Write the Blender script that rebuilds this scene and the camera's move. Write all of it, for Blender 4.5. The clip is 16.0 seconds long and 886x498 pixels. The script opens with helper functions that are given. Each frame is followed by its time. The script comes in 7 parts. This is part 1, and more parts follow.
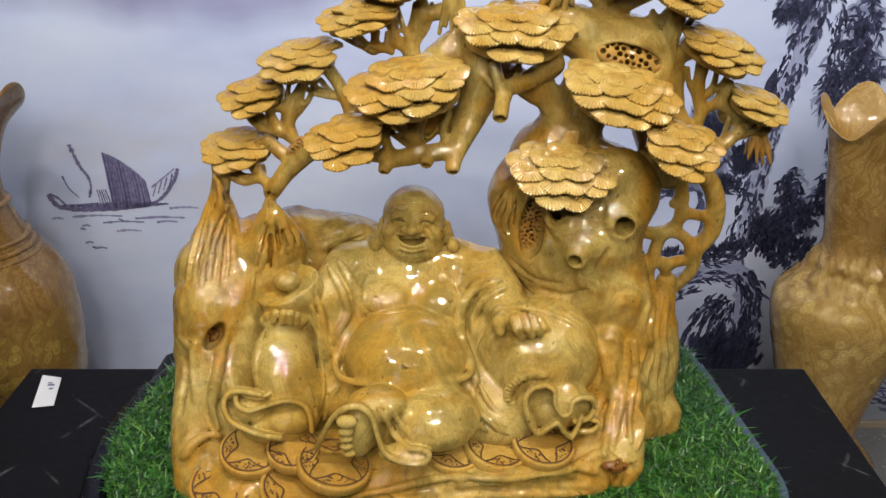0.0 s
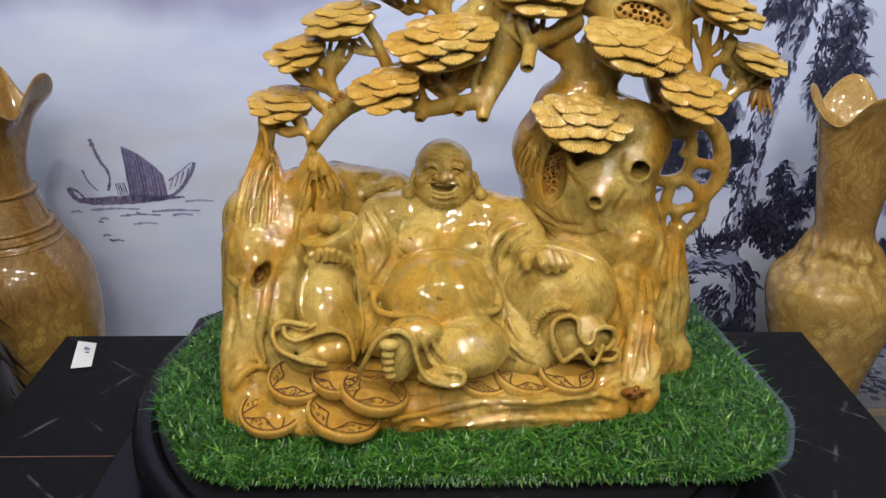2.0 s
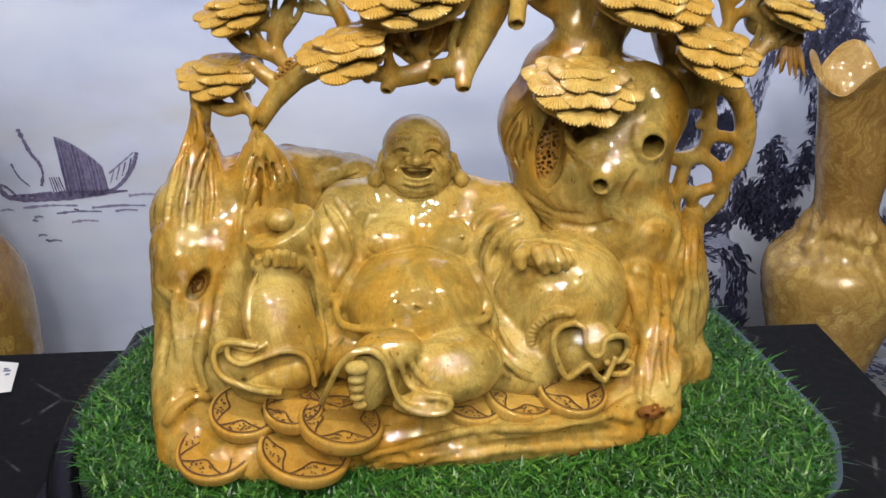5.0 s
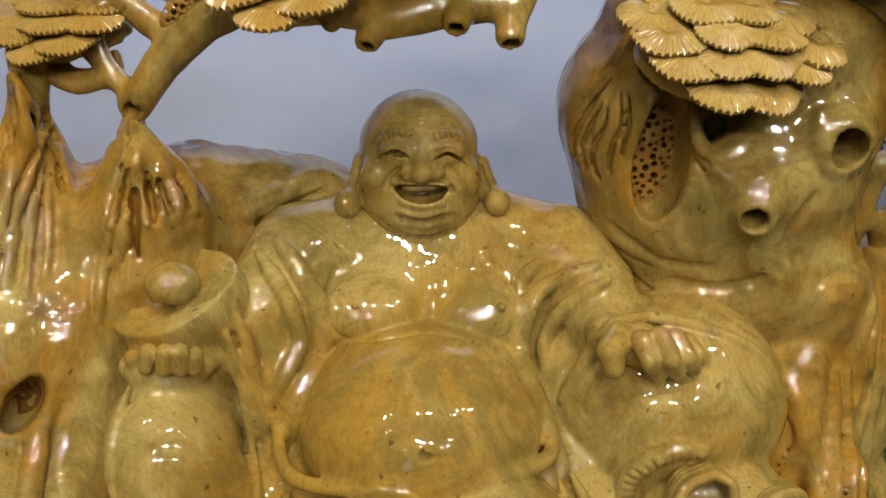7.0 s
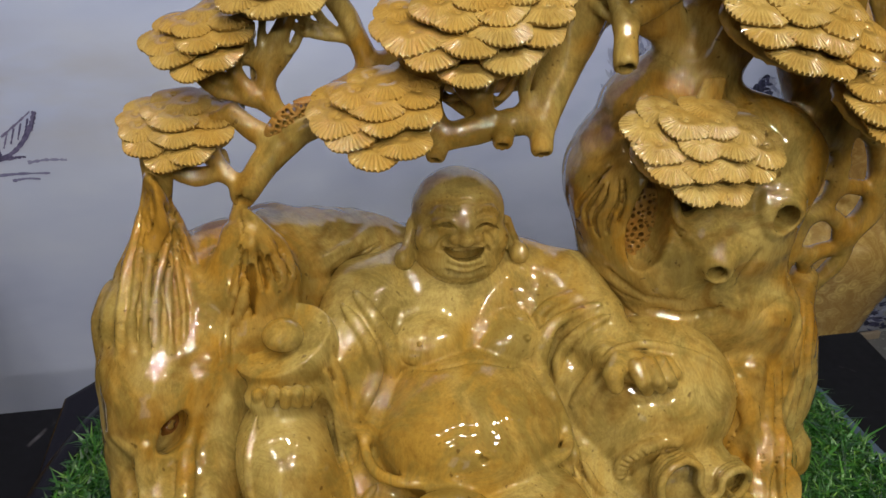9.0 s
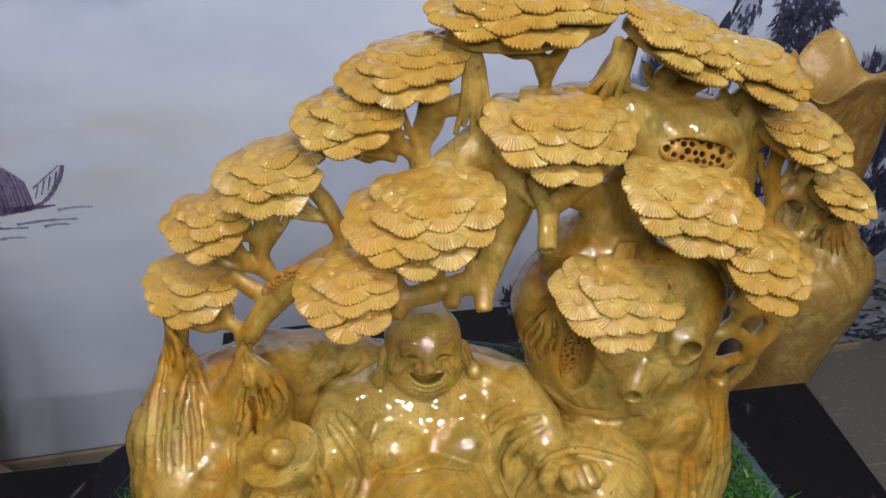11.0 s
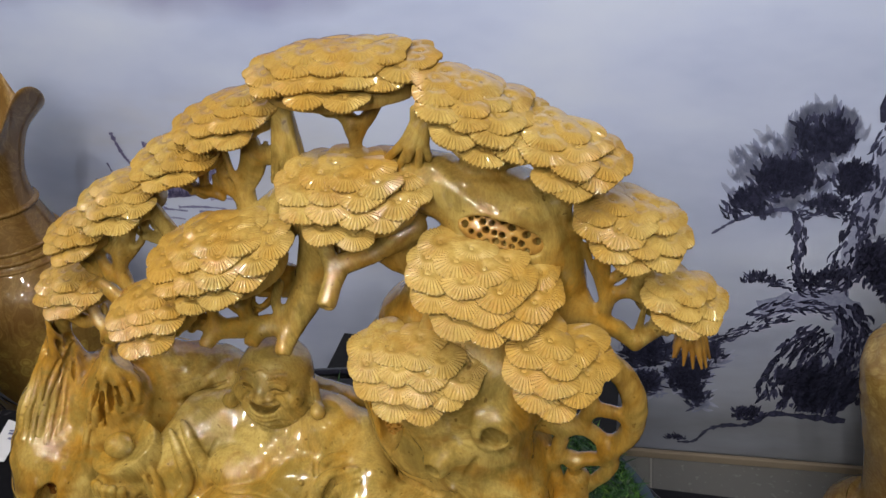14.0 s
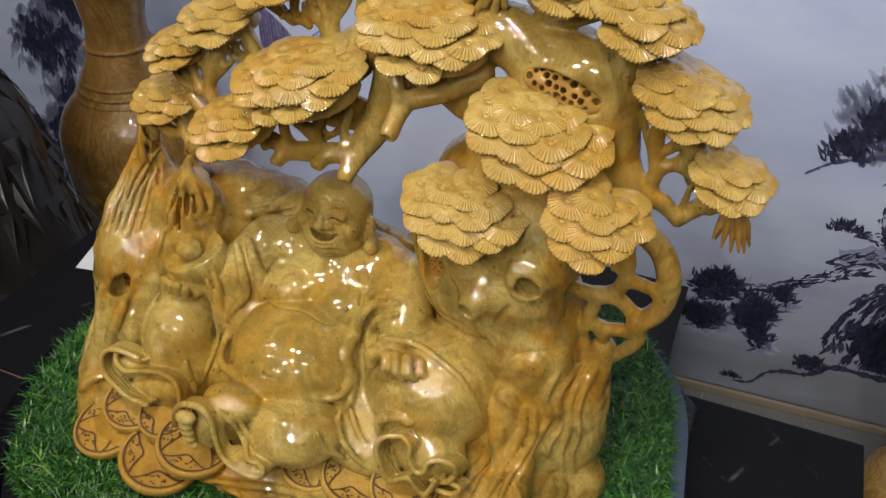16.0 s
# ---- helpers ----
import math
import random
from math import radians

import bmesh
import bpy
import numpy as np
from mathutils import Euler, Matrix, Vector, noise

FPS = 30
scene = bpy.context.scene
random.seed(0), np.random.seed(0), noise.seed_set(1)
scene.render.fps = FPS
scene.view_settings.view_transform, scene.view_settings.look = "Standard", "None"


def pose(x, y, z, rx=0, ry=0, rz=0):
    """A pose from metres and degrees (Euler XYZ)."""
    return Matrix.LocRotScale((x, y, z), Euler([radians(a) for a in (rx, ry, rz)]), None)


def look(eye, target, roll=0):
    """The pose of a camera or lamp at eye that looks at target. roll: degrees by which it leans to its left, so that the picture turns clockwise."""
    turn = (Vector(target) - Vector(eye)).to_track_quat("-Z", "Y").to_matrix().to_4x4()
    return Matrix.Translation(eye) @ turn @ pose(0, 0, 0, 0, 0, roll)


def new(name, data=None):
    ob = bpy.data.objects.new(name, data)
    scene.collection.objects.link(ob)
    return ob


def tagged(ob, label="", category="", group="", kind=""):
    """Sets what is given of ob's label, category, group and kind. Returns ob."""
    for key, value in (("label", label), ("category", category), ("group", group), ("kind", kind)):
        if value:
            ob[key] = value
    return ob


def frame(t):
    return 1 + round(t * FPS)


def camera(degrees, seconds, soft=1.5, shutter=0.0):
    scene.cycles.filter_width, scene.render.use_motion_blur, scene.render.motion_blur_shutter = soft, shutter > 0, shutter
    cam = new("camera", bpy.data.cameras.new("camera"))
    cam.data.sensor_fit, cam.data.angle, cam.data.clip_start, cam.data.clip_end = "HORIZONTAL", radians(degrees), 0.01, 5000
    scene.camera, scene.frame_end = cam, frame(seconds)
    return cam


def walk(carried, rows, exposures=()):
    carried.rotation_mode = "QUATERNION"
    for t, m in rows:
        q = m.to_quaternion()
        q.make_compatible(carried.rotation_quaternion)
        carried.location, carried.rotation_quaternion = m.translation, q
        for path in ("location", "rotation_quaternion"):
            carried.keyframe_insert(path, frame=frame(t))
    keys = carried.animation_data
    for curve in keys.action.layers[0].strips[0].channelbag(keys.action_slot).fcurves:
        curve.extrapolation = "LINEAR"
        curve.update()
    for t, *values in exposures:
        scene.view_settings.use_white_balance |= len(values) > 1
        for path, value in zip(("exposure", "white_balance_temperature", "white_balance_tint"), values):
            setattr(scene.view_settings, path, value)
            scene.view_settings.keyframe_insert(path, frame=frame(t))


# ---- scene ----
cam = camera(54.6, 16.0)
METRES, EYE, TILT, LEAN, TURN = 2.0, 1.485, -24.7, 0.0, 0.0
ROWS = [
    (0.0, 0.0, 0.0, 0.0, 0.0, 0.0, -0.0),
    (0.5, -0.0045, -0.0193, -0.0059, 0.05, 0.41, -0.51),
    (1.0, -0.0167, -0.0242, -0.0236, -0.59, 0.89, -0.35),
    (1.5, -0.0256, -0.0316, -0.0381, -0.75, 1.63, -0.21),
    (2.0, -0.0252, -0.0373, -0.0504, -0.84, 2.04, 0.31),
    (2.5, -0.0257, -0.0637, -0.0642, -1.28, 2.45, 0.86),
    (3.0, -0.0202, -0.0915, -0.0789, -2.1, 2.14, 0.55),
    (3.5, -0.0167, -0.0986, -0.084, -2.39, 1.69, 0.92),
    (4.0, -0.0237, -0.0663, -0.0704, -2.29, 1.72, 1.32),
    (6.5, -0.0292, 0.2059, -0.0165, -4.19, -0.49, 2.45),
    (7.0, -0.0301, 0.2335, -0.0077, -4.37, -0.8, 2.13),
    (7.5, -0.038, 0.2368, 0.0015, -5.41, -1.99, 2.25),
    (8.0, -0.0484, 0.2195, 0.0167, -6.59, -4.13, 2.14),
    (10.5, -0.0948, 0.1113, 0.0967, -11.47, -8.54, 4.92),
    (11.0, -0.055, 0.1073, 0.12, -8.07, -8.83, 3.73),
    (11.5, -0.0256, 0.1097, 0.1344, -4.62, -9.18, 2.75),
    (12.0, 0.007, 0.1085, 0.1512, -1.18, -9.63, 2.11),
    (12.5, 0.0459, 0.113, 0.1581, 2.01, -9.74, 1.72),
    (13.0, 0.0859, 0.115, 0.1575, 5.23, -9.55, 1.93),
    (13.5, 0.1204, 0.1132, 0.1491, 8.63, -8.88, 0.78),
    (14.0, 0.1407, 0.1124, 0.1345, 11.97, -7.5, -2.47),
    (14.5, 0.1516, 0.1112, 0.1131, 14.66, -6.72, -5.49),
    (15.0, 0.1621, 0.1113, 0.1007, 16.22, -8.49, -7.45),
    (15.5, 0.1637, 0.1036, 0.1027, 18.19, -11.83, -9.09),
    (16.0, 0.166, 0.0961, 0.1074, 19.75, -13.49, -10.11),
]
walk(cam, [(t, pose(0, 0, EYE, TILT, LEAN, TURN) @ pose(METRES * x, METRES * y, METRES * z, 90 + pitch, roll, yaw)) for t, x, y, z, yaw, pitch, roll in ROWS],
     [(0.0, -0.30), (0.5, -0.48), (1.0, -0.45), (1.5, -0.30), (2.5, -0.25), (3.0, -0.08), (3.5, 0.20), (4.5, 0.04), (7.0, -0.72), (8.5, -0.76), (10.5, -0.58), (12.5, -0.60), (16.0, -0.58)])

# ---- light: a showroom lit by rows of ceiling spots ----
world = bpy.data.worlds.new("room_air")
scene.world = world
world.use_nodes = True
world.node_tree.nodes["Background"].inputs[0].default_value = (0.75, 0.85, 1.0, 1)
world.node_tree.nodes["Background"].inputs[1].default_value = 0.004
CEIL = 2.9
SPOTS = [(x, y) for y in (-1.9, -0.9, 0.15) for x in (-1.25, -0.93, -0.14, 0.18, 1.0, 1.32)]
SPOT_W = 3.55
MURAL_FILL_W = 8.2
SPARKLE_W = 0.1
WINDOW_W = 3.6


def lamp(name, kind, m, energy, color, **extra):
    data = bpy.data.lights.new(name, kind)
    data.energy, data.color = energy, color
    if kind == "AREA":
        data.shape = extra.get("shape", "DISK")
        data.size = extra["size"]
        if "size_y" in extra:
            data.size_y = extra["size_y"]
        data.spread = radians(extra.get("spread", 180))
    ob = new(name, data)
    ob.matrix_world = m
    return ob


# ---- materials ----
class Nodes:
    """A small wrapper to write node trees briefly."""

    def __init__(self, name):
        self.mat = bpy.data.materials.new(name)
        self.mat.use_nodes = True
        self.t = self.mat.node_tree
        self.t.nodes.clear()
        self.out = self.t.nodes.new("ShaderNodeOutputMaterial")

    def n(self, kind, ins=None, **props):
        node = self.t.nodes.new("ShaderNode" + kind)
        for k, v in props.items():
            self._prop(node, k, v)
        for k, v in (ins or {}).items():
            sock = node.inputs[k]
            if isinstance(v, bpy.types.NodeSocket):
                self.t.links.new(v, sock)
            else:
                sock.default_value = v
        return node

    @staticmethod
    def _prop(node, k, v):
        if k == "op":
            node.operation = v
        elif k == "blend":
            node.data_type = "RGBA"
            node.blend_type = v
        elif k == "wave":
            node.wave_type = v
        elif k == "bands":
            node.bands_direction = v
        elif k == "feature":
            node.feature = v

    def pos(self):
        return self.n("NewGeometry").outputs["Position"]

    def noise(self, vec, scale, detail=3, rough=0.55, dist=0.0):
        return self.n("TexNoise", {"Vector": vec, "Scale": scale, "Detail": detail, "Roughness": rough, "Distortion": dist}).outputs["Fac"]

    def ramp(self, fac, stops):
        r = self.n("ValToRGB", {"Fac": fac})
        e = r.color_ramp.elements
        while len(e) < len(stops):
            e.new(0.5)
        for el, (p, c) in zip(e, stops):
            el.position = p
            el.color = (*c, 1) if len(c) == 3 else c
        return r.outputs["Color"]

    def mix(self, fac, a, b, blend="MIX"):
        m = self.t.nodes.new("ShaderNodeMix")
        m.data_type, m.blend_type = "RGBA", blend
        for sock, v in ((m.inputs[0], fac), (m.inputs[6], a), (m.inputs[7], b)):
            if isinstance(v, bpy.types.NodeSocket):
                self.t.links.new(v, sock)
            else:
                sock.default_value = v if not isinstance(v, tuple) else ((*v, 1) if len(v) == 3 else v)
        return m.outputs[2]

    def math(self, op, a, b=0.0, c=0.0):
        return self.n("Math", {0: a, 1: b, 2: c}, op=op).outputs[0]

    def bump(self, height, strength, distance=0.002, normal=None):
        ins = {"Height": height, "Strength": strength, "Distance": distance}
        if normal is not None:
            ins["Normal"] = normal
        return self.n("Bump", ins).outputs["Normal"]

    def scaled(self, vec, s):
        return self.n("Mapping", {"Vector": vec, "Scale": s}).outputs[0]

    def done(self, color, rough=0.5, normal=None, **more):
        b = self.t.nodes.new("ShaderNodeBsdfPrincipled")
        more = {"Base Color": color, "Roughness": rough, **more}
        if normal is not None:
            more["Normal"] = normal
        for k, v in more.items():
            k = k.replace("_", " ")
            if isinstance(v, bpy.types.NodeSocket):
                self.t.links.new(v, b.inputs[k])
            else:
                b.inputs[k].default_value = (*v, 1) if isinstance(v, tuple) and len(v) == 3 else v
        self.t.links.new(b.outputs[0], self.out.inputs[0])
        return self.mat


def carved_wood(name, pale, amber, olive, deep, coat, rough, vary=False, relief=0.5):
    """Lacquered yellow wood: amber and olive heartwood clouds, drawn-out grain and pores under an uneven clear coat."""
    m = Nodes(name)
    p = m.pos()
    warp = m.n("MixRGB", {"Fac": 0.05, "Color1": p, "Color2": m.n("TexNoise", {"Vector": p, "Scale": 9.0, "Detail": 2.0}).outputs["Color"]}).outputs[0]
    zone = m.noise(m.scaled(p, (1, 1, 0.8)), 11.0, 4, 0.6, 0.7)
    zone2 = m.noise(m.scaled(warp, (1, 1, 0.7)), 17.0, 6, 0.72, 1.8)
    streak = m.noise(m.scaled(warp, (46, 46, 12)), 1.3, 5, 0.7, 1.2)
    col = m.mix(m.ramp(zone, [(0.40, (0, 0, 0)), (0.60, (1, 1, 1))]), pale, amber)
    col = m.mix(m.ramp(zone2, [(0.47, (0, 0, 0)), (0.60, (0.70, 0.70, 0.70))]), col, olive)
    zone3 = m.noise(m.scaled(warp, (1, 1, 0.75)), 26.0, 4, 0.6, 1.4)
    col = m.mix(m.ramp(zone3, [(0.55, (0, 0, 0)), (0.68, (0.55, 0.55, 0.55))]), col, tuple(0.45 * a + 0.55 * b for a, b in zip(amber, deep)))
    col = m.mix(m.math("MULTIPLY", m.ramp(streak, [(0.42, (1, 1, 1)), (0.58, (0, 0, 0))]), 0.15), col, deep)
    if vary:
        rnd = m.n("ObjectInfo").outputs["Random"]
        col = m.mix(m.math("MULTIPLY", rnd, 0.45), col, amber)
    grain = m.noise(m.scaled(warp, (160, 160, 40)), 2.6, 4, 0.75)
    col = m.mix(m.math("MULTIPLY", m.ramp(grain, [(0.36, (1, 1, 1)), (0.58, (0, 0, 0))]), 0.26), col, deep)
    nick = m.noise(p, 150.0, 2, 0.5)
    col = m.mix(m.math("MULTIPLY", m.ramp(nick, [(0.69, (0, 0, 0)), (0.75, (1, 1, 1))]), 0.6), col, tuple(c * 0.5 for c in deep))
    skin = m.bump(m.noise(p, 38.0, 1, 0.4, 0.4), relief, 0.0050)
    skin = m.bump(m.noise(p, 105.0, 1, 0.4), relief * 0.25, 0.0018, skin)
    nrm = m.bump(grain, 0.12, 0.001, skin)
    smear = m.math("MULTIPLY_ADD", m.noise(p, 30.0, 3), 0.25, rough)
    return m.done(col, smear, nrm, Specular_IOR_Level=0.08, Coat_Weight=coat, Coat_Roughness=0.03, Coat_IOR=1.7, Coat_Tint=(0.94, 0.86, 0.60), Coat_Normal=skin)


WOOD = carved_wood("lacquered_yellow_wood", (0.445, 0.358, 0.150), (0.385, 0.242, 0.054), (0.215, 0.172, 0.056), (0.095, 0.036, 0.006), 1.0, 0.45, False, 0.50)
ROOT = carved_wood("lacquered_root_wood", (0.440, 0.350, 0.145), (0.375, 0.212, 0.038), (0.210, 0.165, 0.052), (0.090, 0.034, 0.006), 1.0, 0.45, False, 0.95)
FAN = carved_wood("pale_carved_wood", (0.490, 0.385, 0.155), (0.420, 0.265, 0.068), (0.350, 0.255, 0.088), (0.150, 0.066, 0.012), 0.8, 0.34, True, 0.25)
COIN = carved_wood("orange_carved_wood", (0.460, 0.325, 0.105), (0.400, 0.230, 0.052), (0.340, 0.225, 0.068), (0.160, 0.064, 0.012), 0.9, 0.4, False, 0.4)
BURR = carved_wood("brown_burr_wood", (0.40, 0.245, 0.075), (0.33, 0.160, 0.032), (0.28, 0.165, 0.050), (0.14, 0.055, 0.014), 0.9, 0.3)


def burl_wood(name, pale, mid, deep, spot, low, high):
    """Polished burl: swirling grain, and a belt of pale round eyes between two heights."""
    m = Nodes(name)
    p = m.pos()
    swirl = m.n("TexNoise", {"Vector": p, "Scale": 7.0, "Detail": 3.0, "Distortion": 1.2}).outputs["Color"]
    warp = m.n("MixRGB", {"Fac": 0.16, "Color1": p, "Color2": swirl}).outputs[0]
    bands = m.n("TexWave", {"Vector": m.scaled(m.n("MixRGB", {"Fac": 0.14, "Color1": p, "Color2": swirl}).outputs[0], (1.3, 1.3, 0.45)), "Scale": 12.0, "Distortion": 9.0, "Detail": 5.0, "Detail Scale": 1.6, "Detail Roughness": 0.65}, wave="BANDS").outputs["Fac"]
    cloud = m.noise(warp, 10.0, 5, 0.65, 1.0)
    col = m.ramp(bands, [(0.0, tuple(0.75 * a + 0.25 * b for a, b in zip(mid, deep))), (0.3, mid), (0.75, pale), (1.0, mid)])
    col = m.mix(m.ramp(cloud, [(0.46, (0, 0, 0)), (0.70, (0.6, 0.6, 0.6))]), col, deep)
    col = m.mix(m.math("MULTIPLY", m.ramp(m.noise(warp, 5.0, 3), [(0.45, (0, 0, 0)), (0.65, (1, 1, 1))]), 0.6), col, mid)
    z = m.n("SeparateXYZ", {"Vector": m.n("MixRGB", {"Fac": 0.10, "Color1": p, "Color2": swirl}).outputs[0]}).outputs["Z"]
    belt = m.math("MULTIPLY", m.n("Clamp", {0: m.math("MULTIPLY", m.math("SUBTRACT", z, low), 22.0)}).outputs[0], m.n("Clamp", {0: m.math("MULTIPLY", m.math("SUBTRACT", high, z), 22.0)}).outputs[0])
    eye = m.n("TexVoronoi", {"Vector": m.n("MixRGB", {"Fac": 0.025, "Color1": p, "Color2": swirl}).outputs[0], "Scale": 38.0}).outputs["Distance"]
    eye = m.ramp(eye, [(0.12, (1, 1, 1)), (0.28, (0.25, 0.25, 0.25)), (0.36, (0.85, 0.85, 0.85)), (0.50, (0.0, 0.0, 0.0))])
    eye = m.math("MULTIPLY", eye, m.ramp(m.noise(p, 14.0, 3), [(0.42, (0.15, 0.15, 0.15)), (0.60, (1, 1, 1))]))
    col = m.mix(m.math("MULTIPLY", belt, m.math("MULTIPLY_ADD", eye, 0.75, 0.15)), col, spot)
    fine = m.noise(m.scaled(warp, (90, 90, 220)), 1.6, 4, 0.7)
    col = m.mix(m.math("MULTIPLY", m.ramp(fine, [(0.35, (1, 1, 1)), (0.6, (0, 0, 0))]), 0.22), col, deep)
    nrm = m.bump(m.noise(p, 22.0, 3, 0.5, 0.5), 0.25, 0.006)
    nrm = m.bump(bands, 0.05, 0.002, nrm)
    return m.done(col, m.math("MULTIPLY_ADD", cloud, 0.2, 0.32), nrm, Coat_Weight=1.0, Coat_Roughness=0.035, Coat_IOR=1.5, Coat_Tint=(0.92, 0.78, 0.50))


def plain(name, color, rough, spec=0.5, scale=60.0, vary=0.15, strength=0.1, **more):
    m = Nodes(name)
    p = m.pos()
    f = m.noise(p, scale, 4)
    g = m.noise(p, scale * 0.12, 3)
    col = m.mix(m.math("MULTIPLY", f, vary), color, tuple(c * 0.5 for c in color))
    col = m.mix(m.math("MULTIPLY", g, vary), col, tuple(min(1, c * 1.5 + 0.004) for c in color))
    return m.done(col, m.math("MULTIPLY_ADD", f, 0.15, rough - 0.07), m.bump(f, strength, 0.001), Specular_IOR_Level=spec, **more)


def scratched_black(name, rough, gloss):
    m = Nodes(name)
    p = m.pos()
    fine = m.noise(p, 90.0, 4)
    a = m.n("TexWave", {"Vector": m.n("Mapping", {"Vector": p, "Rotation": (0, 0, 0.55)}).outputs[0], "Scale": 1.9, "Distortion": 2.4, "Detail": 2.0, "Detail Scale": 0.6}).outputs["Fac"]
    b = m.n("TexWave", {"Vector": m.n("Mapping", {"Vector": p, "Rotation": (0, 0, -0.85)}).outputs[0], "Scale": 2.7, "Distortion": 2.0, "Detail": 2.0, "Detail Scale": 0.5}).outputs["Fac"]
    patch = m.ramp(m.noise(p, 13.0, 4, 0.7), [(0.54, (0, 0, 0)), (0.66, (1, 1, 1))])
    line = m.math("ADD", m.ramp(a, [(0.0, (1, 1, 1)), (0.0016, (0, 0, 0))]), m.ramp(b, [(0.0, (1, 1, 1)), (0.0010, (0, 0, 0))]))
    line = m.math("MULTIPLY", line, patch)
    col = m.mix(m.math("MULTIPLY", line, 0.7), (0.0045, 0.0045, 0.0055), (0.09, 0.085, 0.09))
    dust = m.ramp(m.noise(p, 5.0, 5, 0.7), [(0.45, (0, 0, 0)), (0.8, (0.25, 0.25, 0.25))])
    col = m.mix(dust, col, (0.011, 0.011, 0.014))
    return m.done(col, m.math("MULTIPLY_ADD", fine, 0.25, rough), m.bump(fine, 0.06, 0.0006), Specular_IOR_Level=gloss)


VASE_R = burl_wood("burl_wood", (0.50, 0.395, 0.195), (0.385, 0.265, 0.112), (0.18, 0.092, 0.03), (0.72, 0.63, 0.31), 0.36, 0.70)
VASE_L = burl_wood("dark_burl_wood", (0.37, 0.270, 0.130), (0.255, 0.160, 0.066), (0.115, 0.058, 0.020), (0.62, 0.52, 0.19), 0.30, 0.62)
TABLE = scratched_black("scratched_black_paint", 0.45, 0.12)
DISC = scratched_black("worn_black_lacquer", 0.20, 0.22)
BLACK = plain("black_lacquer", (0.0035, 0.0038, 0.0050), 0.24, 0.20)
MATBLACK = plain("matt_black_paint", (0.007, 0.007, 0.009), 0.6, 0.3)
PAPER = plain("white_paper", (0.62, 0.62, 0.64), 0.7, vary=0.06)
INKPEN = plain("pen_marks", (0.12, 0.13, 0.22), 0.6)
FELT = plain("blue_grey_backing", (0.035, 0.055, 0.085), 0.8, vary=0.3)
SOIL = plain("green_backing", (0.012, 0.05, 0.012), 0.9)
TILE = plain("pale_floor_tile", (0.165, 0.163, 0.160), 0.25, vary=0.12)
GROUT = plain("grey_grout", (0.25, 0.24, 0.23), 0.8)
# unseen walls and ceiling, kept dark to cut fill light and reflections
DIMWALL = plain("dim_unseen_wall", (0.075, 0.075, 0.08), 0.8, vary=0.05)
PALEWALL = plain("pale_wall_paint", (0.30, 0.30, 0.31), 0.8, vary=0.05)
WOODTRIM = plain("pale_wood_skirting", (0.28, 0.225, 0.165), 0.5, vary=0.25)
DARKWOOD = plain("dark_carved_wood", (0.016, 0.013, 0.012), 0.35, vary=0.4, scale=90, strength=0.4)
MARKBROWN = plain("dark_brown_marks", (0.07, 0.028, 0.008), 0.5)
METAL = plain("white_lamp_ring", (0.7, 0.7, 0.7), 0.4)


def emitter(name, color, strength):
    m = Nodes(name)
    e = m.n("Emission", {"Color": (*color, 1), "Strength": strength})
    m.t.links.new(e.outputs[0], m.out.inputs[0])
    return m.mat


def grass_material():
    m = Nodes("green_plastic_blades")
    r = m.n("NewGeometry").outputs["Random Per Island"]
    col = m.ramp(r, [(0.0, (0.002, 0.016, 0.002)), (0.40, (0.010, 0.060, 0.005)), (0.80, (0.032, 0.130, 0.012)), (1.0, (0.12, 0.23, 0.035))])
    return m.done(col, 0.42)


GRASS = grass_material()


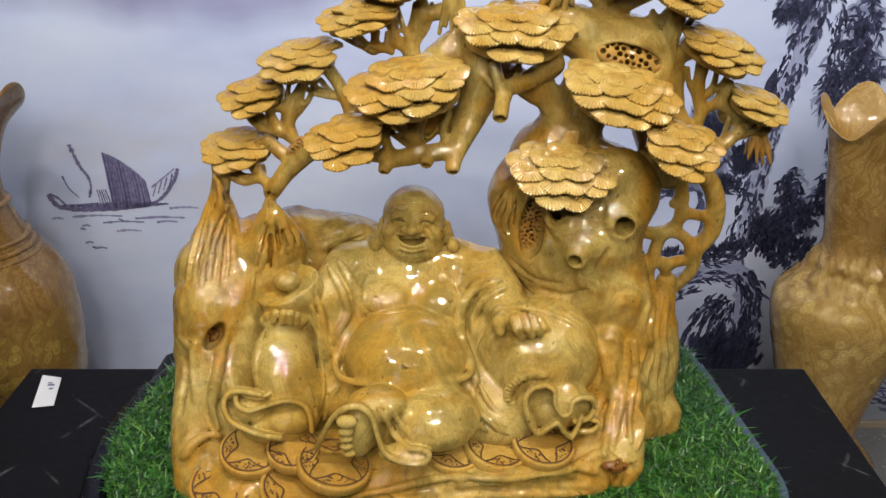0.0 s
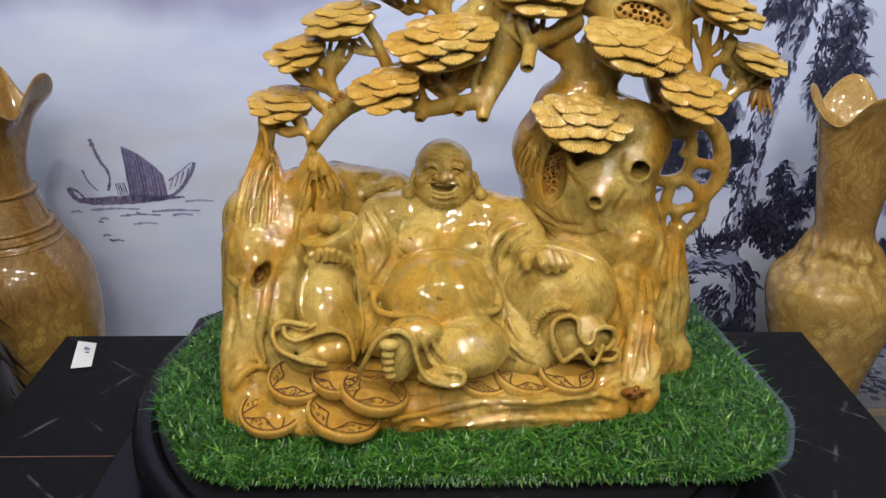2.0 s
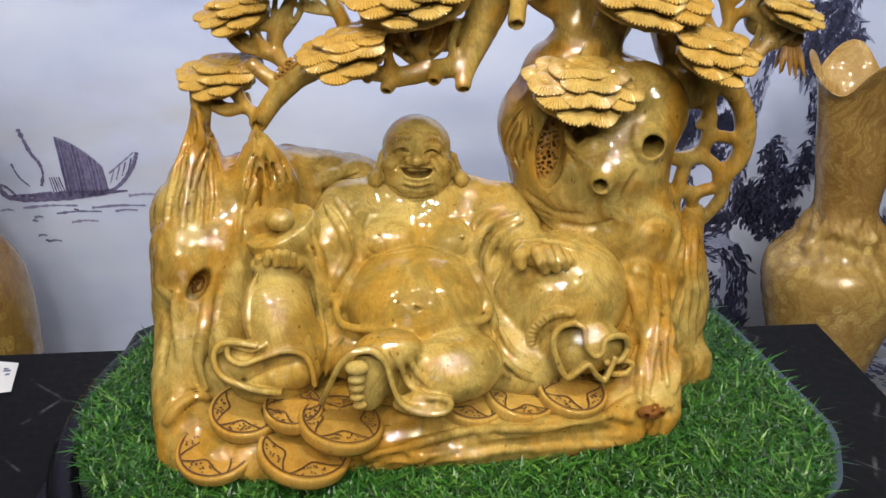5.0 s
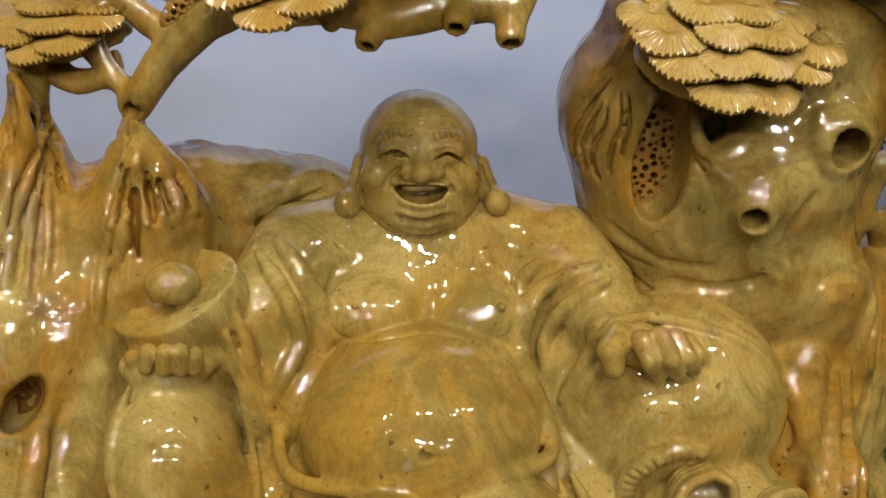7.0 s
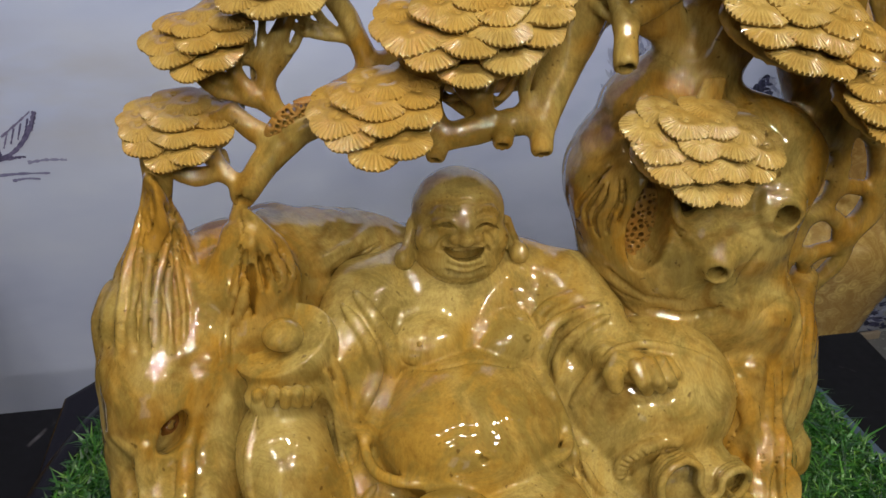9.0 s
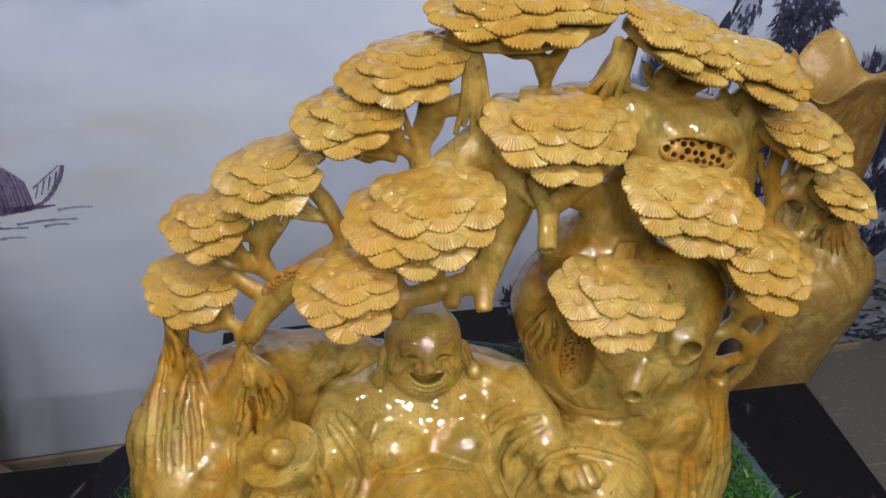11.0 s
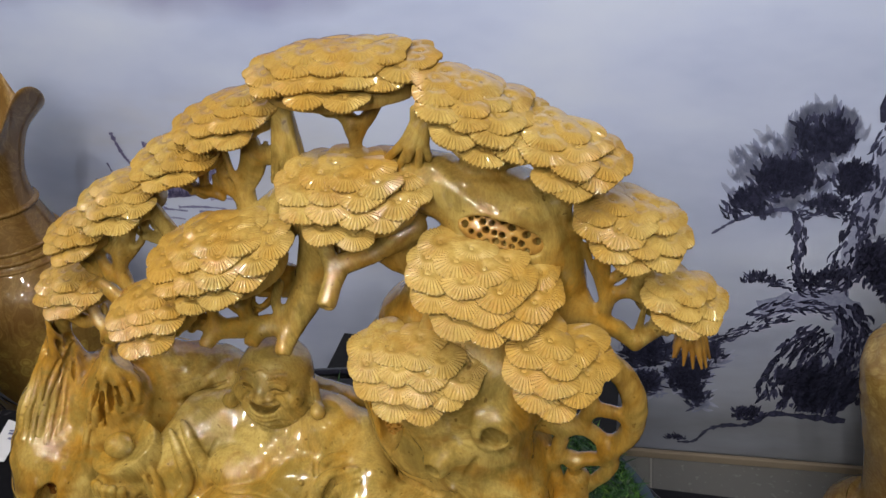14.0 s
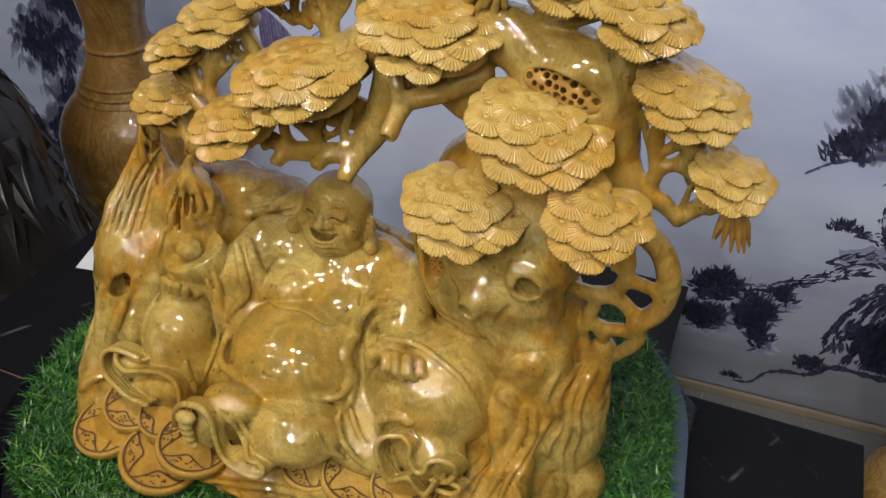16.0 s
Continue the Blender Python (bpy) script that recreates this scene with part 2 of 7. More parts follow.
def mural_material():
    """Printed ink-wash paper: pale lavender sky, warm mist near the boat, faint violet hills at the top."""
    m = Nodes("printed_mural")
    p = m.pos()
    sep = m.n("SeparateXYZ", {"Vector": p})
    x, z = sep.outputs["X"], sep.outputs["Z"]
    big = m.noise(m.scaled(p, (1, 1, 2.2)), 1.6, 4, 0.6)
    soft = m.noise(m.scaled(p, (1, 1, 3.0)), 4.0, 4, 0.55)
    col = m.ramp(big, [(0.3, (0.37, 0.41, 0.58)), (0.5, (0.46, 0.50, 0.655)), (0.7, (0.53, 0.565, 0.68))])
    # warm mist round the boat
    dx = m.math("ADD", x, 0.66)
    dz = m.math("SUBTRACT", z, 0.83)
    d = m.math("ADD", m.math("MULTIPLY", m.math("MULTIPLY", dx, dx), 6.0), m.math("MULTIPLY", m.math("MULTIPLY", dz, dz), 34.0))
    mist = m.math("MULTIPLY", m.ramp(d, [(0.0, (1, 1, 1)), (1.0, (0, 0, 0))]), m.ramp(soft, [(0.35, (0, 0, 0)), (0.7, (1, 1, 1))]))
    col = m.mix(m.math("MULTIPLY", mist, 0.6), col, (0.43, 0.40, 0.365))
    # violet hills
    ridge = m.math("ADD", m.math("MULTIPLY", m.noise(m.scaled(p, (1, 1, 0.05)), 2.4, 3), 0.22), 1.04)
    above = m.math("MULTIPLY", m.math("SUBTRACT", z, ridge), 9.0)
    left = m.math("MULTIPLY", m.math("SUBTRACT", -0.12, x), 5.0)
    hill = m.math("MULTIPLY", m.n("Clamp", {0: above}).outputs[0], m.n("Clamp", {0: left}).outputs[0])
    col = m.mix(m.n("Clamp", {0: m.math("MULTIPLY", hill, m.math("MULTIPLY_ADD", soft, 1.2, 0.30))}).outputs[0], col, (0.15, 0.12, 0.25))
    # grey water and shore, and light falloff to floor and right put into colour
    low = m.n("Clamp", {0: m.math("MULTIPLY", m.math("SUBTRACT", 0.62, z), 2.0)}).outputs[0]
    side = m.n("Clamp", {0: m.math("MULTIPLY_ADD", x, 0.8, 0.55)}).outputs[0]
    shore_dim = m.math("MULTIPLY", m.math("MULTIPLY", low, side), m.math("MULTIPLY_ADD", soft, 0.6, 0.5))
    col = m.mix(m.n("Clamp", {0: shore_dim}).outputs[0], col, (0.17, 0.175, 0.19))
    weave = m.noise(p, 400.0, 2)
    return m.done(col, 0.62, m.bump(weave, 0.05, 0.0005))


MURAL = mural_material()


def ink_material(name, dark, light):
    m = Nodes(name)
    r = m.n("NewGeometry").outputs["Random Per Island"]
    f = m.noise(m.pos(), 120.0, 3)
    col = m.ramp(m.math("MULTIPLY_ADD", f, 0.7, m.math("MULTIPLY_ADD", r, 0.5, -0.2)), [(0.2, dark), (0.8, light)])
    return m.done(col, 0.62)


INK = ink_material("indigo_ink", (0.016, 0.018, 0.044), (0.10, 0.105, 0.20))
INKPALE = ink_material("pale_indigo_wash", (0.22, 0.24, 0.37), (0.40, 0.42, 0.55))
INKMID = ink_material("soft_violet_wash", (0.16, 0.155, 0.28), (0.27, 0.26, 0.40))
INKBROWN = ink_material("brown_violet_ink", (0.060, 0.054, 0.125), (0.23, 0.20, 0.33))


# ---- building helpers ----
def mesh_of(name, verts, faces, material, smooth=False):
    me = bpy.data.meshes.new(name)
    me.from_pydata([tuple(v) for v in verts] if not isinstance(verts, np.ndarray) else verts.tolist(), [], faces if not isinstance(faces, np.ndarray) else faces.tolist())
    me.materials.append(material)
    if smooth:
        me.polygons.foreach_set("use_smooth", np.ones(len(me.polygons), dtype=bool))
    me.update()
    return me


def thing(name, at, label, category, group="", kind=""):
    ob = new(name)
    ob.empty_display_size = 0.02
    ob.location = at
    return tagged(ob, label, category, group, kind)


def under(ob, parent):
    """Makes ob, built in world coordinates, a part of parent."""
    bpy.context.view_layer.update()
    ob.parent = parent
    ob.matrix_parent_inverse = parent.matrix_world.inverted()
    return ob


def part(name, bm, material, parent=None, label="", smooth=False):
    me = bpy.data.meshes.new(name)
    bm.normal_update()
    bm.to_mesh(me)
    bm.free()
    me.materials.append(material)
    if smooth:
        me.polygons.foreach_set("use_smooth", np.ones(len(me.polygons), dtype=bool))
    ob = new(name, me)
    if label:
        tagged(ob, label)
    return under(ob, parent) if parent else ob


def box(lo, hi, bevel=0.0, segments=2):
    bm = bmesh.new()
    bmesh.ops.create_cube(bm, size=1)
    for v in bm.verts:
        v.co = Vector(((lo[i] + hi[i]) / 2 + v.co[i] * (hi[i] - lo[i]) for i in range(3)))
    if bevel:
        bmesh.ops.bevel(bm, geom=list(bm.edges), offset=bevel, segments=segments, profile=0.6, affect="EDGES")
    return bm


def prism(outline, z0, z1, bevel=0.0):
    bm = bmesh.new()
    low = [bm.verts.new((x, y, z0)) for x, y in outline]
    top = [bm.verts.new((x, y, z1)) for x, y in outline]
    n = len(outline)
    bm.faces.new(low[::-1])
    bm.faces.new(top)
    for i in range(n):
        bm.faces.new((low[i], low[(i + 1) % n], top[(i + 1) % n], top[i]))
    if bevel:
        edges = [e for e in bm.edges if all(v in top for v in e.verts) or all(v in low for v in e.verts)]
        bmesh.ops.bevel(bm, geom=edges, offset=bevel, segments=3, profile=0.6, affect="EDGES")
    return bm


def lathe(profile, at, steps=72, wobble=None):
    bm = bmesh.new()
    rings = []
    for j, (r, z) in enumerate(profile):
        ring = []
        for i in range(steps):
            a = 2 * math.pi * i / steps
            rr, zz = wobble(j, a, r, z) if wobble else (r, z)
            ring.append(bm.verts.new((at[0] + rr * math.cos(a), at[1] + rr * math.sin(a), at[2] + zz)))
        rings.append(ring)
    for p, q in zip(rings, rings[1:]):
        for i in range(steps):
            bm.faces.new((p[i], p[(i + 1) % steps], q[(i + 1) % steps], q[i]))
    return bm


def rounded(points, radius, n=6):
    """An outline with rounded corners."""
    out = []
    k = len(points)
    for i in range(k):
        p, c, q = Vector(points[i - 1]), Vector(points[i]), Vector(points[(i + 1) % k])
        a = c + (p - c).normalized() * min(radius, (p - c).length * 0.45)
        b = c + (q - c).normalized() * min(radius, (q - c).length * 0.45)
        for j in range(n + 1):
            u = j / n
            out.append(tuple((1 - u) ** 2 * a + 2 * u * (1 - u) * c + u * u * b))
    return out


# ---- carving by distance fields: soft unions of lobes and tapered limbs, then a mesh over them ----
class Field:
    def __init__(self, lo, hi, h):
        self.lo, self.h = np.array(lo, float), h
        self.n = np.ceil((np.array(hi) - self.lo) / h).astype(int) + 1
        self.f = np.full(self.n, 0.05, dtype=np.float32)

    def window(self, lo, hi, pad):
        a = np.clip(np.floor((np.array(lo) - pad - self.lo) / self.h).astype(int), 0, self.n)
        b = np.clip(np.ceil((np.array(hi) + pad - self.lo) / self.h).astype(int) + 1, 0, self.n)
        if (b <= a).any():
            return None, None
        s = tuple(slice(i, j) for i, j in zip(a, b))
        g = [(self.lo[i] + self.h * np.arange(a[i], b[i])).astype(np.float32) for i in range(3)]
        return s, (g[0][:, None, None], g[1][None, :, None], g[2][None, None, :])

    def put(self, prim, k=0.008, cut=False):
        fn, lo, hi = prim
        s, g = self.window(lo, hi, k + 0.012)
        if s is None:
            return self
        d = np.minimum(fn(*g), 0.05)
        f = self.f[s]
        if cut:
            d = -d
            t = np.clip(0.5 + 0.5 * (d - f) / k, 0, 1)
            self.f[s] = f * (1 - t) + d * t + k * t * (1 - t)
        else:
            t = np.clip(0.5 + 0.5 * (d - f) / k, 0, 1)
            self.f[s] = d * (1 - t) + f * t - k * t * (1 - t)
        return self

    def add(self, *prims, k=0.008):
        for p in prims:
            self.put(p, k)
        return self

    def cut(self, *prims, k=0.002):
        for p in prims:
            self.put(p, k, True)
        return self

    def path(self, pts, radii, k=0.006, cut=False):
        """A tapered line: its segments are joined hard, then blended into the rest, or cut out of it, once."""
        p, r = np.array(pts, float), max(radii)
        s, g = self.window(p.min(0) - r, p.max(0) + r, k + 0.012)
        if s is None:
            return self
        org = np.array([q.start for q in s])
        tmp = np.full([q.stop - q.start for q in s], 0.05, dtype=np.float32)
        for i in range(len(pts) - 1):
            fn, lo, hi = limb(pts[i], pts[i + 1], radii[i], radii[i + 1])
            w, gw = self.window(lo, hi, k + 0.012)
            if w is None:
                continue
            w = tuple(slice(max(q.start - o, 0), q.stop - o) for q, o in zip(w, org))
            tmp[w] = np.minimum(tmp[w], fn(*gw))
        f = self.f[s]
        if cut:
            t = np.clip(0.5 + 0.5 * (-tmp - f) / k, 0, 1)
            self.f[s] = f * (1 - t) - tmp * t + k * t * (1 - t)
            return self
        t = np.clip(0.5 + 0.5 * (tmp - f) / k, 0, 1)
        self.f[s] = tmp * (1 - t) + f * t - k * t * (1 - t)
        return self

    def above(self, z):
        zz = self.lo[2] + self.h * np.arange(self.n[2])
        self.f = np.maximum(self.f, (z - zz)[None, None, :].astype(np.float32))
        return self

    def mesh(self):
        """Surface nets: one vertex in each cell that the surface crosses."""
        f = self.f
        f[0], f[-1] = 0.05, 0.05
        f[:, 0], f[:, -1] = 0.05, 0.05
        f[:, :, 0], f[:, :, -1] = 0.05, 0.05
        s = f < 0
        c = [s[i:self.n[0] - 1 + i, j:self.n[1] - 1 + j, k:self.n[2] - 1 + k] for i in (0, 1) for j in (0, 1) for k in (0, 1)]
        tot = np.zeros(c[0].shape, dtype=np.int8)
        for a in c:
            tot += a
        cells = np.argwhere((tot > 0) & (tot < 8))
        offs = np.array([(i, j, k) for i in (0, 1) for j in (0, 1) for k in (0, 1)])
        val = np.stack([f[tuple((cells + o).T)] for o in offs], 1)
        acc, cnt = np.zeros((len(cells), 3)), np.zeros(len(cells))
        for a in range(8):
            for b in range(a + 1, 8):
                if abs(offs[a] - offs[b]).sum() != 1:
                    continue
                va, vb = val[:, a], val[:, b]
                x = (va < 0) != (vb < 0)
                t = np.where(x, va / np.where(x, va - vb, 1), 0)
                acc += np.where(x[:, None], offs[a] + t[:, None] * (offs[b] - offs[a]), 0)
                cnt += x
        verts = self.lo + self.h * (cells + acc / cnt[:, None])
        ids = np.full(tot.shape, -1, dtype=np.int32)
        ids[tuple(cells.T)] = np.arange(len(cells))
        quads = []
        for ax in range(3):
            u, v = (ax + 1) % 3, (ax + 2) % 3
            sl = [slice(1, -1)] * 3
            sl[ax] = slice(0, -1)
            nx = list(sl)
            nx[ax] = slice(1, None)
            p, q = s[tuple(sl)], s[tuple(nx)]
            e = np.argwhere(p != q)
            flip = p[tuple(e.T)]
            base = e + np.array([0 if i == ax else 1 for i in range(3)])
            du, dv = np.eye(3, dtype=int)[u], np.eye(3, dtype=int)[v]
            quad = np.stack([ids[tuple((base - du - dv).T)], ids[tuple((base - dv).T)], ids[tuple(base.T)], ids[tuple((base - du).T)]], 1)
            quad = np.where(flip[:, None], quad, quad[:, ::-1])
            quads.append(quad[(quad >= 0).all(1)])
        return verts, np.concatenate(quads)


def lobe(c, r, turn=(0, 0, 0)):
    m = np.array(Euler([radians(a) for a in turn]).to_matrix().inverted()).astype(np.float32)
    big = np.full(3, max(r)) if any(turn) else np.array(r)

    def fn(x, y, z):
        x, y, z = x - c[0], y - c[1], z - c[2]
        if any(turn):
            x, y, z = (m[i][0] * x + m[i][1] * y + m[i][2] * z for i in range(3))
        k0 = np.sqrt((x / r[0]) ** 2 + (y / r[1]) ** 2 + (z / r[2]) ** 2)
        k1 = np.sqrt((x / r[0] ** 2) ** 2 + (y / r[1] ** 2) ** 2 + (z / r[2] ** 2) ** 2) + 1e-6
        return k0 * (k0 - 1) / k1
    return fn, np.array(c) - big, np.array(c) + big


def ball(c, r):
    return lobe(c, (r, r, r))


def limb(a, b, ra, rb):
    a, b = np.array(a, float), np.array(b, float)
    w = b - a
    ww = float(w @ w) + 1e-9

    def fn(x, y, z):
        x, y, z = x - a[0], y - a[1], z - a[2]
        t = np.clip((x * w[0] + y * w[1] + z * w[2]) / ww, 0, 1)
        return np.sqrt((x - t * w[0]) ** 2 + (y - t * w[1]) ** 2 + (z - t * w[2]) ** 2) - (ra + (rb - ra) * t)
    r = max(ra, rb)
    return fn, np.minimum(a, b) - r, np.maximum(a, b) + r


def half(prim, at, normal):
    """The part of a form on the far side of a plane."""
    fn, lo, hi = prim
    n = np.array(normal, float) / np.linalg.norm(normal)

    def g(x, y, z):
        return np.maximum(fn(x, y, z), (x - at[0]) * n[0] + (y - at[1]) * n[1] + (z - at[2]) * n[2])
    return g, lo, hi


def curve(pts, steps=5):
    """A smooth line through points (Catmull-Rom)."""
    p = [np.array(q, float) for q in pts]
    p = [2 * p[0] - p[1]] + p + [2 * p[-1] - p[-2]]
    out = []
    for i in range(1, len(p) - 2):
        for j in range(steps):
            t = j / steps
            out.append(0.5 * (2 * p[i] + (p[i + 1] - p[i - 1]) * t + (2 * p[i - 1] - 5 * p[i] + 4 * p[i + 1] - p[i + 2]) * t ** 2 + (3 * p[i] - p[i - 1] - 3 * p[i + 1] + p[i + 2]) * t ** 3))
    out.append(p[-2])
    return out


def ridge(field, pts, r0, r1=None, k=0.004, steps=4):
    c = curve(pts, steps)
    r1 = r0 if r1 is None else r1
    rr = [r0 + (r1 - r0) * i / (len(c) - 1) for i in range(len(c))]
    field.path(c, rr, k)


def twig(field, r, *pts):
    ridge(field, pts, r, r * 0.95, 0.006, 4)


def groove(field, pts, r, k=0.003, steps=4):
    c = curve(pts, steps)
    for a, b in zip(c, c[1:]):
        field.cut(limb(a, b, r, r), k=k)


# camera viewpoints; carved strokes are placed to fit the view from these
CAM_FRONT = np.array((-0.049, -0.247, 1.315))
CAM_NEAR = np.array((-0.0602, 0.4178, 1.2759))
CAM_LOW = np.array((-0.0404, -0.2322, 1.4181))


def pin(field, x, z, lift=0.0, eye=CAM_FRONT, plane=0.80):
    """Drops a point of the drawing plane onto the carved surface along a camera ray, to fit the camera's view."""
    q = np.array((x, plane, z))
    d = (q - eye) / np.linalg.norm(q - eye)
    t = np.linalg.norm(q - eye) + np.arange(-0.16, 0.22, 0.001)
    pts = eye + t[:, None] * d
    ijk = np.round((pts - field.lo) / field.h).astype(int)
    ok = ((ijk >= 0) & (ijk < field.n)).all(1)
    v = np.full(len(t), 0.05)
    v[ok] = field.f[tuple(ijk[ok].T)]
    hit = np.argmax(v < 0)
    return pts[hit] - d * lift if v[hit] < 0 else q + d * 0.03


def fold(field, r, k, *pts, eye=CAM_FRONT):
    """A raised fold that follows the surface below it."""
    c = [pin(field, p[0], p[1], 0.50 * r, eye) for p in curve([(x, z, 0) for x, z in pts], 4)]
    c = [c[0]] + [(a + 2 * b + e) / 4 for a, b, e in zip(c, c[1:], c[2:])] + [c[-1]]
    n = len(c) - 1
    fade = 0.0 if field.h < 0.0015 else 0.70
    field.path(c, [r * (0.35 + 0.65 * math.sin(math.pi * i / n) ** 0.5) * (1 - fade * (i / n) ** 1.5) for i in range(n + 1)], k if field.h < 0.0015 else max(k, 0.0045))
    if field.h < 0.001:
        return
    # a chisel line on either side sets the fold off
    for side in (-1, 1):
        line = []
        for i in range(1, n):
            view = (c[i] - eye) / np.linalg.norm(c[i] - eye)
            across = np.cross(c[i + 1] - c[i - 1], view)
            across /= np.linalg.norm(across) + 1e-9
            line.append(c[i] + across * side * (r + 0.0006) + view * 0.42 * r)
        if len(line) > 1:
            field.path(line, [0.0012] * len(line), 0.0012, True)


def laid(field, pts, eye, lift):
    """A drawn line laid on the carved surface, with jumps in depth smoothed away."""
    c = [pin(field, p[0], p[1], 0.0, eye) for p in curve([(x, z, 0) for x, z in pts], 5)]
    y = np.array([q[1] for q in c])
    n = len(y)
    y = np.array([np.median(y[max(0, i - 4):i + 5]) for i in range(n)])
    for _ in range(3):
        y = np.concatenate([y[:1], (y[:-2] + 2 * y[1:-1] + y[2:]) / 4, y[-1:]])
    out = []
    for q, v in zip(c, y):
        d = (q - eye) / np.linalg.norm(q - eye)
        out.append(eye + d * ((v - eye[1]) / d[1] - lift))
    return out


def cloth(field, r, k, *pts, eye=CAM_FRONT, inner=0):
    """A rounded edge of cloth; with inner, a groove along one side of it."""
    c = laid(field, pts, eye, 0.35 * r)
    n = len(c) - 1
    field.path(c, [r * (0.30 + 0.70 * math.sin(math.pi * i / n) ** 0.5) for i in range(n + 1)], k)
    for side in ((-1, 1) if inner else ()):
        line = []
        for i in range(2, n - 1):
            view = (c[i] - eye) / np.linalg.norm(c[i] - eye)
            across = np.cross(c[i + 1] - c[i - 1], view)
            line.append(c[i] + across / (np.linalg.norm(across) + 1e-9) * side * r * 1.15 + view * 0.55 * r)
        if len(line) > 1:
            field.path(line, [inner] * len(line), 0.0012, True)


def strap(field, r, high, k, *pts, eye=CAM_FRONT):
    """A standing ribbon of cloth through given points, reaching away from the viewer."""
    c = curve(pts, 5)
    for u in np.linspace(0.0, 1.0, 5):
        line = [q + (q - eye) / np.linalg.norm(q - eye) * u * high for q in c]
        field.path(line, [r * (1.15 if u == 0 else 0.92)] * len(line), k)


def crease(field, r, k, *pts, eye=CAM_FRONT):
    """A cut line that follows the surface below it."""
    c = [pin(field, p[0], p[1], 0.25 * r, eye) for p in curve([(x, z, 0) for x, z in pts], 4)]
    for a, b in zip(c, c[1:]):
        if np.linalg.norm(a - b) < 0.03:
            field.cut(limb(a, b, r, r), k=k)


def slot(field, r, deep, k, *pts, eye=CAM_FRONT):
    """A deep slit, cut in along the camera's line of sight."""
    c = [pin(field, p[0], p[1], 0.0, eye) for p in curve([(x, z, 0) for x, z in pts], 3)]
    c = [(q, (q - eye) / np.linalg.norm(q - eye)) for q in c]
    n = len(c) - 1
    for i, ((a, da), (b, db)) in enumerate(zip(c, c[1:])):
        if np.linalg.norm(a - b) > 0.03:
            continue
        w = [0.45 + 0.55 * math.sin(math.pi * min(max(j / n, 0.08), 0.92)) for j in (i, i + 1)]
        for u in np.arange(0.0, deep, max(r * 0.8, 0.001)):
            field.cut(limb(a + da * u, b + db * u, r * w[0] * (1 - 0.35 * u / deep), r * w[1] * (1 - 0.35 * u / deep)), k=k)


def fin(field, r, high, k, *pts, eye=CAM_FRONT):
    """A thin standing edge of cloth, rolled at its lip."""
    line = curve([(x, z, 0) for x, z in pts], 4)
    base = [pin(field, p[0], p[1], 0.0, eye) for p in line]
    base = [base[0]] + [(a + 2 * b + e) / 4 for a, b, e in zip(base, base[1:], base[2:])] + [base[-1]]
    for u in np.linspace(-0.3, 1.0, 4):
        c = [q - (q - eye) / np.linalg.norm(q - eye) * u * high for q in base]
        field.path(c, [r * (1.12 if u > 0.95 else 0.9)] * len(c), k)


def wall_y(x):
    return 1.967 + 0.045 * x


floor = part("floor", box((-3.2, -3.2, -0.1), (3.6, 2.3, -0.004)), GROUT)
tagged(floor, "pale glossy ceramic floor tiles with grey joints", "floor", kind="structure")
ceiling = part("ceiling", box((-3.2, -3.2, CEIL), (3.6, 2.3, CEIL + 0.1)), DIMWALL)
tagged(ceiling, "unseen dark grey ceiling with rows of spot lamps", "ceiling", kind="structure")
for nm, lo, hi in (("wall_west", (-3.3, -3.2, 0), (-3.2, 2.3, CEIL)), ("wall_east", (3.6, -3.2, 0), (3.7, 2.3, CEIL)), ("wall_south", (-0.7, -3.3, 0), (3.7, -3.2, CEIL)), ("wall_south_low", (-1.7, -3.3, 0), (-0.7, -3.2, 1.0)), ("wall_south_top", (-1.7, -3.3, 2.2), (-0.7, -3.2, CEIL)), ("wall_south_end", (-3.3, -3.3, 0), (-1.7, -3.2, CEIL))):
    tagged(part(nm, box(lo, hi), DIMWALL), "unseen dark grey wall closing the room", "wall", kind="structure")

SKEW = math.degrees(math.atan(0.045))
north = part("wall_north", box((-3.3, 0.012, 0), (3.8, 0.15, CEIL)), PALEWALL)
north.matrix_world = pose(0, 1.967, 0, 0, 0, SKEW)
tagged(north, "wall covered with an ink-wash landscape mural", "wall", kind="structure")
mural = part("backdrop", box((-3.2, 0.0, 0.02), (1.387, 0.008, CEIL - 0.02)), MURAL)
mural.matrix_world = pose(0, 1.967, 0, 0, 0, SKEW)
tagged(mural, "printed ink-wash mural of a misty lake with pines and a boat", "mural", kind="structure")
skirting = part("baseboard", box((-3.2, -0.016, 0.0), (1.387, -0.004, 0.022), 0.003), WOODTRIM)
skirting.matrix_world = pose(0, 1.967, 0, 0, 0, SKEW)
tagged(skirting, "thin pale wooden strip along the foot of the wall", "baseboard", kind="structure")

window = thing("window_1", (-1.2, -3.25, 1.0), "shop window with a thin white frame and bright daylight", "window", kind="structure")
for nm, lo, hi in (("frame_side", (-1.7, -3.28, 1.0), (-1.65, -3.22, 2.2)), ("frame_side", (-0.75, -3.28, 1.0), (-0.7, -3.22, 2.2)), ("frame_bar", (-1.65, -3.28, 1.0), (-0.75, -3.22, 1.05)), ("frame_bar", (-1.65, -3.28, 2.15), (-0.75, -3.22, 2.2))):
    part(nm, box(lo, hi, 0.004), METAL, window)
lamp("window_daylight", "AREA", look((-1.2, -3.21, 1.6), (-1.2, 0, 1.3)), WINDOW_W, (0.74, 0.86, 1.0), size=0.88, size_y=1.08, shape="RECTANGLE")

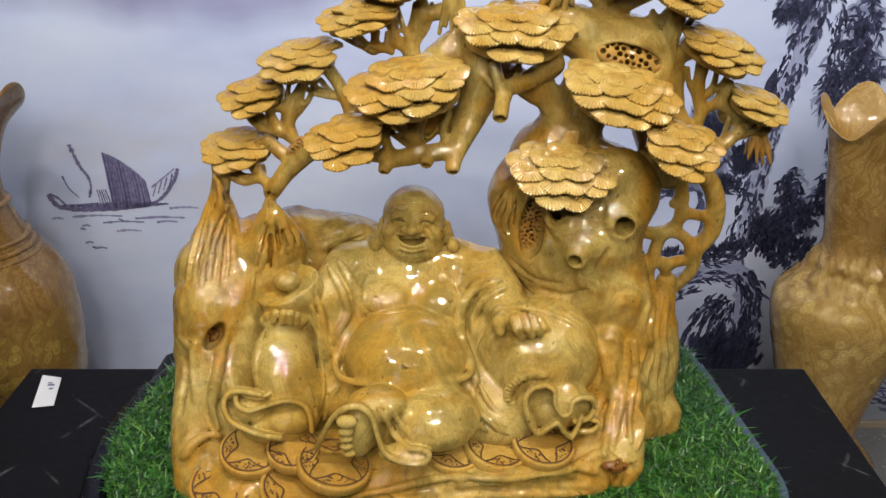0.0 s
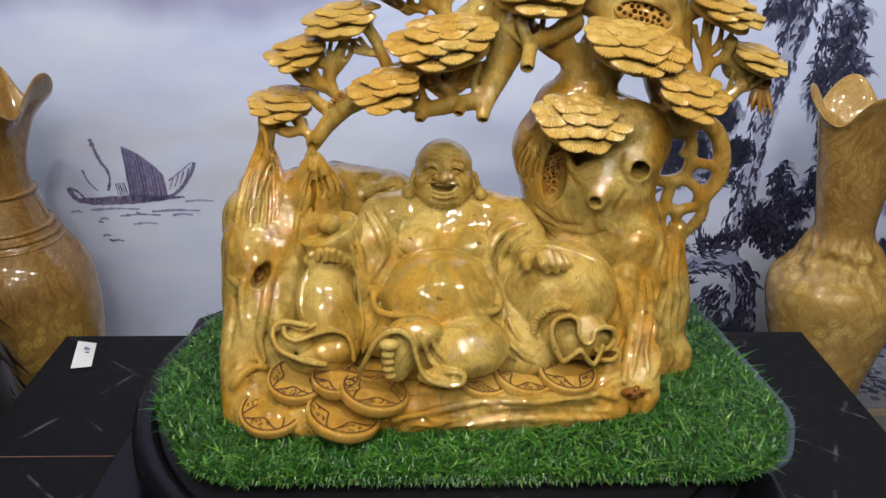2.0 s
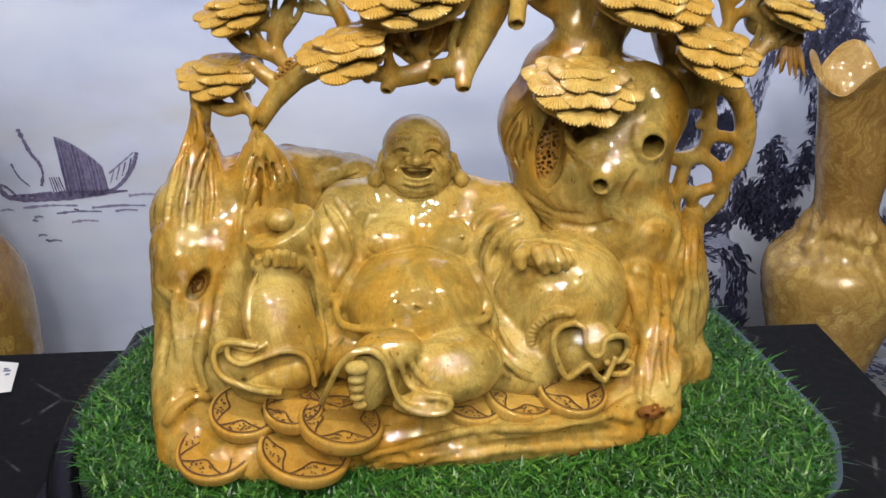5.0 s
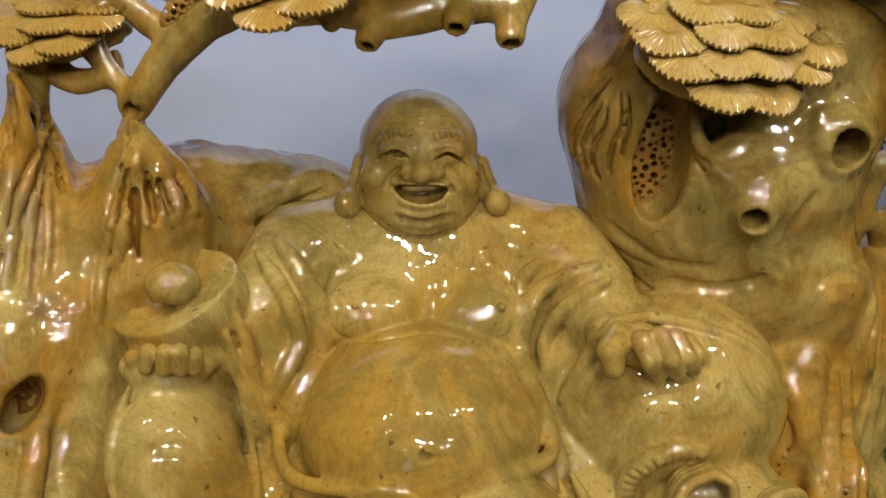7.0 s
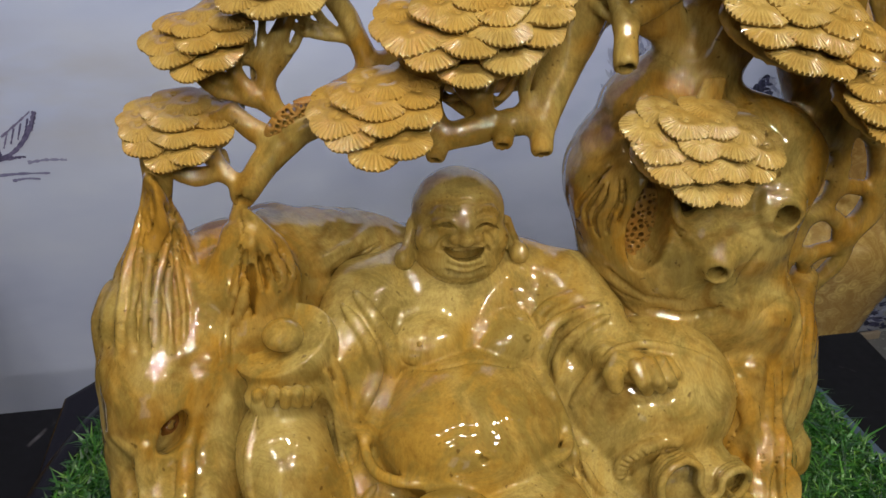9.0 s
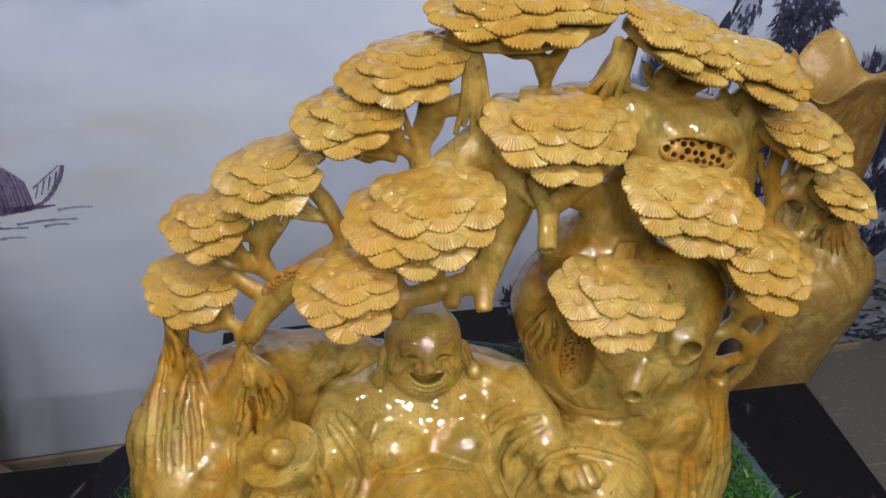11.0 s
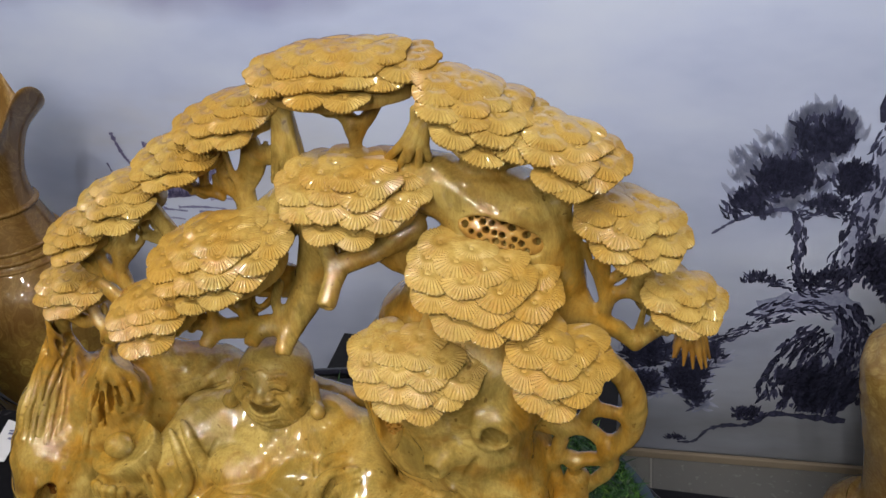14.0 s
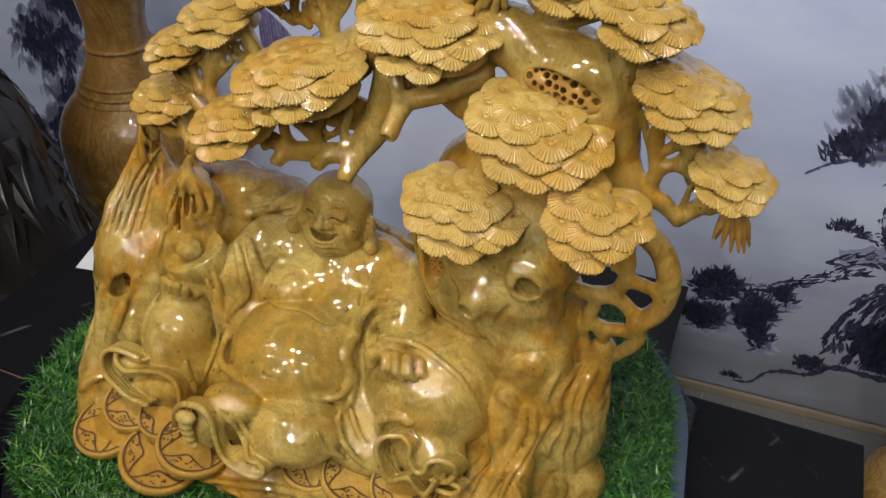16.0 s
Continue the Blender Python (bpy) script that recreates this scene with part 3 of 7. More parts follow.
# ---- table, turntable and grass ----
TOP = 0.735
table = thing("display_table", (-0.04, 0.75, 0), "scratched matt black display table with square corners", "table")
part("tabletop", box((-0.661, 0.28, TOP - 0.03), (0.579, 1.172, TOP), 0.003), TABLE, table)
part("apron", box((-0.645, 0.30, 0.06), (0.563, 1.155, TOP - 0.03)), MATBLACK, table)
part("plinth_foot", box((-0.62, 0.33, 0.0), (0.54, 1.13, 0.06)), MATBLACK, table)

CX, CY = -0.036, 0.858
stand = thing("turntable", (CX, CY, TOP), "black lacquered turntable with a stepped octagonal base", "turntable")


def octagon(hx, hy, c):
    ca, sa = math.cos(radians(-1.9)), math.sin(radians(-1.9))
    raw = [(sx * a, sy * b) for sx, sy, a, b in ((-1, -1, hx - c, hy), (1, -1, hx - c, hy), (1, -1, hx, hy - c), (1, 1, hx, hy - c), (1, 1, hx - c, hy), (-1, 1, hx - c, hy), (-1, 1, hx, hy - c), (-1, -1, hx, hy - c))]
    return [(CX + x * ca - y * sa, CY + x * sa + y * ca) for x, y in raw]


part("base_step", prism(octagon(0.374, 0.390, 0.157), TOP, TOP + 0.02, 0.005), BLACK, stand)
part("base_moulding", prism(octagon(0.382, 0.398, 0.161), TOP + 0.022, TOP + 0.040, 0.008), BLACK, stand)
part("base_plate", prism(octagon(0.394, 0.410, 0.166), TOP + 0.042, TOP + 0.062, 0.008), BLACK, stand)
DZ = 0.842
part("rim", lathe([(0.345, TOP + 0.064), (0.370, TOP + 0.067), (0.380, TOP + 0.075), (0.3855, TOP + 0.087), (0.384, TOP + 0.098), (0.378, DZ - 0.001), (0.370, DZ + 0.0015), (0.362, DZ + 0.0012), (0.3565, DZ - 0.0005), (0.3545, DZ - 0.004)], (CX, CY, 0), 160), BLACK, stand, "glossy rounded black rim", True)
part("disc", lathe([(0.001, TOP + 0.064), (0.345, TOP + 0.064), (0.3535, DZ - 0.006), (0.353, DZ - 0.001), (0.3515, DZ), (0.001, DZ)], (CX, CY, 0), 128), DISC, stand, "scuffed round top inside a rounded rim", True)

MAT = [(-0.295, 0.628), (0.285, 0.628), (0.335, 0.665), (0.368, 0.75), (0.352, 0.84), (0.334, 1.02), (0.26, 1.16), (-0.27, 1.165), (-0.345, 1.02), (-0.39, 0.85), (-0.378, 0.77)]
MAT_LINE = rounded(MAT, 0.05, 5)
BACKING = [(-0.29, 0.64), (0.29, 0.64), (0.345, 0.66), (0.384, 0.75), (0.372, 0.86), (0.357, 1.0), (0.34, 1.06), (0.27, 1.15), (-0.27, 1.155), (-0.335, 1.02), (-0.38, 0.85), (-0.368, 0.77)]
mat = thing("grass_mat", (0, 0.85, DZ), "rounded mat of bright green artificial grass on dark backing", "grass mat")
part("backing", prism(rounded(BACKING, 0.03, 4), DZ + 0.002, DZ + 0.0065), FELT, mat, "blue-grey backing sheet with a bare edge")
part("turf_base", prism(MAT_LINE, DZ + 0.007, DZ + 0.0095), SOIL, mat)


def inside(px, py, poly):
    c = np.zeros(len(px), bool)
    for (x0, y0), (x1, y1) in zip(poly, poly[1:] + poly[:1]):
        hit = ((y0 > py) != (y1 > py)) & (px < (x1 - x0) * (py - y0) / (y1 - y0 + 1e-12) + x0)
        c ^= hit
    return c


def blades(count, seed):
    rng = np.random.default_rng(seed)
    px, py = rng.uniform(-0.4, 0.38, count * 2), rng.uniform(0.62, 1.17, count * 2)
    ok = inside(px, py, MAT_LINE) & ~((px > -0.24) & (px < 0.19) & (py > 0.78) & (py < 0.96))
    px, py = px[ok][:count], py[ok][:count]
    n = len(px)
    h = rng.uniform(0.007, 0.017, n) + 0.006 * (rng.uniform(0, 1, n) > 0.9)
    a = rng.uniform(0, 2 * np.pi, n)
    lean = rng.uniform(0.3, 1.5, n) * h * 1.2
    w = rng.uniform(0.0006, 0.0015, n)
    dx, dy = np.cos(a), np.sin(a)
    tw = a + rng.uniform(0.9, 2.2, n)
    ex, ey = np.cos(tw) * w, np.sin(tw) * w
    z = DZ + 0.0092
    v = np.empty((n, 5, 3))
    v[:, 0] = np.stack([px - ex, py - ey, np.full(n, z)], 1)
    v[:, 1] = np.stack([px + ex, py + ey, np.full(n, z)], 1)
    mx, my = px + dx * lean * 0.35, py + dy * lean * 0.35
    v[:, 2] = np.stack([mx + ex, my + ey, z + h * 0.6], 1)
    v[:, 3] = np.stack([mx - ex, my - ey, z + h * 0.6], 1)
    v[:, 4] = np.stack([px + dx * lean, py + dy * lean, z + h * rng.uniform(0.75, 1.0, n)], 1)
    faces = []
    for i in range(0, n * 5, 5):
        faces.append((i, i + 1, i + 2, i + 3))
        faces.append((i + 3, i + 2, i + 4))
    return v.reshape(-1, 3), faces


def fringe(count, seed):
    """Loose blades that stick out over the mat's edge."""
    rng = np.random.default_rng(seed)
    line = np.array(MAT_LINE)
    nxt = np.roll(line, -1, 0)
    size = np.linalg.norm(nxt - line, axis=1)
    k = rng.choice(len(line), count, p=size / size.sum())
    u = rng.uniform(0, 1, count)[:, None]
    at = line[k] * (1 - u) + nxt[k] * u
    away = at - np.array((0.0, 0.87))
    a = np.arctan2(away[:, 1], away[:, 0]) + rng.normal(0, 0.7, count)
    d = np.stack([np.cos(a), np.sin(a)], 1)
    reach = rng.uniform(0.004, 0.014, count)[:, None]
    rise = rng.uniform(-0.004, 0.012, count)
    w = rng.uniform(0.0005, 0.0011, count)[:, None]
    e = np.stack([-d[:, 1], d[:, 0]], 1) * w
    base = np.full(count, DZ + 0.0085)
    v = np.empty((count, 5, 3))
    at = at - d * 0.003
    for i, (q, z) in enumerate(((at - e, base), (at + e, base), (at + d * reach * 0.55 + e, base + rise * 0.8 + 0.003), (at + d * reach * 0.55 - e, base + rise * 0.8 + 0.003), (at + d * reach, base + rise * 0.6))):
        v[:, i, :2], v[:, i, 2] = q, z
    faces = []
    for i in range(0, count * 5, 5):
        faces.append((i, i + 1, i + 2, i + 3))
        faces.append((i + 3, i + 2, i + 4))
    return v.reshape(-1, 3), faces


bv, bf = blades(60000, 3)
ev, ef = fringe(5200, 4)
bf = bf + [tuple(i + len(bv) for i in q) for q in ef]
bv = np.concatenate([bv, ev])
turf = new("turf", mesh_of("turf", bv, bf, GRASS))
turf["kind"] = "stuff"
under(turf, mat)

# ---- the carved wood statue, built in parts ----
carving = thing("wood_statue", (-0.02, 0.86, 0.852), "glossy yellow wood statue of a laughing Buddha seated under a pine", "carving")


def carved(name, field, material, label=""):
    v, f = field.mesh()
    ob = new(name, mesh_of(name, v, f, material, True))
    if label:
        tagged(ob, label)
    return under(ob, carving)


def roughen(ob, coarse, fine, stretch=1.0, ripple=0.0):
    """Uneven chisel work: pushes the surface in and out along its normals."""
    me = ob.data
    n = len(me.vertices)
    co, no = np.empty(n * 3, np.float32), np.empty(n * 3, np.float32)
    me.vertices.foreach_get("co", co)
    me.vertices.foreach_get("normal", no)
    co, no = co.reshape(-1, 3), no.reshape(-1, 3)
    d = np.array([coarse * noise.noise((x * 26, y * 26, z * 26 * stretch)) + fine * noise.noise((x * 75 + 9, y * 75, z * 75 * stretch)) + ripple * (1 - 2 * abs(noise.noise((x * 58, y * 58, z * 13)))) for x, y, z in co.tolist()], np.float32)
    me.vertices.foreach_set("co", (co + no * d[:, None]).ravel())
    me.update()
    return ob


def rock_base():
    f = Field((-0.335, 0.655, 0.842), (0.305, 1.01, 1.18), 0.0017)
    f.add(lobe((-0.03, 0.875, 0.87), (0.285, 0.11, 0.05)), lobe((-0.03, 0.86, 0.86), (0.24, 0.12, 0.035)), k=0.02)
    # left stump
    f.path([(-0.270, 0.748, 0.862), (-0.268, 0.775, 0.90), (-0.263, 0.815, 0.95), (-0.260, 0.850, 1.0), (-0.262, 0.872, 1.06), (-0.250, 0.888, 1.118)], [0.024, 0.030, 0.036, 0.041, 0.040, 0.016], 0.02)
    f.path([(-0.235, 0.80, 0.87), (-0.235, 0.82, 0.95), (-0.228, 0.845, 1.03), (-0.222, 0.87, 1.07)], [0.035, 0.034, 0.03, 0.025], 0.02)
    f.add(lobe((-0.245, 0.79, 0.93), (0.025, 0.02, 0.05)), lobe((-0.262, 0.83, 1.01), (0.03, 0.03, 0.05)), k=0.025)
    f.add(lobe((-0.205, 0.905, 1.055), (0.075, 0.04, 0.052)), lobe((-0.215, 0.872, 1.02), (0.06, 0.04, 0.055)), k=0.02)
    f.path([(-0.250, 0.888, 1.10), (-0.247, 0.893, 1.14), (-0.243, 0.90, 1.18)], [0.018, 0.010, 0.009], 0.012)
    # knot hollow and split
    f.cut(lobe((-0.312, 0.83, 0.905), (0.012, 0.03, 0.02)), k=0.004)
    # rock behind the shoulder
    f.path([(-0.235, 0.93, 1.05), (-0.175, 0.93, 1.064), (-0.12, 0.935, 1.055), (-0.085, 0.94, 1.03)], [0.04, 0.045, 0.042, 0.032], 0.02)
    f.add(lobe((-0.08, 0.935, 0.98), (0.19, 0.05, 0.10)), k=0.03)
    # spreading roots below the cut limb
    f.path([(-0.1900, 0.8880, 1.1410), (-0.1910, 0.8840, 1.1300), (-0.1880, 0.8760, 1.1130), (-0.1870, 0.8720, 1.0910)], [0.0058, 0.0090, 0.0200, 0.0290], 0.008)
    f.add(lobe((-0.1930, 0.8720, 1.0740), (0.036, 0.024, 0.040)), lobe((-0.192, 0.862, 1.03), (0.040, 0.03, 0.055)), k=0.012)
    # front log and right root
    f.path([(-0.12, 0.735, 0.868), (-0.05, 0.725, 0.869), (0.03, 0.728, 0.868), (0.10, 0.735, 0.868), (0.163, 0.742, 0.866)], [0.024, 0.021, 0.022, 0.022, 0.016], 0.012)
    ridge(f, [(-0.10, 0.71, 0.878), (-0.02, 0.706, 0.872), (0.06, 0.712, 0.876), (0.15, 0.726, 0.866)], 0.006, 0.005, 0.006)
    ridge(f, [(0.02, 0.715, 0.888), (0.08, 0.72, 0.893), (0.15, 0.735, 0.886), (0.196, 0.75, 0.888)], 0.008, 0.007, 0.006)
    f.add(lobe((-0.19, 0.752, 0.868), (0.085, 0.055, 0.030)), k=0.012)
    f.add(lobe((0.0, 0.79, 0.888), (0.17, 0.075, 0.024)), k=0.012)
    f.path([(0.206, 0.80, 0.935), (0.204, 0.775, 0.905), (0.202, 0.758, 0.878), (0.196, 0.752, 0.862)], [0.018, 0.016, 0.017, 0.014], 0.01)
    f.cut(lobe((0.180, 0.735, 0.886), (0.014, 0.012, 0.008), (0, 20, 0)), k=0.004)
    f.cut(ball((0.203, 0.742, 0.884), 0.006), k=0.003)
    # right pillar
    f.path([(0.225, 0.865, 0.86), (0.215, 0.86, 0.93), (0.20, 0.862, 0.99), (0.195, 0.868, 1.03)], [0.045, 0.04, 0.040, 0.036], 0.02)
    f.add(ball((0.196, 0.858, 1.028), 0.036), ball((0.208, 0.862, 1.00), 0.03), k=0.015)
    ridge(f, [(0.186, 0.822, 1.0), (0.192, 0.815, 0.95), (0.20, 0.80, 0.92)], 0.010, 0.009, 0.01)
    f.add(lobe((0.15, 0.85, 0.93), (0.075, 0.05, 0.07)), lobe((0.17, 0.80, 0.89), (0.05, 0.05, 0.03)), k=0.02)
    # fluted fin at the right edge
    f.add(lobe((0.252, 0.868, 0.935), (0.024, 0.03, 0.085)), lobe((0.262, 0.862, 0.872), (0.024, 0.034, 0.03)), k=0.015)
    f.path([(0.252, 0.88, 0.98), (0.254, 0.885, 1.01), (0.258, 0.887, 1.035)], [0.02, 0.016, 0.012], 0.01)
    # roots, chisel ridges and cracks
    fold(f, 0.0035, 0.003, (-0.2350, 1.1750), (-0.2410, 1.1520), (-0.2530, 1.1270), (-0.2660, 1.0980), (-0.2710, 1.0760))
    fold(f, 0.0035, 0.003, (-0.2340, 1.1750), (-0.2390, 1.1480), (-0.2480, 1.1230), (-0.2590, 1.0940), (-0.2630, 1.0700))
    fold(f, 0.0035, 0.003, (-0.2330, 1.1750), (-0.2370, 1.1470), (-0.2430, 1.1200), (-0.2510, 1.0900), (-0.2550, 1.0680))
    fold(f, 0.0035, 0.003, (-0.2320, 1.1730), (-0.2350, 1.1450), (-0.2380, 1.1160), (-0.2440, 1.0900), (-0.2470, 1.0750))
    fold(f, 0.0035, 0.003, (-0.2310, 1.1730), (-0.2320, 1.1450), (-0.2330, 1.1160), (-0.2350, 1.0900), (-0.2390, 1.0690))
    fold(f, 0.0035, 0.003, (-0.2310, 1.1710), (-0.2290, 1.1450), (-0.2270, 1.1190), (-0.2260, 1.0940), (-0.2300, 1.0750))
    fold(f, 0.0035, 0.003, (-0.2290, 1.1700), (-0.2240, 1.1480), (-0.2180, 1.1300), (-0.2140, 1.1110))
    fold(f, 0.0059, 0.009, (-0.2670, 1.0060), (-0.2720, 0.9750), (-0.2720, 0.9420))
    fold(f, 0.0059, 0.009, (-0.2390, 0.9980), (-0.2480, 0.9660), (-0.2540, 0.9330), (-0.2500, 0.9080))
    fold(f, 0.0051, 0.009, (-0.2910, 0.8750), (-0.2780, 0.8920), (-0.2620, 0.9000), (-0.2490, 0.8960))
    fold(f, 0.0051, 0.009, (-0.2870, 0.8400), (-0.2850, 0.8220), (-0.2700, 0.8110))
    crease(f, 0.0025, 0.005, (-0.2790, 0.9830), (-0.2850, 0.9500), (-0.2900, 0.9260))
    crease(f, 0.0020, 0.004, (-0.2270, 1.0100), (-0.2350, 0.9820), (-0.2340, 0.9500))
    fold(f, 0.0050, 0.005, (-0.0980, 0.8340), (-0.0510, 0.8440), (0.0200, 0.8580), (0.0900, 0.8570), (0.1550, 0.8610))
    crease(f, 0.0025, 0.004, (-0.0510, 0.8150), (-0.0040, 0.8320), (0.0510, 0.8400), (0.1060, 0.8390), (0.1700, 0.8330))
    fold(f, 0.0060, 0.005, (0.1530, 0.8640), (0.1720, 0.8730), (0.1880, 0.8760), (0.2000, 0.8650), (0.2060, 0.8470), (0.1980, 0.8310))
    crease(f, 0.0025, 0.004, (0.1530, 0.8570), (0.1730, 0.8500), (0.1860, 0.8390))
    crease(f, 0.0025, 0.004, (-0.0980, 0.8180), (-0.0740, 0.8310), (-0.0510, 0.8280))
    fold(f, 0.0080, 0.007, (0.1850, 0.9750), (0.1910, 0.9340), (0.1880, 0.9000), (0.1850, 0.8760))
    fold(f, 0.0051, 0.009, (0.1650, 1.0040), (0.1770, 0.9840), (0.1810, 0.9590), (0.1730, 0.9260), (0.1630, 0.9000))
    fold(f, 0.0050, 0.005, (0.1990, 1.0000), (0.2020, 0.9590), (0.1980, 0.9170), (0.1950, 0.8830))
    fold(f, 0.0040, 0.003, (0.2180, 1.0430), (0.2140, 1.0150), (0.2210, 0.9910), (0.2150, 0.9670), (0.2200, 0.9320))
    fold(f, 0.0040, 0.003, (0.2240, 1.0430), (0.2220, 1.0110), (0.2290, 0.9830), (0.2250, 0.9540), (0.2310, 0.9230))
    fold(f, 0.0040, 0.003, (0.2320, 1.0430), (0.2300, 1.0070), (0.2370, 0.9790), (0.2350, 0.9500), (0.2400, 0.9230))
    fold(f, 0.0040, 0.003, (0.2390, 1.0390), (0.2390, 1.0030), (0.2460, 0.9740), (0.2430, 0.9460), (0.2480, 0.9200))
    fold(f, 0.0040, 0.003, (0.2080, 0.9990), (0.2120, 0.9590), (0.2100, 0.9170), (0.2150, 0.8890))
    fold(f, 0.0050, 0.004, (0.2190, 0.9250), (0.2260, 0.9040), (0.2220, 0.8820))
    fold(f, 0.0050, 0.004, (0.2360, 0.9160), (0.2440, 0.8950), (0.2390, 0.8770))
    crease(f, 0.0020, 0.004, (-0.1580, 1.1370), (-0.1230, 1.1340), (-0.0950, 1.1250))
    fold(f, 0.0030, 0.004, (-0.1310, 1.1050), (-0.1100, 1.1100), (-0.0920, 1.1180))
    crease(f, 0.0025, 0.004, (-0.1250, 1.0930), (-0.1100, 1.1000), (-0.0880, 1.1120))
    slot(f, 0.0016, 0.0040, 0.0015, (-0.2023, 1.1598), (-0.2103, 1.1441), (-0.2179, 1.1306), (-0.2264, 1.1139), eye=CAM_NEAR)
    slot(f, 0.0015, 0.0040, 0.0015, (-0.2016, 1.1572), (-0.2083, 1.1413), (-0.2135, 1.1277), (-0.2170, 1.1136), eye=CAM_NEAR)
    slot(f, 0.0015, 0.0030, 0.0015, (-0.2008, 1.1545), (-0.2039, 1.1412), (-0.2047, 1.1301), eye=CAM_NEAR)
    slot(f, 0.0014, 0.0030, 0.0015, (-0.2099, 1.1521), (-0.2182, 1.1416), (-0.2260, 1.1281), (-0.2315, 1.1141), eye=CAM_NEAR)
    slot(f, 0.0026, 0.0050, 0.0020, (-0.2047, 1.1690), (-0.2038, 1.1646), (-0.2058, 1.1604), eye=CAM_NEAR)
    for r, line in ((0.0036, [(-0.1680, 1.1630), (-0.1740, 1.1430), (-0.1810, 1.1240), (-0.1890, 1.1010), (-0.1950, 1.0830), (-0.1990, 1.0610)]), (0.0032, [(-0.1670, 1.1630), (-0.1710, 1.1400), (-0.1760, 1.1230), (-0.1810, 1.1060), (-0.1870, 1.0920)]), (0.0030, [(-0.1650, 1.1630), (-0.1680, 1.1430), (-0.1690, 1.1300), (-0.1680, 1.1120)]), (0.0030, [(-0.1650, 1.1610), (-0.1620, 1.1430), (-0.1590, 1.1290), (-0.1600, 1.1160)]), (0.0030, [(-0.1640, 1.1610), (-0.1570, 1.1420), (-0.1520, 1.1300), (-0.1520, 1.1140)]), (0.0030, [(-0.1640, 1.1600), (-0.1520, 1.1440), (-0.1460, 1.1320), (-0.1440, 1.1170)])):
        fold(f, r, 0.0012, *line, eye=CAM_NEAR)
    for r, deep, line in ((0.0022, 0.008, [(-0.1730, 1.1400), (-0.1800, 1.1180), (-0.1870, 1.0980)]), (0.0042, 0.012, [(-0.1720, 1.1290), (-0.1740, 1.1120), (-0.1750, 1.0960)]), (0.0026, 0.010, [(-0.1650, 1.1340), (-0.1650, 1.1130)]), (0.0022, 0.009, [(-0.1600, 1.1350), (-0.1570, 1.1170)]), (0.0020, 0.008, [(-0.1530, 1.1370), (-0.1480, 1.1190)]), (0.0016, 0.006, [(-0.1750, 1.1430), (-0.1820, 1.1270), (-0.1900, 1.1040)])):
        slot(f, r, deep, 0.0010, *line, eye=CAM_NEAR)
    slot(f, 0.0095, 0.0300, 0.0025, (-0.2366, 1.0254), (-0.2451, 1.0141), (-0.2539, 1.0018), eye=CAM_NEAR)
    slot(f, 0.0022, 0.0080, 0.0015, (-0.1172, 1.1111), (-0.1047, 1.1174), (-0.0854, 1.1273), eye=CAM_NEAR)
    f.above(0.853)
    return f


roughen(carved("rock_base", rock_base(), ROOT, "rugged stump and log base"), 0.0030, 0.0015, 0.8, 0.0005)


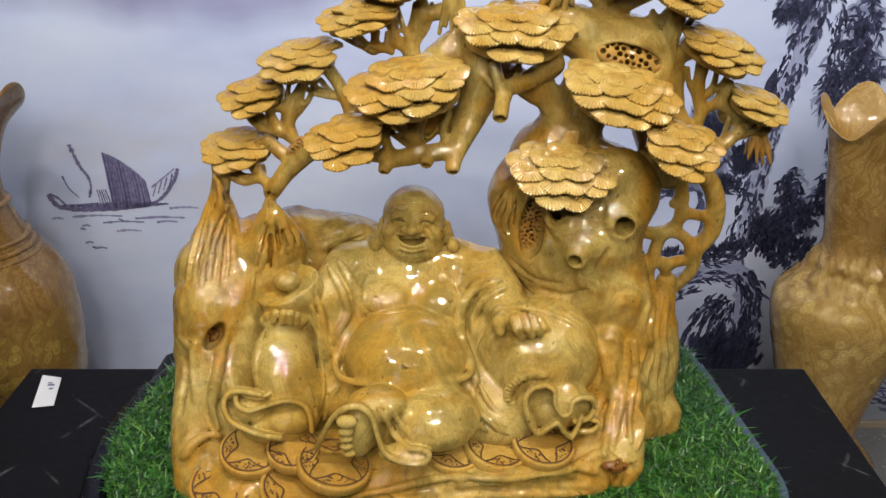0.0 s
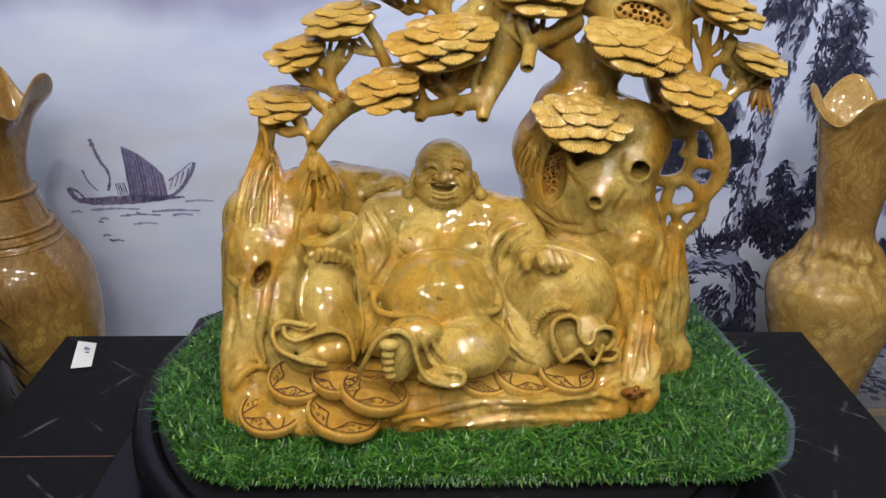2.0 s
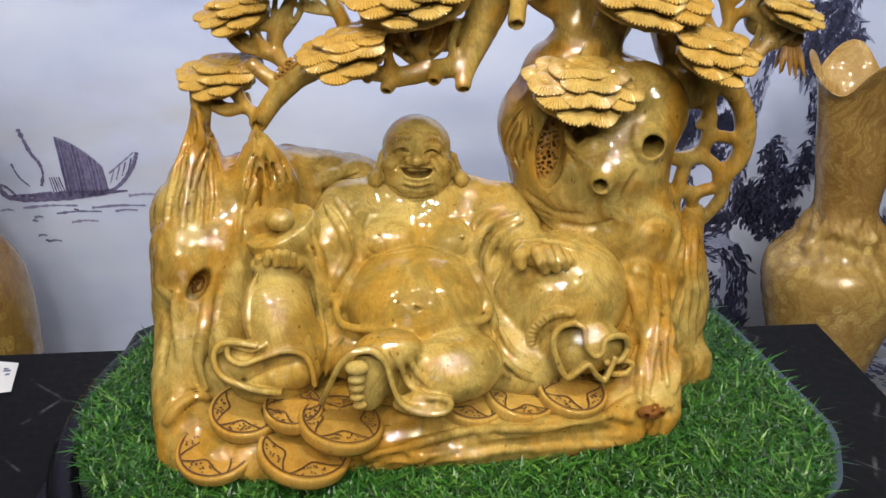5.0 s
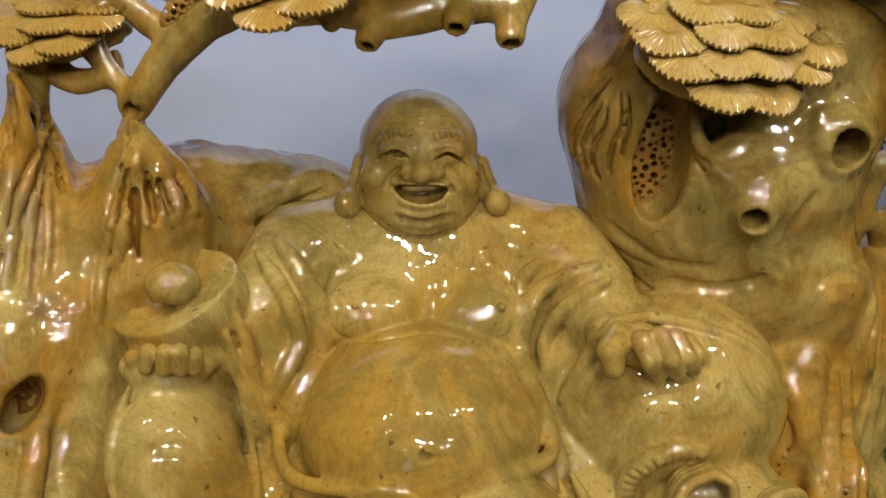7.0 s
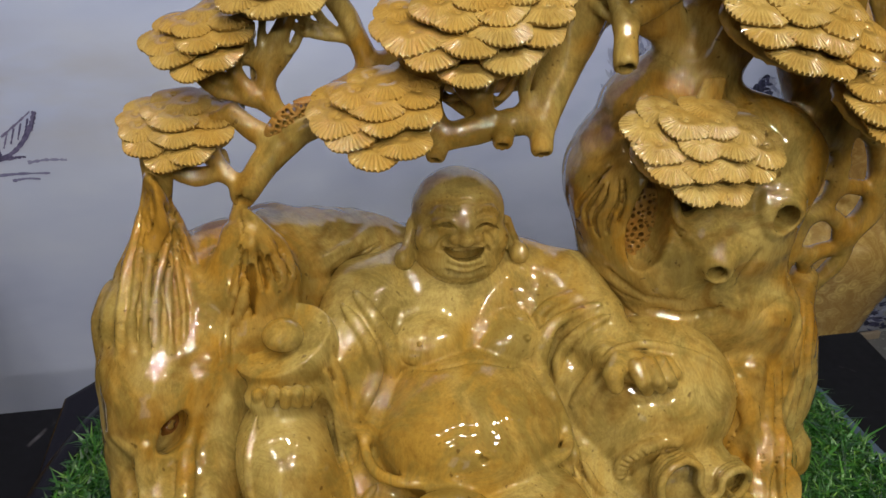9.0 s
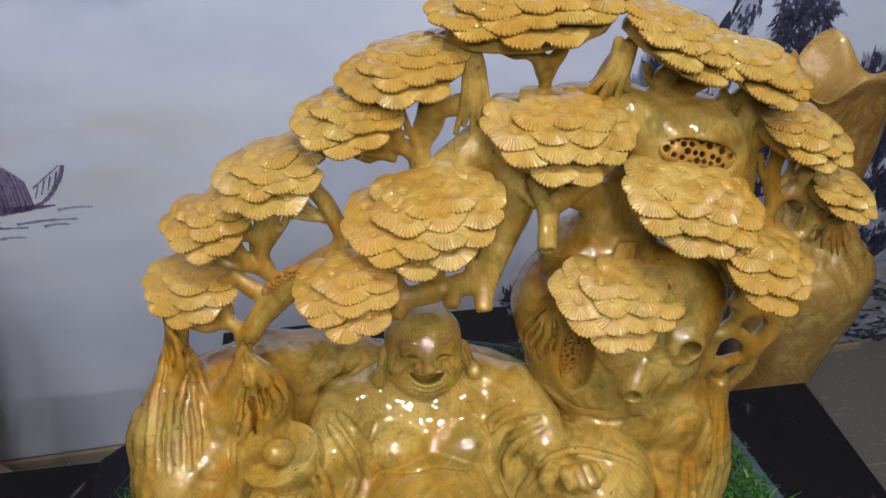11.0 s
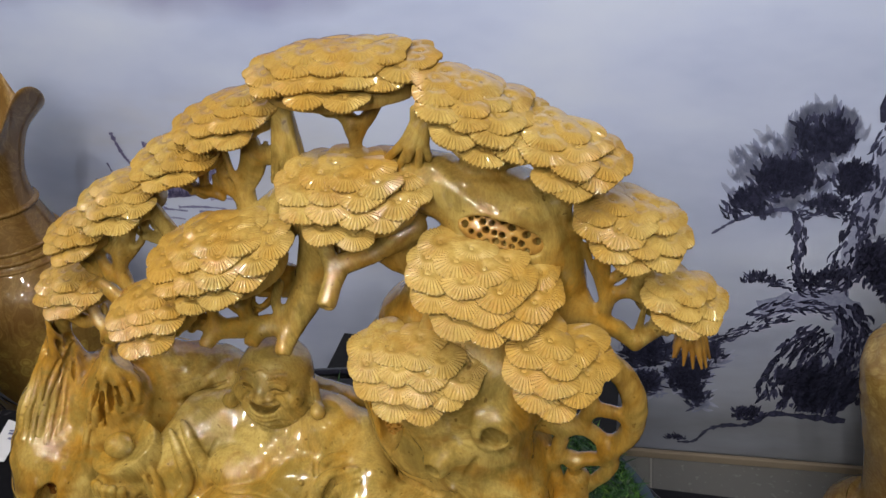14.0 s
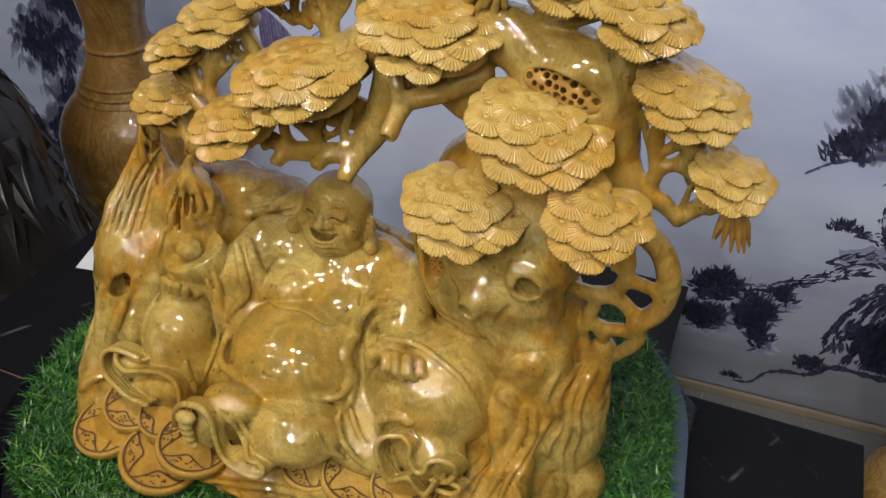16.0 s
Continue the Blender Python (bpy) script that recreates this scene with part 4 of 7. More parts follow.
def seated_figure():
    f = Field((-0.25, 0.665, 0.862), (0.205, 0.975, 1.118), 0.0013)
    # shoulders, chest and belly
    f.path([(-0.1080, 0.8930, 1.0480), (-0.0770, 0.9050, 1.0520), (-0.0330, 0.9120, 1.0490), (0.0130, 0.9050, 1.0500), (0.0510, 0.8930, 1.0430)], [0.028, 0.031, 0.034, 0.031, 0.028], 0.02)
    f.add(lobe((-0.0330, 0.8930, 1.0190), (0.070, 0.046, 0.046)), lobe((-0.0990, 0.8900, 1.0230), (0.034, 0.036, 0.034)), lobe((0.0370, 0.8900, 1.0170), (0.034, 0.036, 0.034)), k=0.02)
    f.add(lobe((-0.0680, 0.8560, 1.0300), (0.034, 0.025, 0.0195)), lobe((-0.0010, 0.8560, 1.0260), (0.034, 0.025, 0.0195)), k=0.007)
    f.add(lobe((-0.0370, 0.8750, 0.9760), (0.11, 0.05, 0.06)), k=0.012)
    f.add(lobe((-0.03, 0.835, 0.935), (0.14, 0.080, 0.05)), k=0.02)
    f.add(lobe((-0.0400, 0.8180, 0.9780), (0.0705, 0.069, 0.0545)), k=0.0035)
    f.add(lobe((-0.0120, 0.7540, 0.9440), (0.052, 0.046, 0.036)), k=0.004)
    navel = pin(f, *(-0.0380, 0.9670), 0.0, CAM_NEAR)
    f.cut(ball(navel, 0.0030), k=0.002)
    f.add(lobe(tuple(navel + (0.0032, -0.0004, 0.0024)), (0.0045, 0.0018, 0.0012), (0, 24, 0)), ball((-0.074, 0.830, 1.047), 0.0026), ball((0.008, 0.836, 1.039), 0.0026), k=0.0015)
    # cloth at either side of the belly
    f.add(lobe((-0.1200, 0.8520, 0.9800), (0.030, 0.042, 0.058)), lobe((0.0470, 0.8550, 0.9670), (0.028, 0.042, 0.058)), k=0.008)
    # right arm, hand and bowl-shaped ingot
    f.path([(-0.1060, 0.8880, 1.0520), (-0.1240, 0.8580, 1.0340), (-0.1460, 0.8350, 1.0230)], [0.030, 0.029, 0.020], 0.012)
    f.add(half(lobe((-0.1680, 0.8380, 1.0490), (0.0375, 0.030, 0.036), (0, -20, 0)), (-0.1670, 0.8380, 1.0600), (-0.34, -0.28, 0.89)), k=0.0012)
    f.cut(half(lobe((-0.1650, 0.8380, 1.0620), (0.0335, 0.024, 0.0045), (16, -20, 0)), (-0.1670, 0.8380, 1.0600), (-0.34, -0.28, 0.89)), k=0.0010)
    f.add(lobe((-0.1690, 0.8300, 1.0650), (0.0142, 0.0130, 0.0115)), k=0.0008)
    f.add(lobe((-0.1730, 0.8150, 1.0260), (0.026, 0.018, 0.011)), k=0.005)
    for a, b in (((-0.1770, 0.7970, 1.0440), (-0.1800, 0.7970, 1.0350)), ((-0.1680, 0.7930, 1.0460), (-0.1700, 0.7930, 1.0360)), ((-0.1610, 0.7940, 1.0450), (-0.1620, 0.7940, 1.0350)), ((-0.1550, 0.7980, 1.0400), (-0.1560, 0.7980, 1.0330))):
        f.path([a, b], [0.0046, 0.0042], 0.0010)
    f.path([(-0.1880, 0.8060, 1.0350), (-0.1880, 0.8060, 1.0290)], [0.0050, 0.0042], 0.001)
    # raised knee, shin and the cloth-covered foot
    f.add(lobe((-0.1750, 0.8060, 0.9850), (0.0335, 0.042, 0.037)), lobe((-0.1720, 0.7920, 0.9710), (0.034, 0.040, 0.036)), k=0.010)
    f.add(lobe((-0.1640, 0.7850, 0.9500), (0.036, 0.036, 0.030)), lobe((-0.1790, 0.7750, 0.9240), (0.044, 0.036, 0.022)), k=0.010)
    f.path([(-0.1550, 0.7520, 0.9430), (-0.1740, 0.7460, 0.9420), (-0.1940, 0.7440, 0.9380)], [0.017, 0.0125, 0.0070], 0.005)
    # upright foot with toes
    f.add(lobe((-0.0870, 0.7180, 0.9500), (0.0185, 0.017, 0.030)), lobe((-0.0830, 0.7350, 0.9490), (0.024, 0.024, 0.032)), k=0.006)
    for c, r in (((-0.0950, 0.6970, 0.9770), 0.0078), ((-0.0960, 0.6960, 0.9660), 0.0058), ((-0.0960, 0.6960, 0.9570), 0.0055), ((-0.0960, 0.6960, 0.9480), 0.0052), ((-0.0940, 0.6970, 0.9390), 0.0049)):
        f.add(lobe(c, (r * 1.35, r, r * 0.80)), k=0.0010)
    f.add(lobe((-0.060, 0.765, 0.925), (0.040, 0.032, 0.028)), lobe((0.055, 0.782, 0.918), (0.050, 0.035, 0.026)), k=0.012)
    # left arm and its hand on the sack
    f.add(lobe((0.107, 0.834, 0.975), (0.072, 0.065, 0.064)), k=0.005)
    f.path([(0.0500, 0.8880, 1.0450), (0.0630, 0.8580, 1.0330), (0.0720, 0.8300, 1.0240)], [0.031, 0.029, 0.022], 0.008)
    f.path([(0.0640, 0.8150, 1.0310), (0.0760, 0.8020, 1.0320), (0.0820, 0.7980, 1.0310)], [0.0120, 0.0125, 0.0120], 0.003)
    f.add(lobe((0.0920, 0.8030, 1.0290), (0.018, 0.013, 0.0085), (0, 18, 0)), k=0.003)
    for a, b, c in (((0.0750, 0.7900, 1.0410), (0.0780, 0.7820, 1.0330), (0.0830, 0.7830, 1.0240)), ((0.0840, 0.7900, 1.0420), (0.0880, 0.7810, 1.0340), (0.0930, 0.7830, 1.0250)), ((0.0940, 0.7930, 1.0390), (0.0980, 0.7850, 1.0330), (0.1030, 0.7870, 1.0250)), ((0.1030, 0.8000, 1.0320), (0.1070, 0.7940, 1.0280), (0.1120, 0.7960, 1.0220))):
        f.path([a, b, c], [0.0062, 0.0056, 0.0046], 0.0010)
    f.path([(0.0670, 0.8000, 1.0380), (0.0590, 0.7900, 1.0360), (0.0600, 0.7860, 1.0280)], [0.0080, 0.0076, 0.0056], 0.0015)
    f.add(lobe((0.118, 0.780, 0.940), (0.040, 0.024, 0.028)), k=0.010)
    # lapels and sleeves
    for r, line in ((0.0060, [(-0.1090, 1.1030), (-0.1030, 1.0930), (-0.0970, 1.0800), (-0.0910, 1.0650), (-0.0900, 1.0470), (-0.0970, 1.0270), (-0.1090, 1.0030), (-0.1170, 0.9770), (-0.1200, 0.9550)]),
                    (0.0046, [(-0.1190, 1.0960), (-0.1110, 1.0810), (-0.1050, 1.0640), (-0.1020, 1.0440), (-0.1100, 1.0260), (-0.1200, 1.0050)]),
                    (0.0038, [(-0.1320, 1.0610), (-0.1280, 1.0400), (-0.1270, 1.0160), (-0.1240, 0.9900)]),
                    (0.0034, [(-0.1380, 1.0510), (-0.1360, 1.0310), (-0.1300, 1.0050), (-0.1300, 0.9790)]),
                    (0.0056, [(0.0510, 1.0810), (0.0340, 1.0750), (0.0200, 1.0660), (0.0140, 1.0500), (0.0120, 1.0340), (0.0170, 1.0160), (0.0250, 0.9960), (0.0330, 0.9730), (0.0390, 0.9520), (0.0380, 0.9390)]),
                    (0.0040, [(0.0360, 1.0890), (0.0220, 1.0840), (0.0130, 1.0760), (0.0090, 1.0630)]),
                    (0.0042, [(0.0580, 1.0730), (0.0420, 1.0630), (0.0310, 1.0520), (0.0250, 1.0350), (0.0280, 1.0160)]),
                    (0.0040, [(0.0550, 1.0370), (0.0470, 1.0200), (0.0360, 0.9990)])):
        cloth(f, r * 1.1, 0.0030, *line, eye=CAM_NEAR, inner=0.0010)
    for line in ([(-0.0800, 1.0870), (-0.0830, 1.0780), (-0.0870, 1.0690)], [(0.0030, 1.0790), (0.0070, 1.0720), (0.0100, 1.0620)]):
        f.path(laid(f, line, CAM_NEAR, 0.0), [0.0012] + [0.0028] * 9 + [0.0012], 0.0012, True)
    for line in ([(-0.0870, 1.0580), (-0.0820, 1.0470), (-0.0670, 1.0420), (-0.0500, 1.0440), (-0.0380, 1.0460), (-0.0230, 1.0430), (-0.0090, 1.0380), (0.0050, 1.0420), (0.0100, 1.0530)],):
        f.path(laid(f, line, CAM_NEAR, 0.0), [0.0012] * 41, 0.0014, True)
    cloth(f, 0.0036, 0.0018, (0.0550, 1.0380), (0.0640, 1.0480), (0.0840, 1.0490), (0.1060, 1.0430), (0.1300, 1.0330), (0.1490, 1.0180), (0.1660, 0.9940), eye=CAM_NEAR, inner=0.0012)
    # hem below the belly
    f.path(curve([(-0.1190, 0.8100, 0.9870), (-0.1160, 0.7900, 0.9780), (-0.1070, 0.7750, 0.9760), (-0.0850, 0.7630, 0.9780), (-0.0460, 0.7560, 0.9790), (-0.0070, 0.7600, 0.9820), (0.0170, 0.7720, 0.9770), (0.0300, 0.7850, 0.9790), (0.0280, 0.8100, 0.9860)], 4), [0.0040] * 33, 0.0050)
    # robe over the crossed legs
    strap(f, 0.0026, 0.016, 0.0015, (-0.1300, 0.7160, 0.9310), (-0.1200, 0.7080, 0.9550), (-0.1080, 0.7020, 0.9800), (-0.0960, 0.7020, 0.9900), (-0.0810, 0.7040, 0.9890), (-0.0700, 0.7020, 0.9780), (-0.0650, 0.6980, 0.9590), (-0.0570, 0.6940, 0.9400), (-0.0370, 0.6920, 0.9300), (-0.0190, 0.6930, 0.9300), (-0.0140, 0.6960, 0.9380), (-0.0240, 0.7020, 0.9400), (-0.0450, 0.7040, 0.9390), eye=CAM_LOW)
    f.add(lobe((-0.0400, 0.7080, 0.9310), (0.026, 0.014, 0.008)), lobe((-0.0670, 0.7350, 0.9720), (0.030, 0.022, 0.018)), k=0.006)
    for line in ([(-0.0690, 0.9440), (-0.0590, 0.9260), (-0.0510, 0.9050), (-0.0350, 0.8920), (-0.0230, 0.8890)], [(-0.0530, 0.9420), (-0.0420, 0.9170), (-0.0260, 0.8980)], [(-0.1130, 0.9540), (-0.1230, 0.9380), (-0.1330, 0.9100)], [(0.0330, 0.9560), (0.0420, 0.9290), (0.0610, 0.9070), (0.0760, 0.8970)], [(0.0410, 0.9570), (0.0530, 0.9330), (0.0740, 0.9110)], [(0.0300, 0.9410), (0.0380, 0.9180), (0.0520, 0.9010)]):
        cloth(f, 0.0034, 0.0018, *line, eye=CAM_LOW, inner=0.0012)
    # cloth round the knee, curling at its hem
    for line in ([(-0.1900, 1.0230), (-0.1990, 1.0000), (-0.2030, 0.9760), (-0.2000, 0.9550)], [(-0.1360, 1.0150), (-0.1340, 0.9830), (-0.1310, 0.9510), (-0.1360, 0.9260)], [(-0.1460, 0.9590), (-0.1430, 0.9390), (-0.1400, 0.9180), (-0.1470, 0.9000)]):
        cloth(f, 0.0030, 0.0016, *line, eye=CAM_LOW, inner=0.0010)
    strap(f, 0.0026, 0.020, 0.0014, (-0.1900, 0.7480, 0.9740), (-0.2110, 0.7440, 0.9810), (-0.2220, 0.7380, 0.9800), (-0.2250, 0.7320, 0.9710), (-0.2200, 0.7280, 0.9570), (-0.2070, 0.7240, 0.9500), (-0.1880, 0.7200, 0.9440), (-0.1680, 0.7220, 0.9390), eye=CAM_LOW)
    strap(f, 0.0024, 0.018, 0.0014, (-0.2150, 0.7450, 0.9780), (-0.2130, 0.7400, 0.9670), (-0.2010, 0.7360, 0.9620), (-0.1830, 0.7380, 0.9670), (-0.1610, 0.7400, 0.9720), (-0.1450, 0.7420, 0.9650), (-0.1390, 0.7400, 0.9520), (-0.1370, 0.7360, 0.9370), eye=CAM_LOW)
    strap(f, 0.0020, 0.014, 0.0014, (-0.2080, 0.7500, 0.9730), (-0.1940, 0.7500, 0.9680), (-0.1820, 0.7520, 0.9720), eye=CAM_LOW)
    f.add(lobe((-0.2090, 0.7540, 0.9520), (0.024, 0.013, 0.015)), k=0.004)
    # the sack's gathered neck and its ruffle
    cx, cz = (0.0990, 0.9430)
    cloth(f, 0.0064, 0.0022, (0.0770, 0.9240), (0.0730, 0.9450), (0.0800, 0.9620), (0.0960, 0.9720), (0.1140, 0.9700), eye=CAM_LOW)
    for i in range(13):
        a = radians(200 - 130 * i / 12)
        crease(f, 0.0010, 0.0006, (cx + 0.018 * math.cos(a), cz + 0.018 * math.sin(a)), (cx + 0.0295 * math.cos(a), cz + 0.0295 * math.sin(a)), eye=CAM_LOW)
    f.add(lobe((0.1230, 0.7750, 0.9440), (0.040, 0.022, 0.026)), k=0.008)
    strap(f, 0.0024, 0.022, 0.0012, (0.1070, 0.7520, 0.9830), (0.0910, 0.7460, 0.9810), (0.0850, 0.7410, 0.9690), (0.0900, 0.7380, 0.9490), (0.0990, 0.7370, 0.9330), (0.1100, 0.7360, 0.9400), (0.1190, 0.7370, 0.9460), (0.1260, 0.7370, 0.9360), (0.1350, 0.7380, 0.9280), (0.1410, 0.7400, 0.9380), (0.1450, 0.7420, 0.9480), eye=CAM_LOW)
    strap(f, 0.0024, 0.022, 0.0012, (0.1070, 0.7520, 0.9830), (0.1160, 0.7480, 0.9780), (0.1170, 0.7440, 0.9640), (0.1250, 0.7420, 0.9520), (0.1330, 0.7430, 0.9550), (0.1350, 0.7460, 0.9650), (0.1440, 0.7500, 0.9680), (0.1560, 0.7530, 0.9650), (0.1600, 0.7530, 0.9540), (0.1530, 0.7500, 0.9420), (0.1390, 0.7480, 0.9400), eye=CAM_LOW)
    strap(f, 0.0022, 0.020, 0.0012, (0.1530, 0.7520, 0.9410), (0.1650, 0.7520, 0.9360), (0.1590, 0.7500, 0.9270), (0.1440, 0.7480, 0.9280), eye=CAM_LOW)
    f.above(0.864)
    v1, q1 = f.mesh()

    # head
    h = Field((-0.095, 0.845, 1.048), (0.026, 0.965, 1.162), 0.0009)
    hx, hy, hz = -0.0335, 0.905, 1.1015

    def at(x, y, z):
        return (hx + x, hy + y, hz + z)

    def face(q, lift=0.0):
        return pin(h, q[0], q[1], lift, CAM_NEAR, 0.87)
    h.add(lobe(at(0, 0.003, 0.006), (0.0345, 0.037, 0.0352)), lobe(at(0, 0.002, 0.013), (0.0350, 0.036, 0.0265)), lobe(at(0, 0.002, 0.020), (0.029, 0.031, 0.0225)), lobe(at(0, 0.002, -0.002), (0.0352, 0.036, 0.030)), k=0.004)
    h.add(lobe(at(0, -0.004, -0.017), (0.0372, 0.034, 0.0245)), k=0.008)
    h.add(lobe(at(0, -0.009, -0.029), (0.028, 0.025, 0.0125)), k=0.006)
    h.add(lobe(at(0, -0.002, -0.037), (0.031, 0.028, 0.009)), k=0.003)
    for q in ((-0.0575, 1.1064), (-0.0115, 1.1041)):
        h.add(lobe(tuple(face(q, -0.0060)), (0.0115, 0.0105, 0.0105)), k=0.006)
    for q in ((-0.0489, 1.1213), (-0.0192, 1.1196)):
        h.add(lobe(tuple(face(q, -0.0030)), (0.0092, 0.0052, 0.0058)), k=0.003)
    h.path([face((-0.0340, 1.1202), -0.002), face((-0.0341, 1.1140), 0.001), face((-0.0341, 1.1087), 0.0022)], [0.0028, 0.0040, 0.0068], 0.004)
    for q in ((-0.0422, 1.1081), (-0.0261, 1.1076)):
        h.add(lobe(tuple(face(q, 0.0005)), (0.0046, 0.0048, 0.0042)), k=0.0022)
    h.add(lobe(tuple(face((-0.0341, 1.0826), -0.004)), (0.013, 0.0080, 0.0065)), k=0.005)
    upper = [face(q, 0.0004) for q in [(-0.0497, 1.1019), (-0.0418, 1.1004), (-0.0343, 1.0990), (-0.0265, 1.0993), (-0.0192, 1.0994)]]
    lower = [face(q, 0.0004) for q in [(-0.0447, 1.0915), (-0.0344, 1.0880), (-0.0232, 1.0898)]]
    ridge(h, upper, 0.0019, 0.0019, 0.002)
    ridge(h, lower, 0.0026, 0.0026, 0.002)
    mouth = curve([(q[0], q[1], 0) for q in [(-0.0491, 1.0999), (-0.0419, 1.0962), (-0.0343, 1.0947), (-0.0266, 1.0951), (-0.0203, 1.0978)]], 4)
    mouth = [face(q) for q in mouth]
    deep = (np.array((hx, 0.87, 1.095)) - CAM_NEAR) / np.linalg.norm(np.array((hx, 0.87, 1.095)) - CAM_NEAR)
    mr = [0.0009 + 0.0044 * math.sin(math.pi * i / (len(mouth) - 1)) ** 0.6 for i in range(len(mouth))]
    for i in range(len(mouth) - 1):
        for u in (-0.004, -0.001, 0.002, 0.005, 0.008, 0.011, 0.014):
            h.cut(limb(mouth[i] + deep * u, mouth[i + 1] + deep * u, mr[i], mr[i + 1]), k=0.0006)
    h.add(lobe(tuple(mouth[len(mouth) // 2] + deep * 0.0050 + (0, 0, 0.0044)), (0.0110, 0.0022, 0.0018)), k=0.0006)
    for q in ((-0.0514, 1.0996), (-0.0179, 1.0974)):
        h.cut(ball(face(q), 0.0014), k=0.002)
    fold(h, 0.0021, 0.0025, (-0.0582, 1.1498), (-0.0539, 1.1540), (-0.0485, 1.1547), (-0.0425, 1.1521), eye=CAM_NEAR)
    fold(h, 0.0021, 0.0025, (-0.0327, 1.1507), (-0.0278, 1.1533), (-0.0222, 1.1524), (-0.0169, 1.1479), eye=CAM_NEAR)
    fold(h, 0.0014, 0.0010, (-0.0561, 1.1470), (-0.0503, 1.1487), (-0.0449, 1.1467), eye=CAM_NEAR)
    fold(h, 0.0014, 0.0010, (-0.0313, 1.1456), (-0.0261, 1.1475), (-0.0207, 1.1452), eye=CAM_NEAR)
    slot(h, 0.0010, 0.0030, 0.0006, (-0.0589, 1.1413), (-0.0556, 1.1434), (-0.0504, 1.1448), (-0.0463, 1.1432), (-0.0440, 1.1411), eye=CAM_NEAR)
    slot(h, 0.0010, 0.0030, 0.0006, (-0.0327, 1.1396), (-0.0300, 1.1418), (-0.0255, 1.1431), (-0.0209, 1.1408), (-0.0170, 1.1372), eye=CAM_NEAR)
    slot(h, 0.0019, 0.0060, 0.0006, (-0.0537, 1.1435), (-0.0501, 1.1440), (-0.0466, 1.1426), eye=CAM_NEAR)
    slot(h, 0.0019, 0.0060, 0.0006, (-0.0293, 1.1416), (-0.0255, 1.1423), (-0.0222, 1.1411), eye=CAM_NEAR)
    crease(h, 0.0007, 0.0010, (-0.0619, 1.1392), (-0.0585, 1.1411), (-0.0554, 1.1419), eye=CAM_NEAR)
    crease(h, 0.0010, 0.0015, (-0.0539, 1.1569), (-0.0484, 1.1575), (-0.0430, 1.1560), eye=CAM_NEAR)
    crease(h, 0.0010, 0.0015, (-0.0435, 1.1578), (-0.0375, 1.1586), (-0.0332, 1.1566), eye=CAM_NEAR)
    crease(h, 0.0010, 0.0015, (-0.0316, 1.1565), (-0.0256, 1.1568), (-0.0212, 1.1554), eye=CAM_NEAR)
    crease(h, 0.0009, 0.0020, (-0.0477, 1.1323), (-0.0508, 1.1298), (-0.0527, 1.1265), eye=CAM_NEAR)
    crease(h, 0.0009, 0.0020, (-0.0287, 1.1311), (-0.0253, 1.1279), (-0.0235, 1.1243), eye=CAM_NEAR)
    for r, line in ((0.0012, [(-0.0480, 1.1370), (-0.0530, 1.1330), (-0.0560, 1.1270)]), (0.0012, [(-0.0260, 1.1370), (-0.0220, 1.1330), (-0.0200, 1.1270)]), (0.0012, [(-0.0500, 1.1110), (-0.0390, 1.1080), (-0.0260, 1.1110)]), (0.0013, [(-0.0600, 1.1110), (-0.0510, 1.1040), (-0.0380, 1.1000), (-0.0240, 1.1040), (-0.0150, 1.1110)])):
        crease(h, r, 0.0015, *line, eye=CAM_NEAR)
    crease(h, 0.0014, 0.0040, (-0.0495, 1.1115), (-0.0382, 1.1081), (-0.0255, 1.1106), eye=CAM_NEAR)
    crease(h, 0.0006, 0.0005, (-0.0557, 1.1502), (-0.0571, 1.1532), eye=CAM_NEAR)
    crease(h, 0.0006, 0.0005, (-0.0537, 1.1515), (-0.0545, 1.1545), eye=CAM_NEAR)
    crease(h, 0.0006, 0.0005, (-0.0516, 1.1521), (-0.0520, 1.1551), eye=CAM_NEAR)
    crease(h, 0.0006, 0.0005, (-0.0494, 1.1523), (-0.0491, 1.1552), eye=CAM_NEAR)
    crease(h, 0.0006, 0.0005, (-0.0472, 1.1522), (-0.0463, 1.1552), eye=CAM_NEAR)
    crease(h, 0.0006, 0.0005, (-0.0453, 1.1517), (-0.0437, 1.1546), eye=CAM_NEAR)
    crease(h, 0.0006, 0.0005, (-0.0435, 1.1510), (-0.0415, 1.1539), eye=CAM_NEAR)
    crease(h, 0.0006, 0.0005, (-0.0313, 1.1495), (-0.0332, 1.1525), eye=CAM_NEAR)
    crease(h, 0.0006, 0.0005, (-0.0293, 1.1503), (-0.0306, 1.1534), eye=CAM_NEAR)
    crease(h, 0.0006, 0.0005, (-0.0271, 1.1507), (-0.0278, 1.1537), eye=CAM_NEAR)
    crease(h, 0.0006, 0.0005, (-0.0249, 1.1507), (-0.0249, 1.1536), eye=CAM_NEAR)
    crease(h, 0.0006, 0.0005, (-0.0227, 1.1499), (-0.0218, 1.1529), eye=CAM_NEAR)
    crease(h, 0.0006, 0.0005, (-0.0207, 1.1487), (-0.0192, 1.1516), eye=CAM_NEAR)
    crease(h, 0.0006, 0.0005, (-0.0189, 1.1473), (-0.0169, 1.1502), eye=CAM_NEAR)
    for c, s in (([(-0.0680, 0.9050, 1.1040), (-0.0700, 0.9000, 1.0950), (-0.0730, 0.8940, 1.0880), (-0.0770, 0.8880, 1.0830)], -1), ([(0.0040, 0.9050, 1.1000), (0.0060, 0.9000, 1.0920), (0.0090, 0.8940, 1.0860), (0.0120, 0.8880, 1.0810)], 1)):
        c = [np.array(q) for q in c]
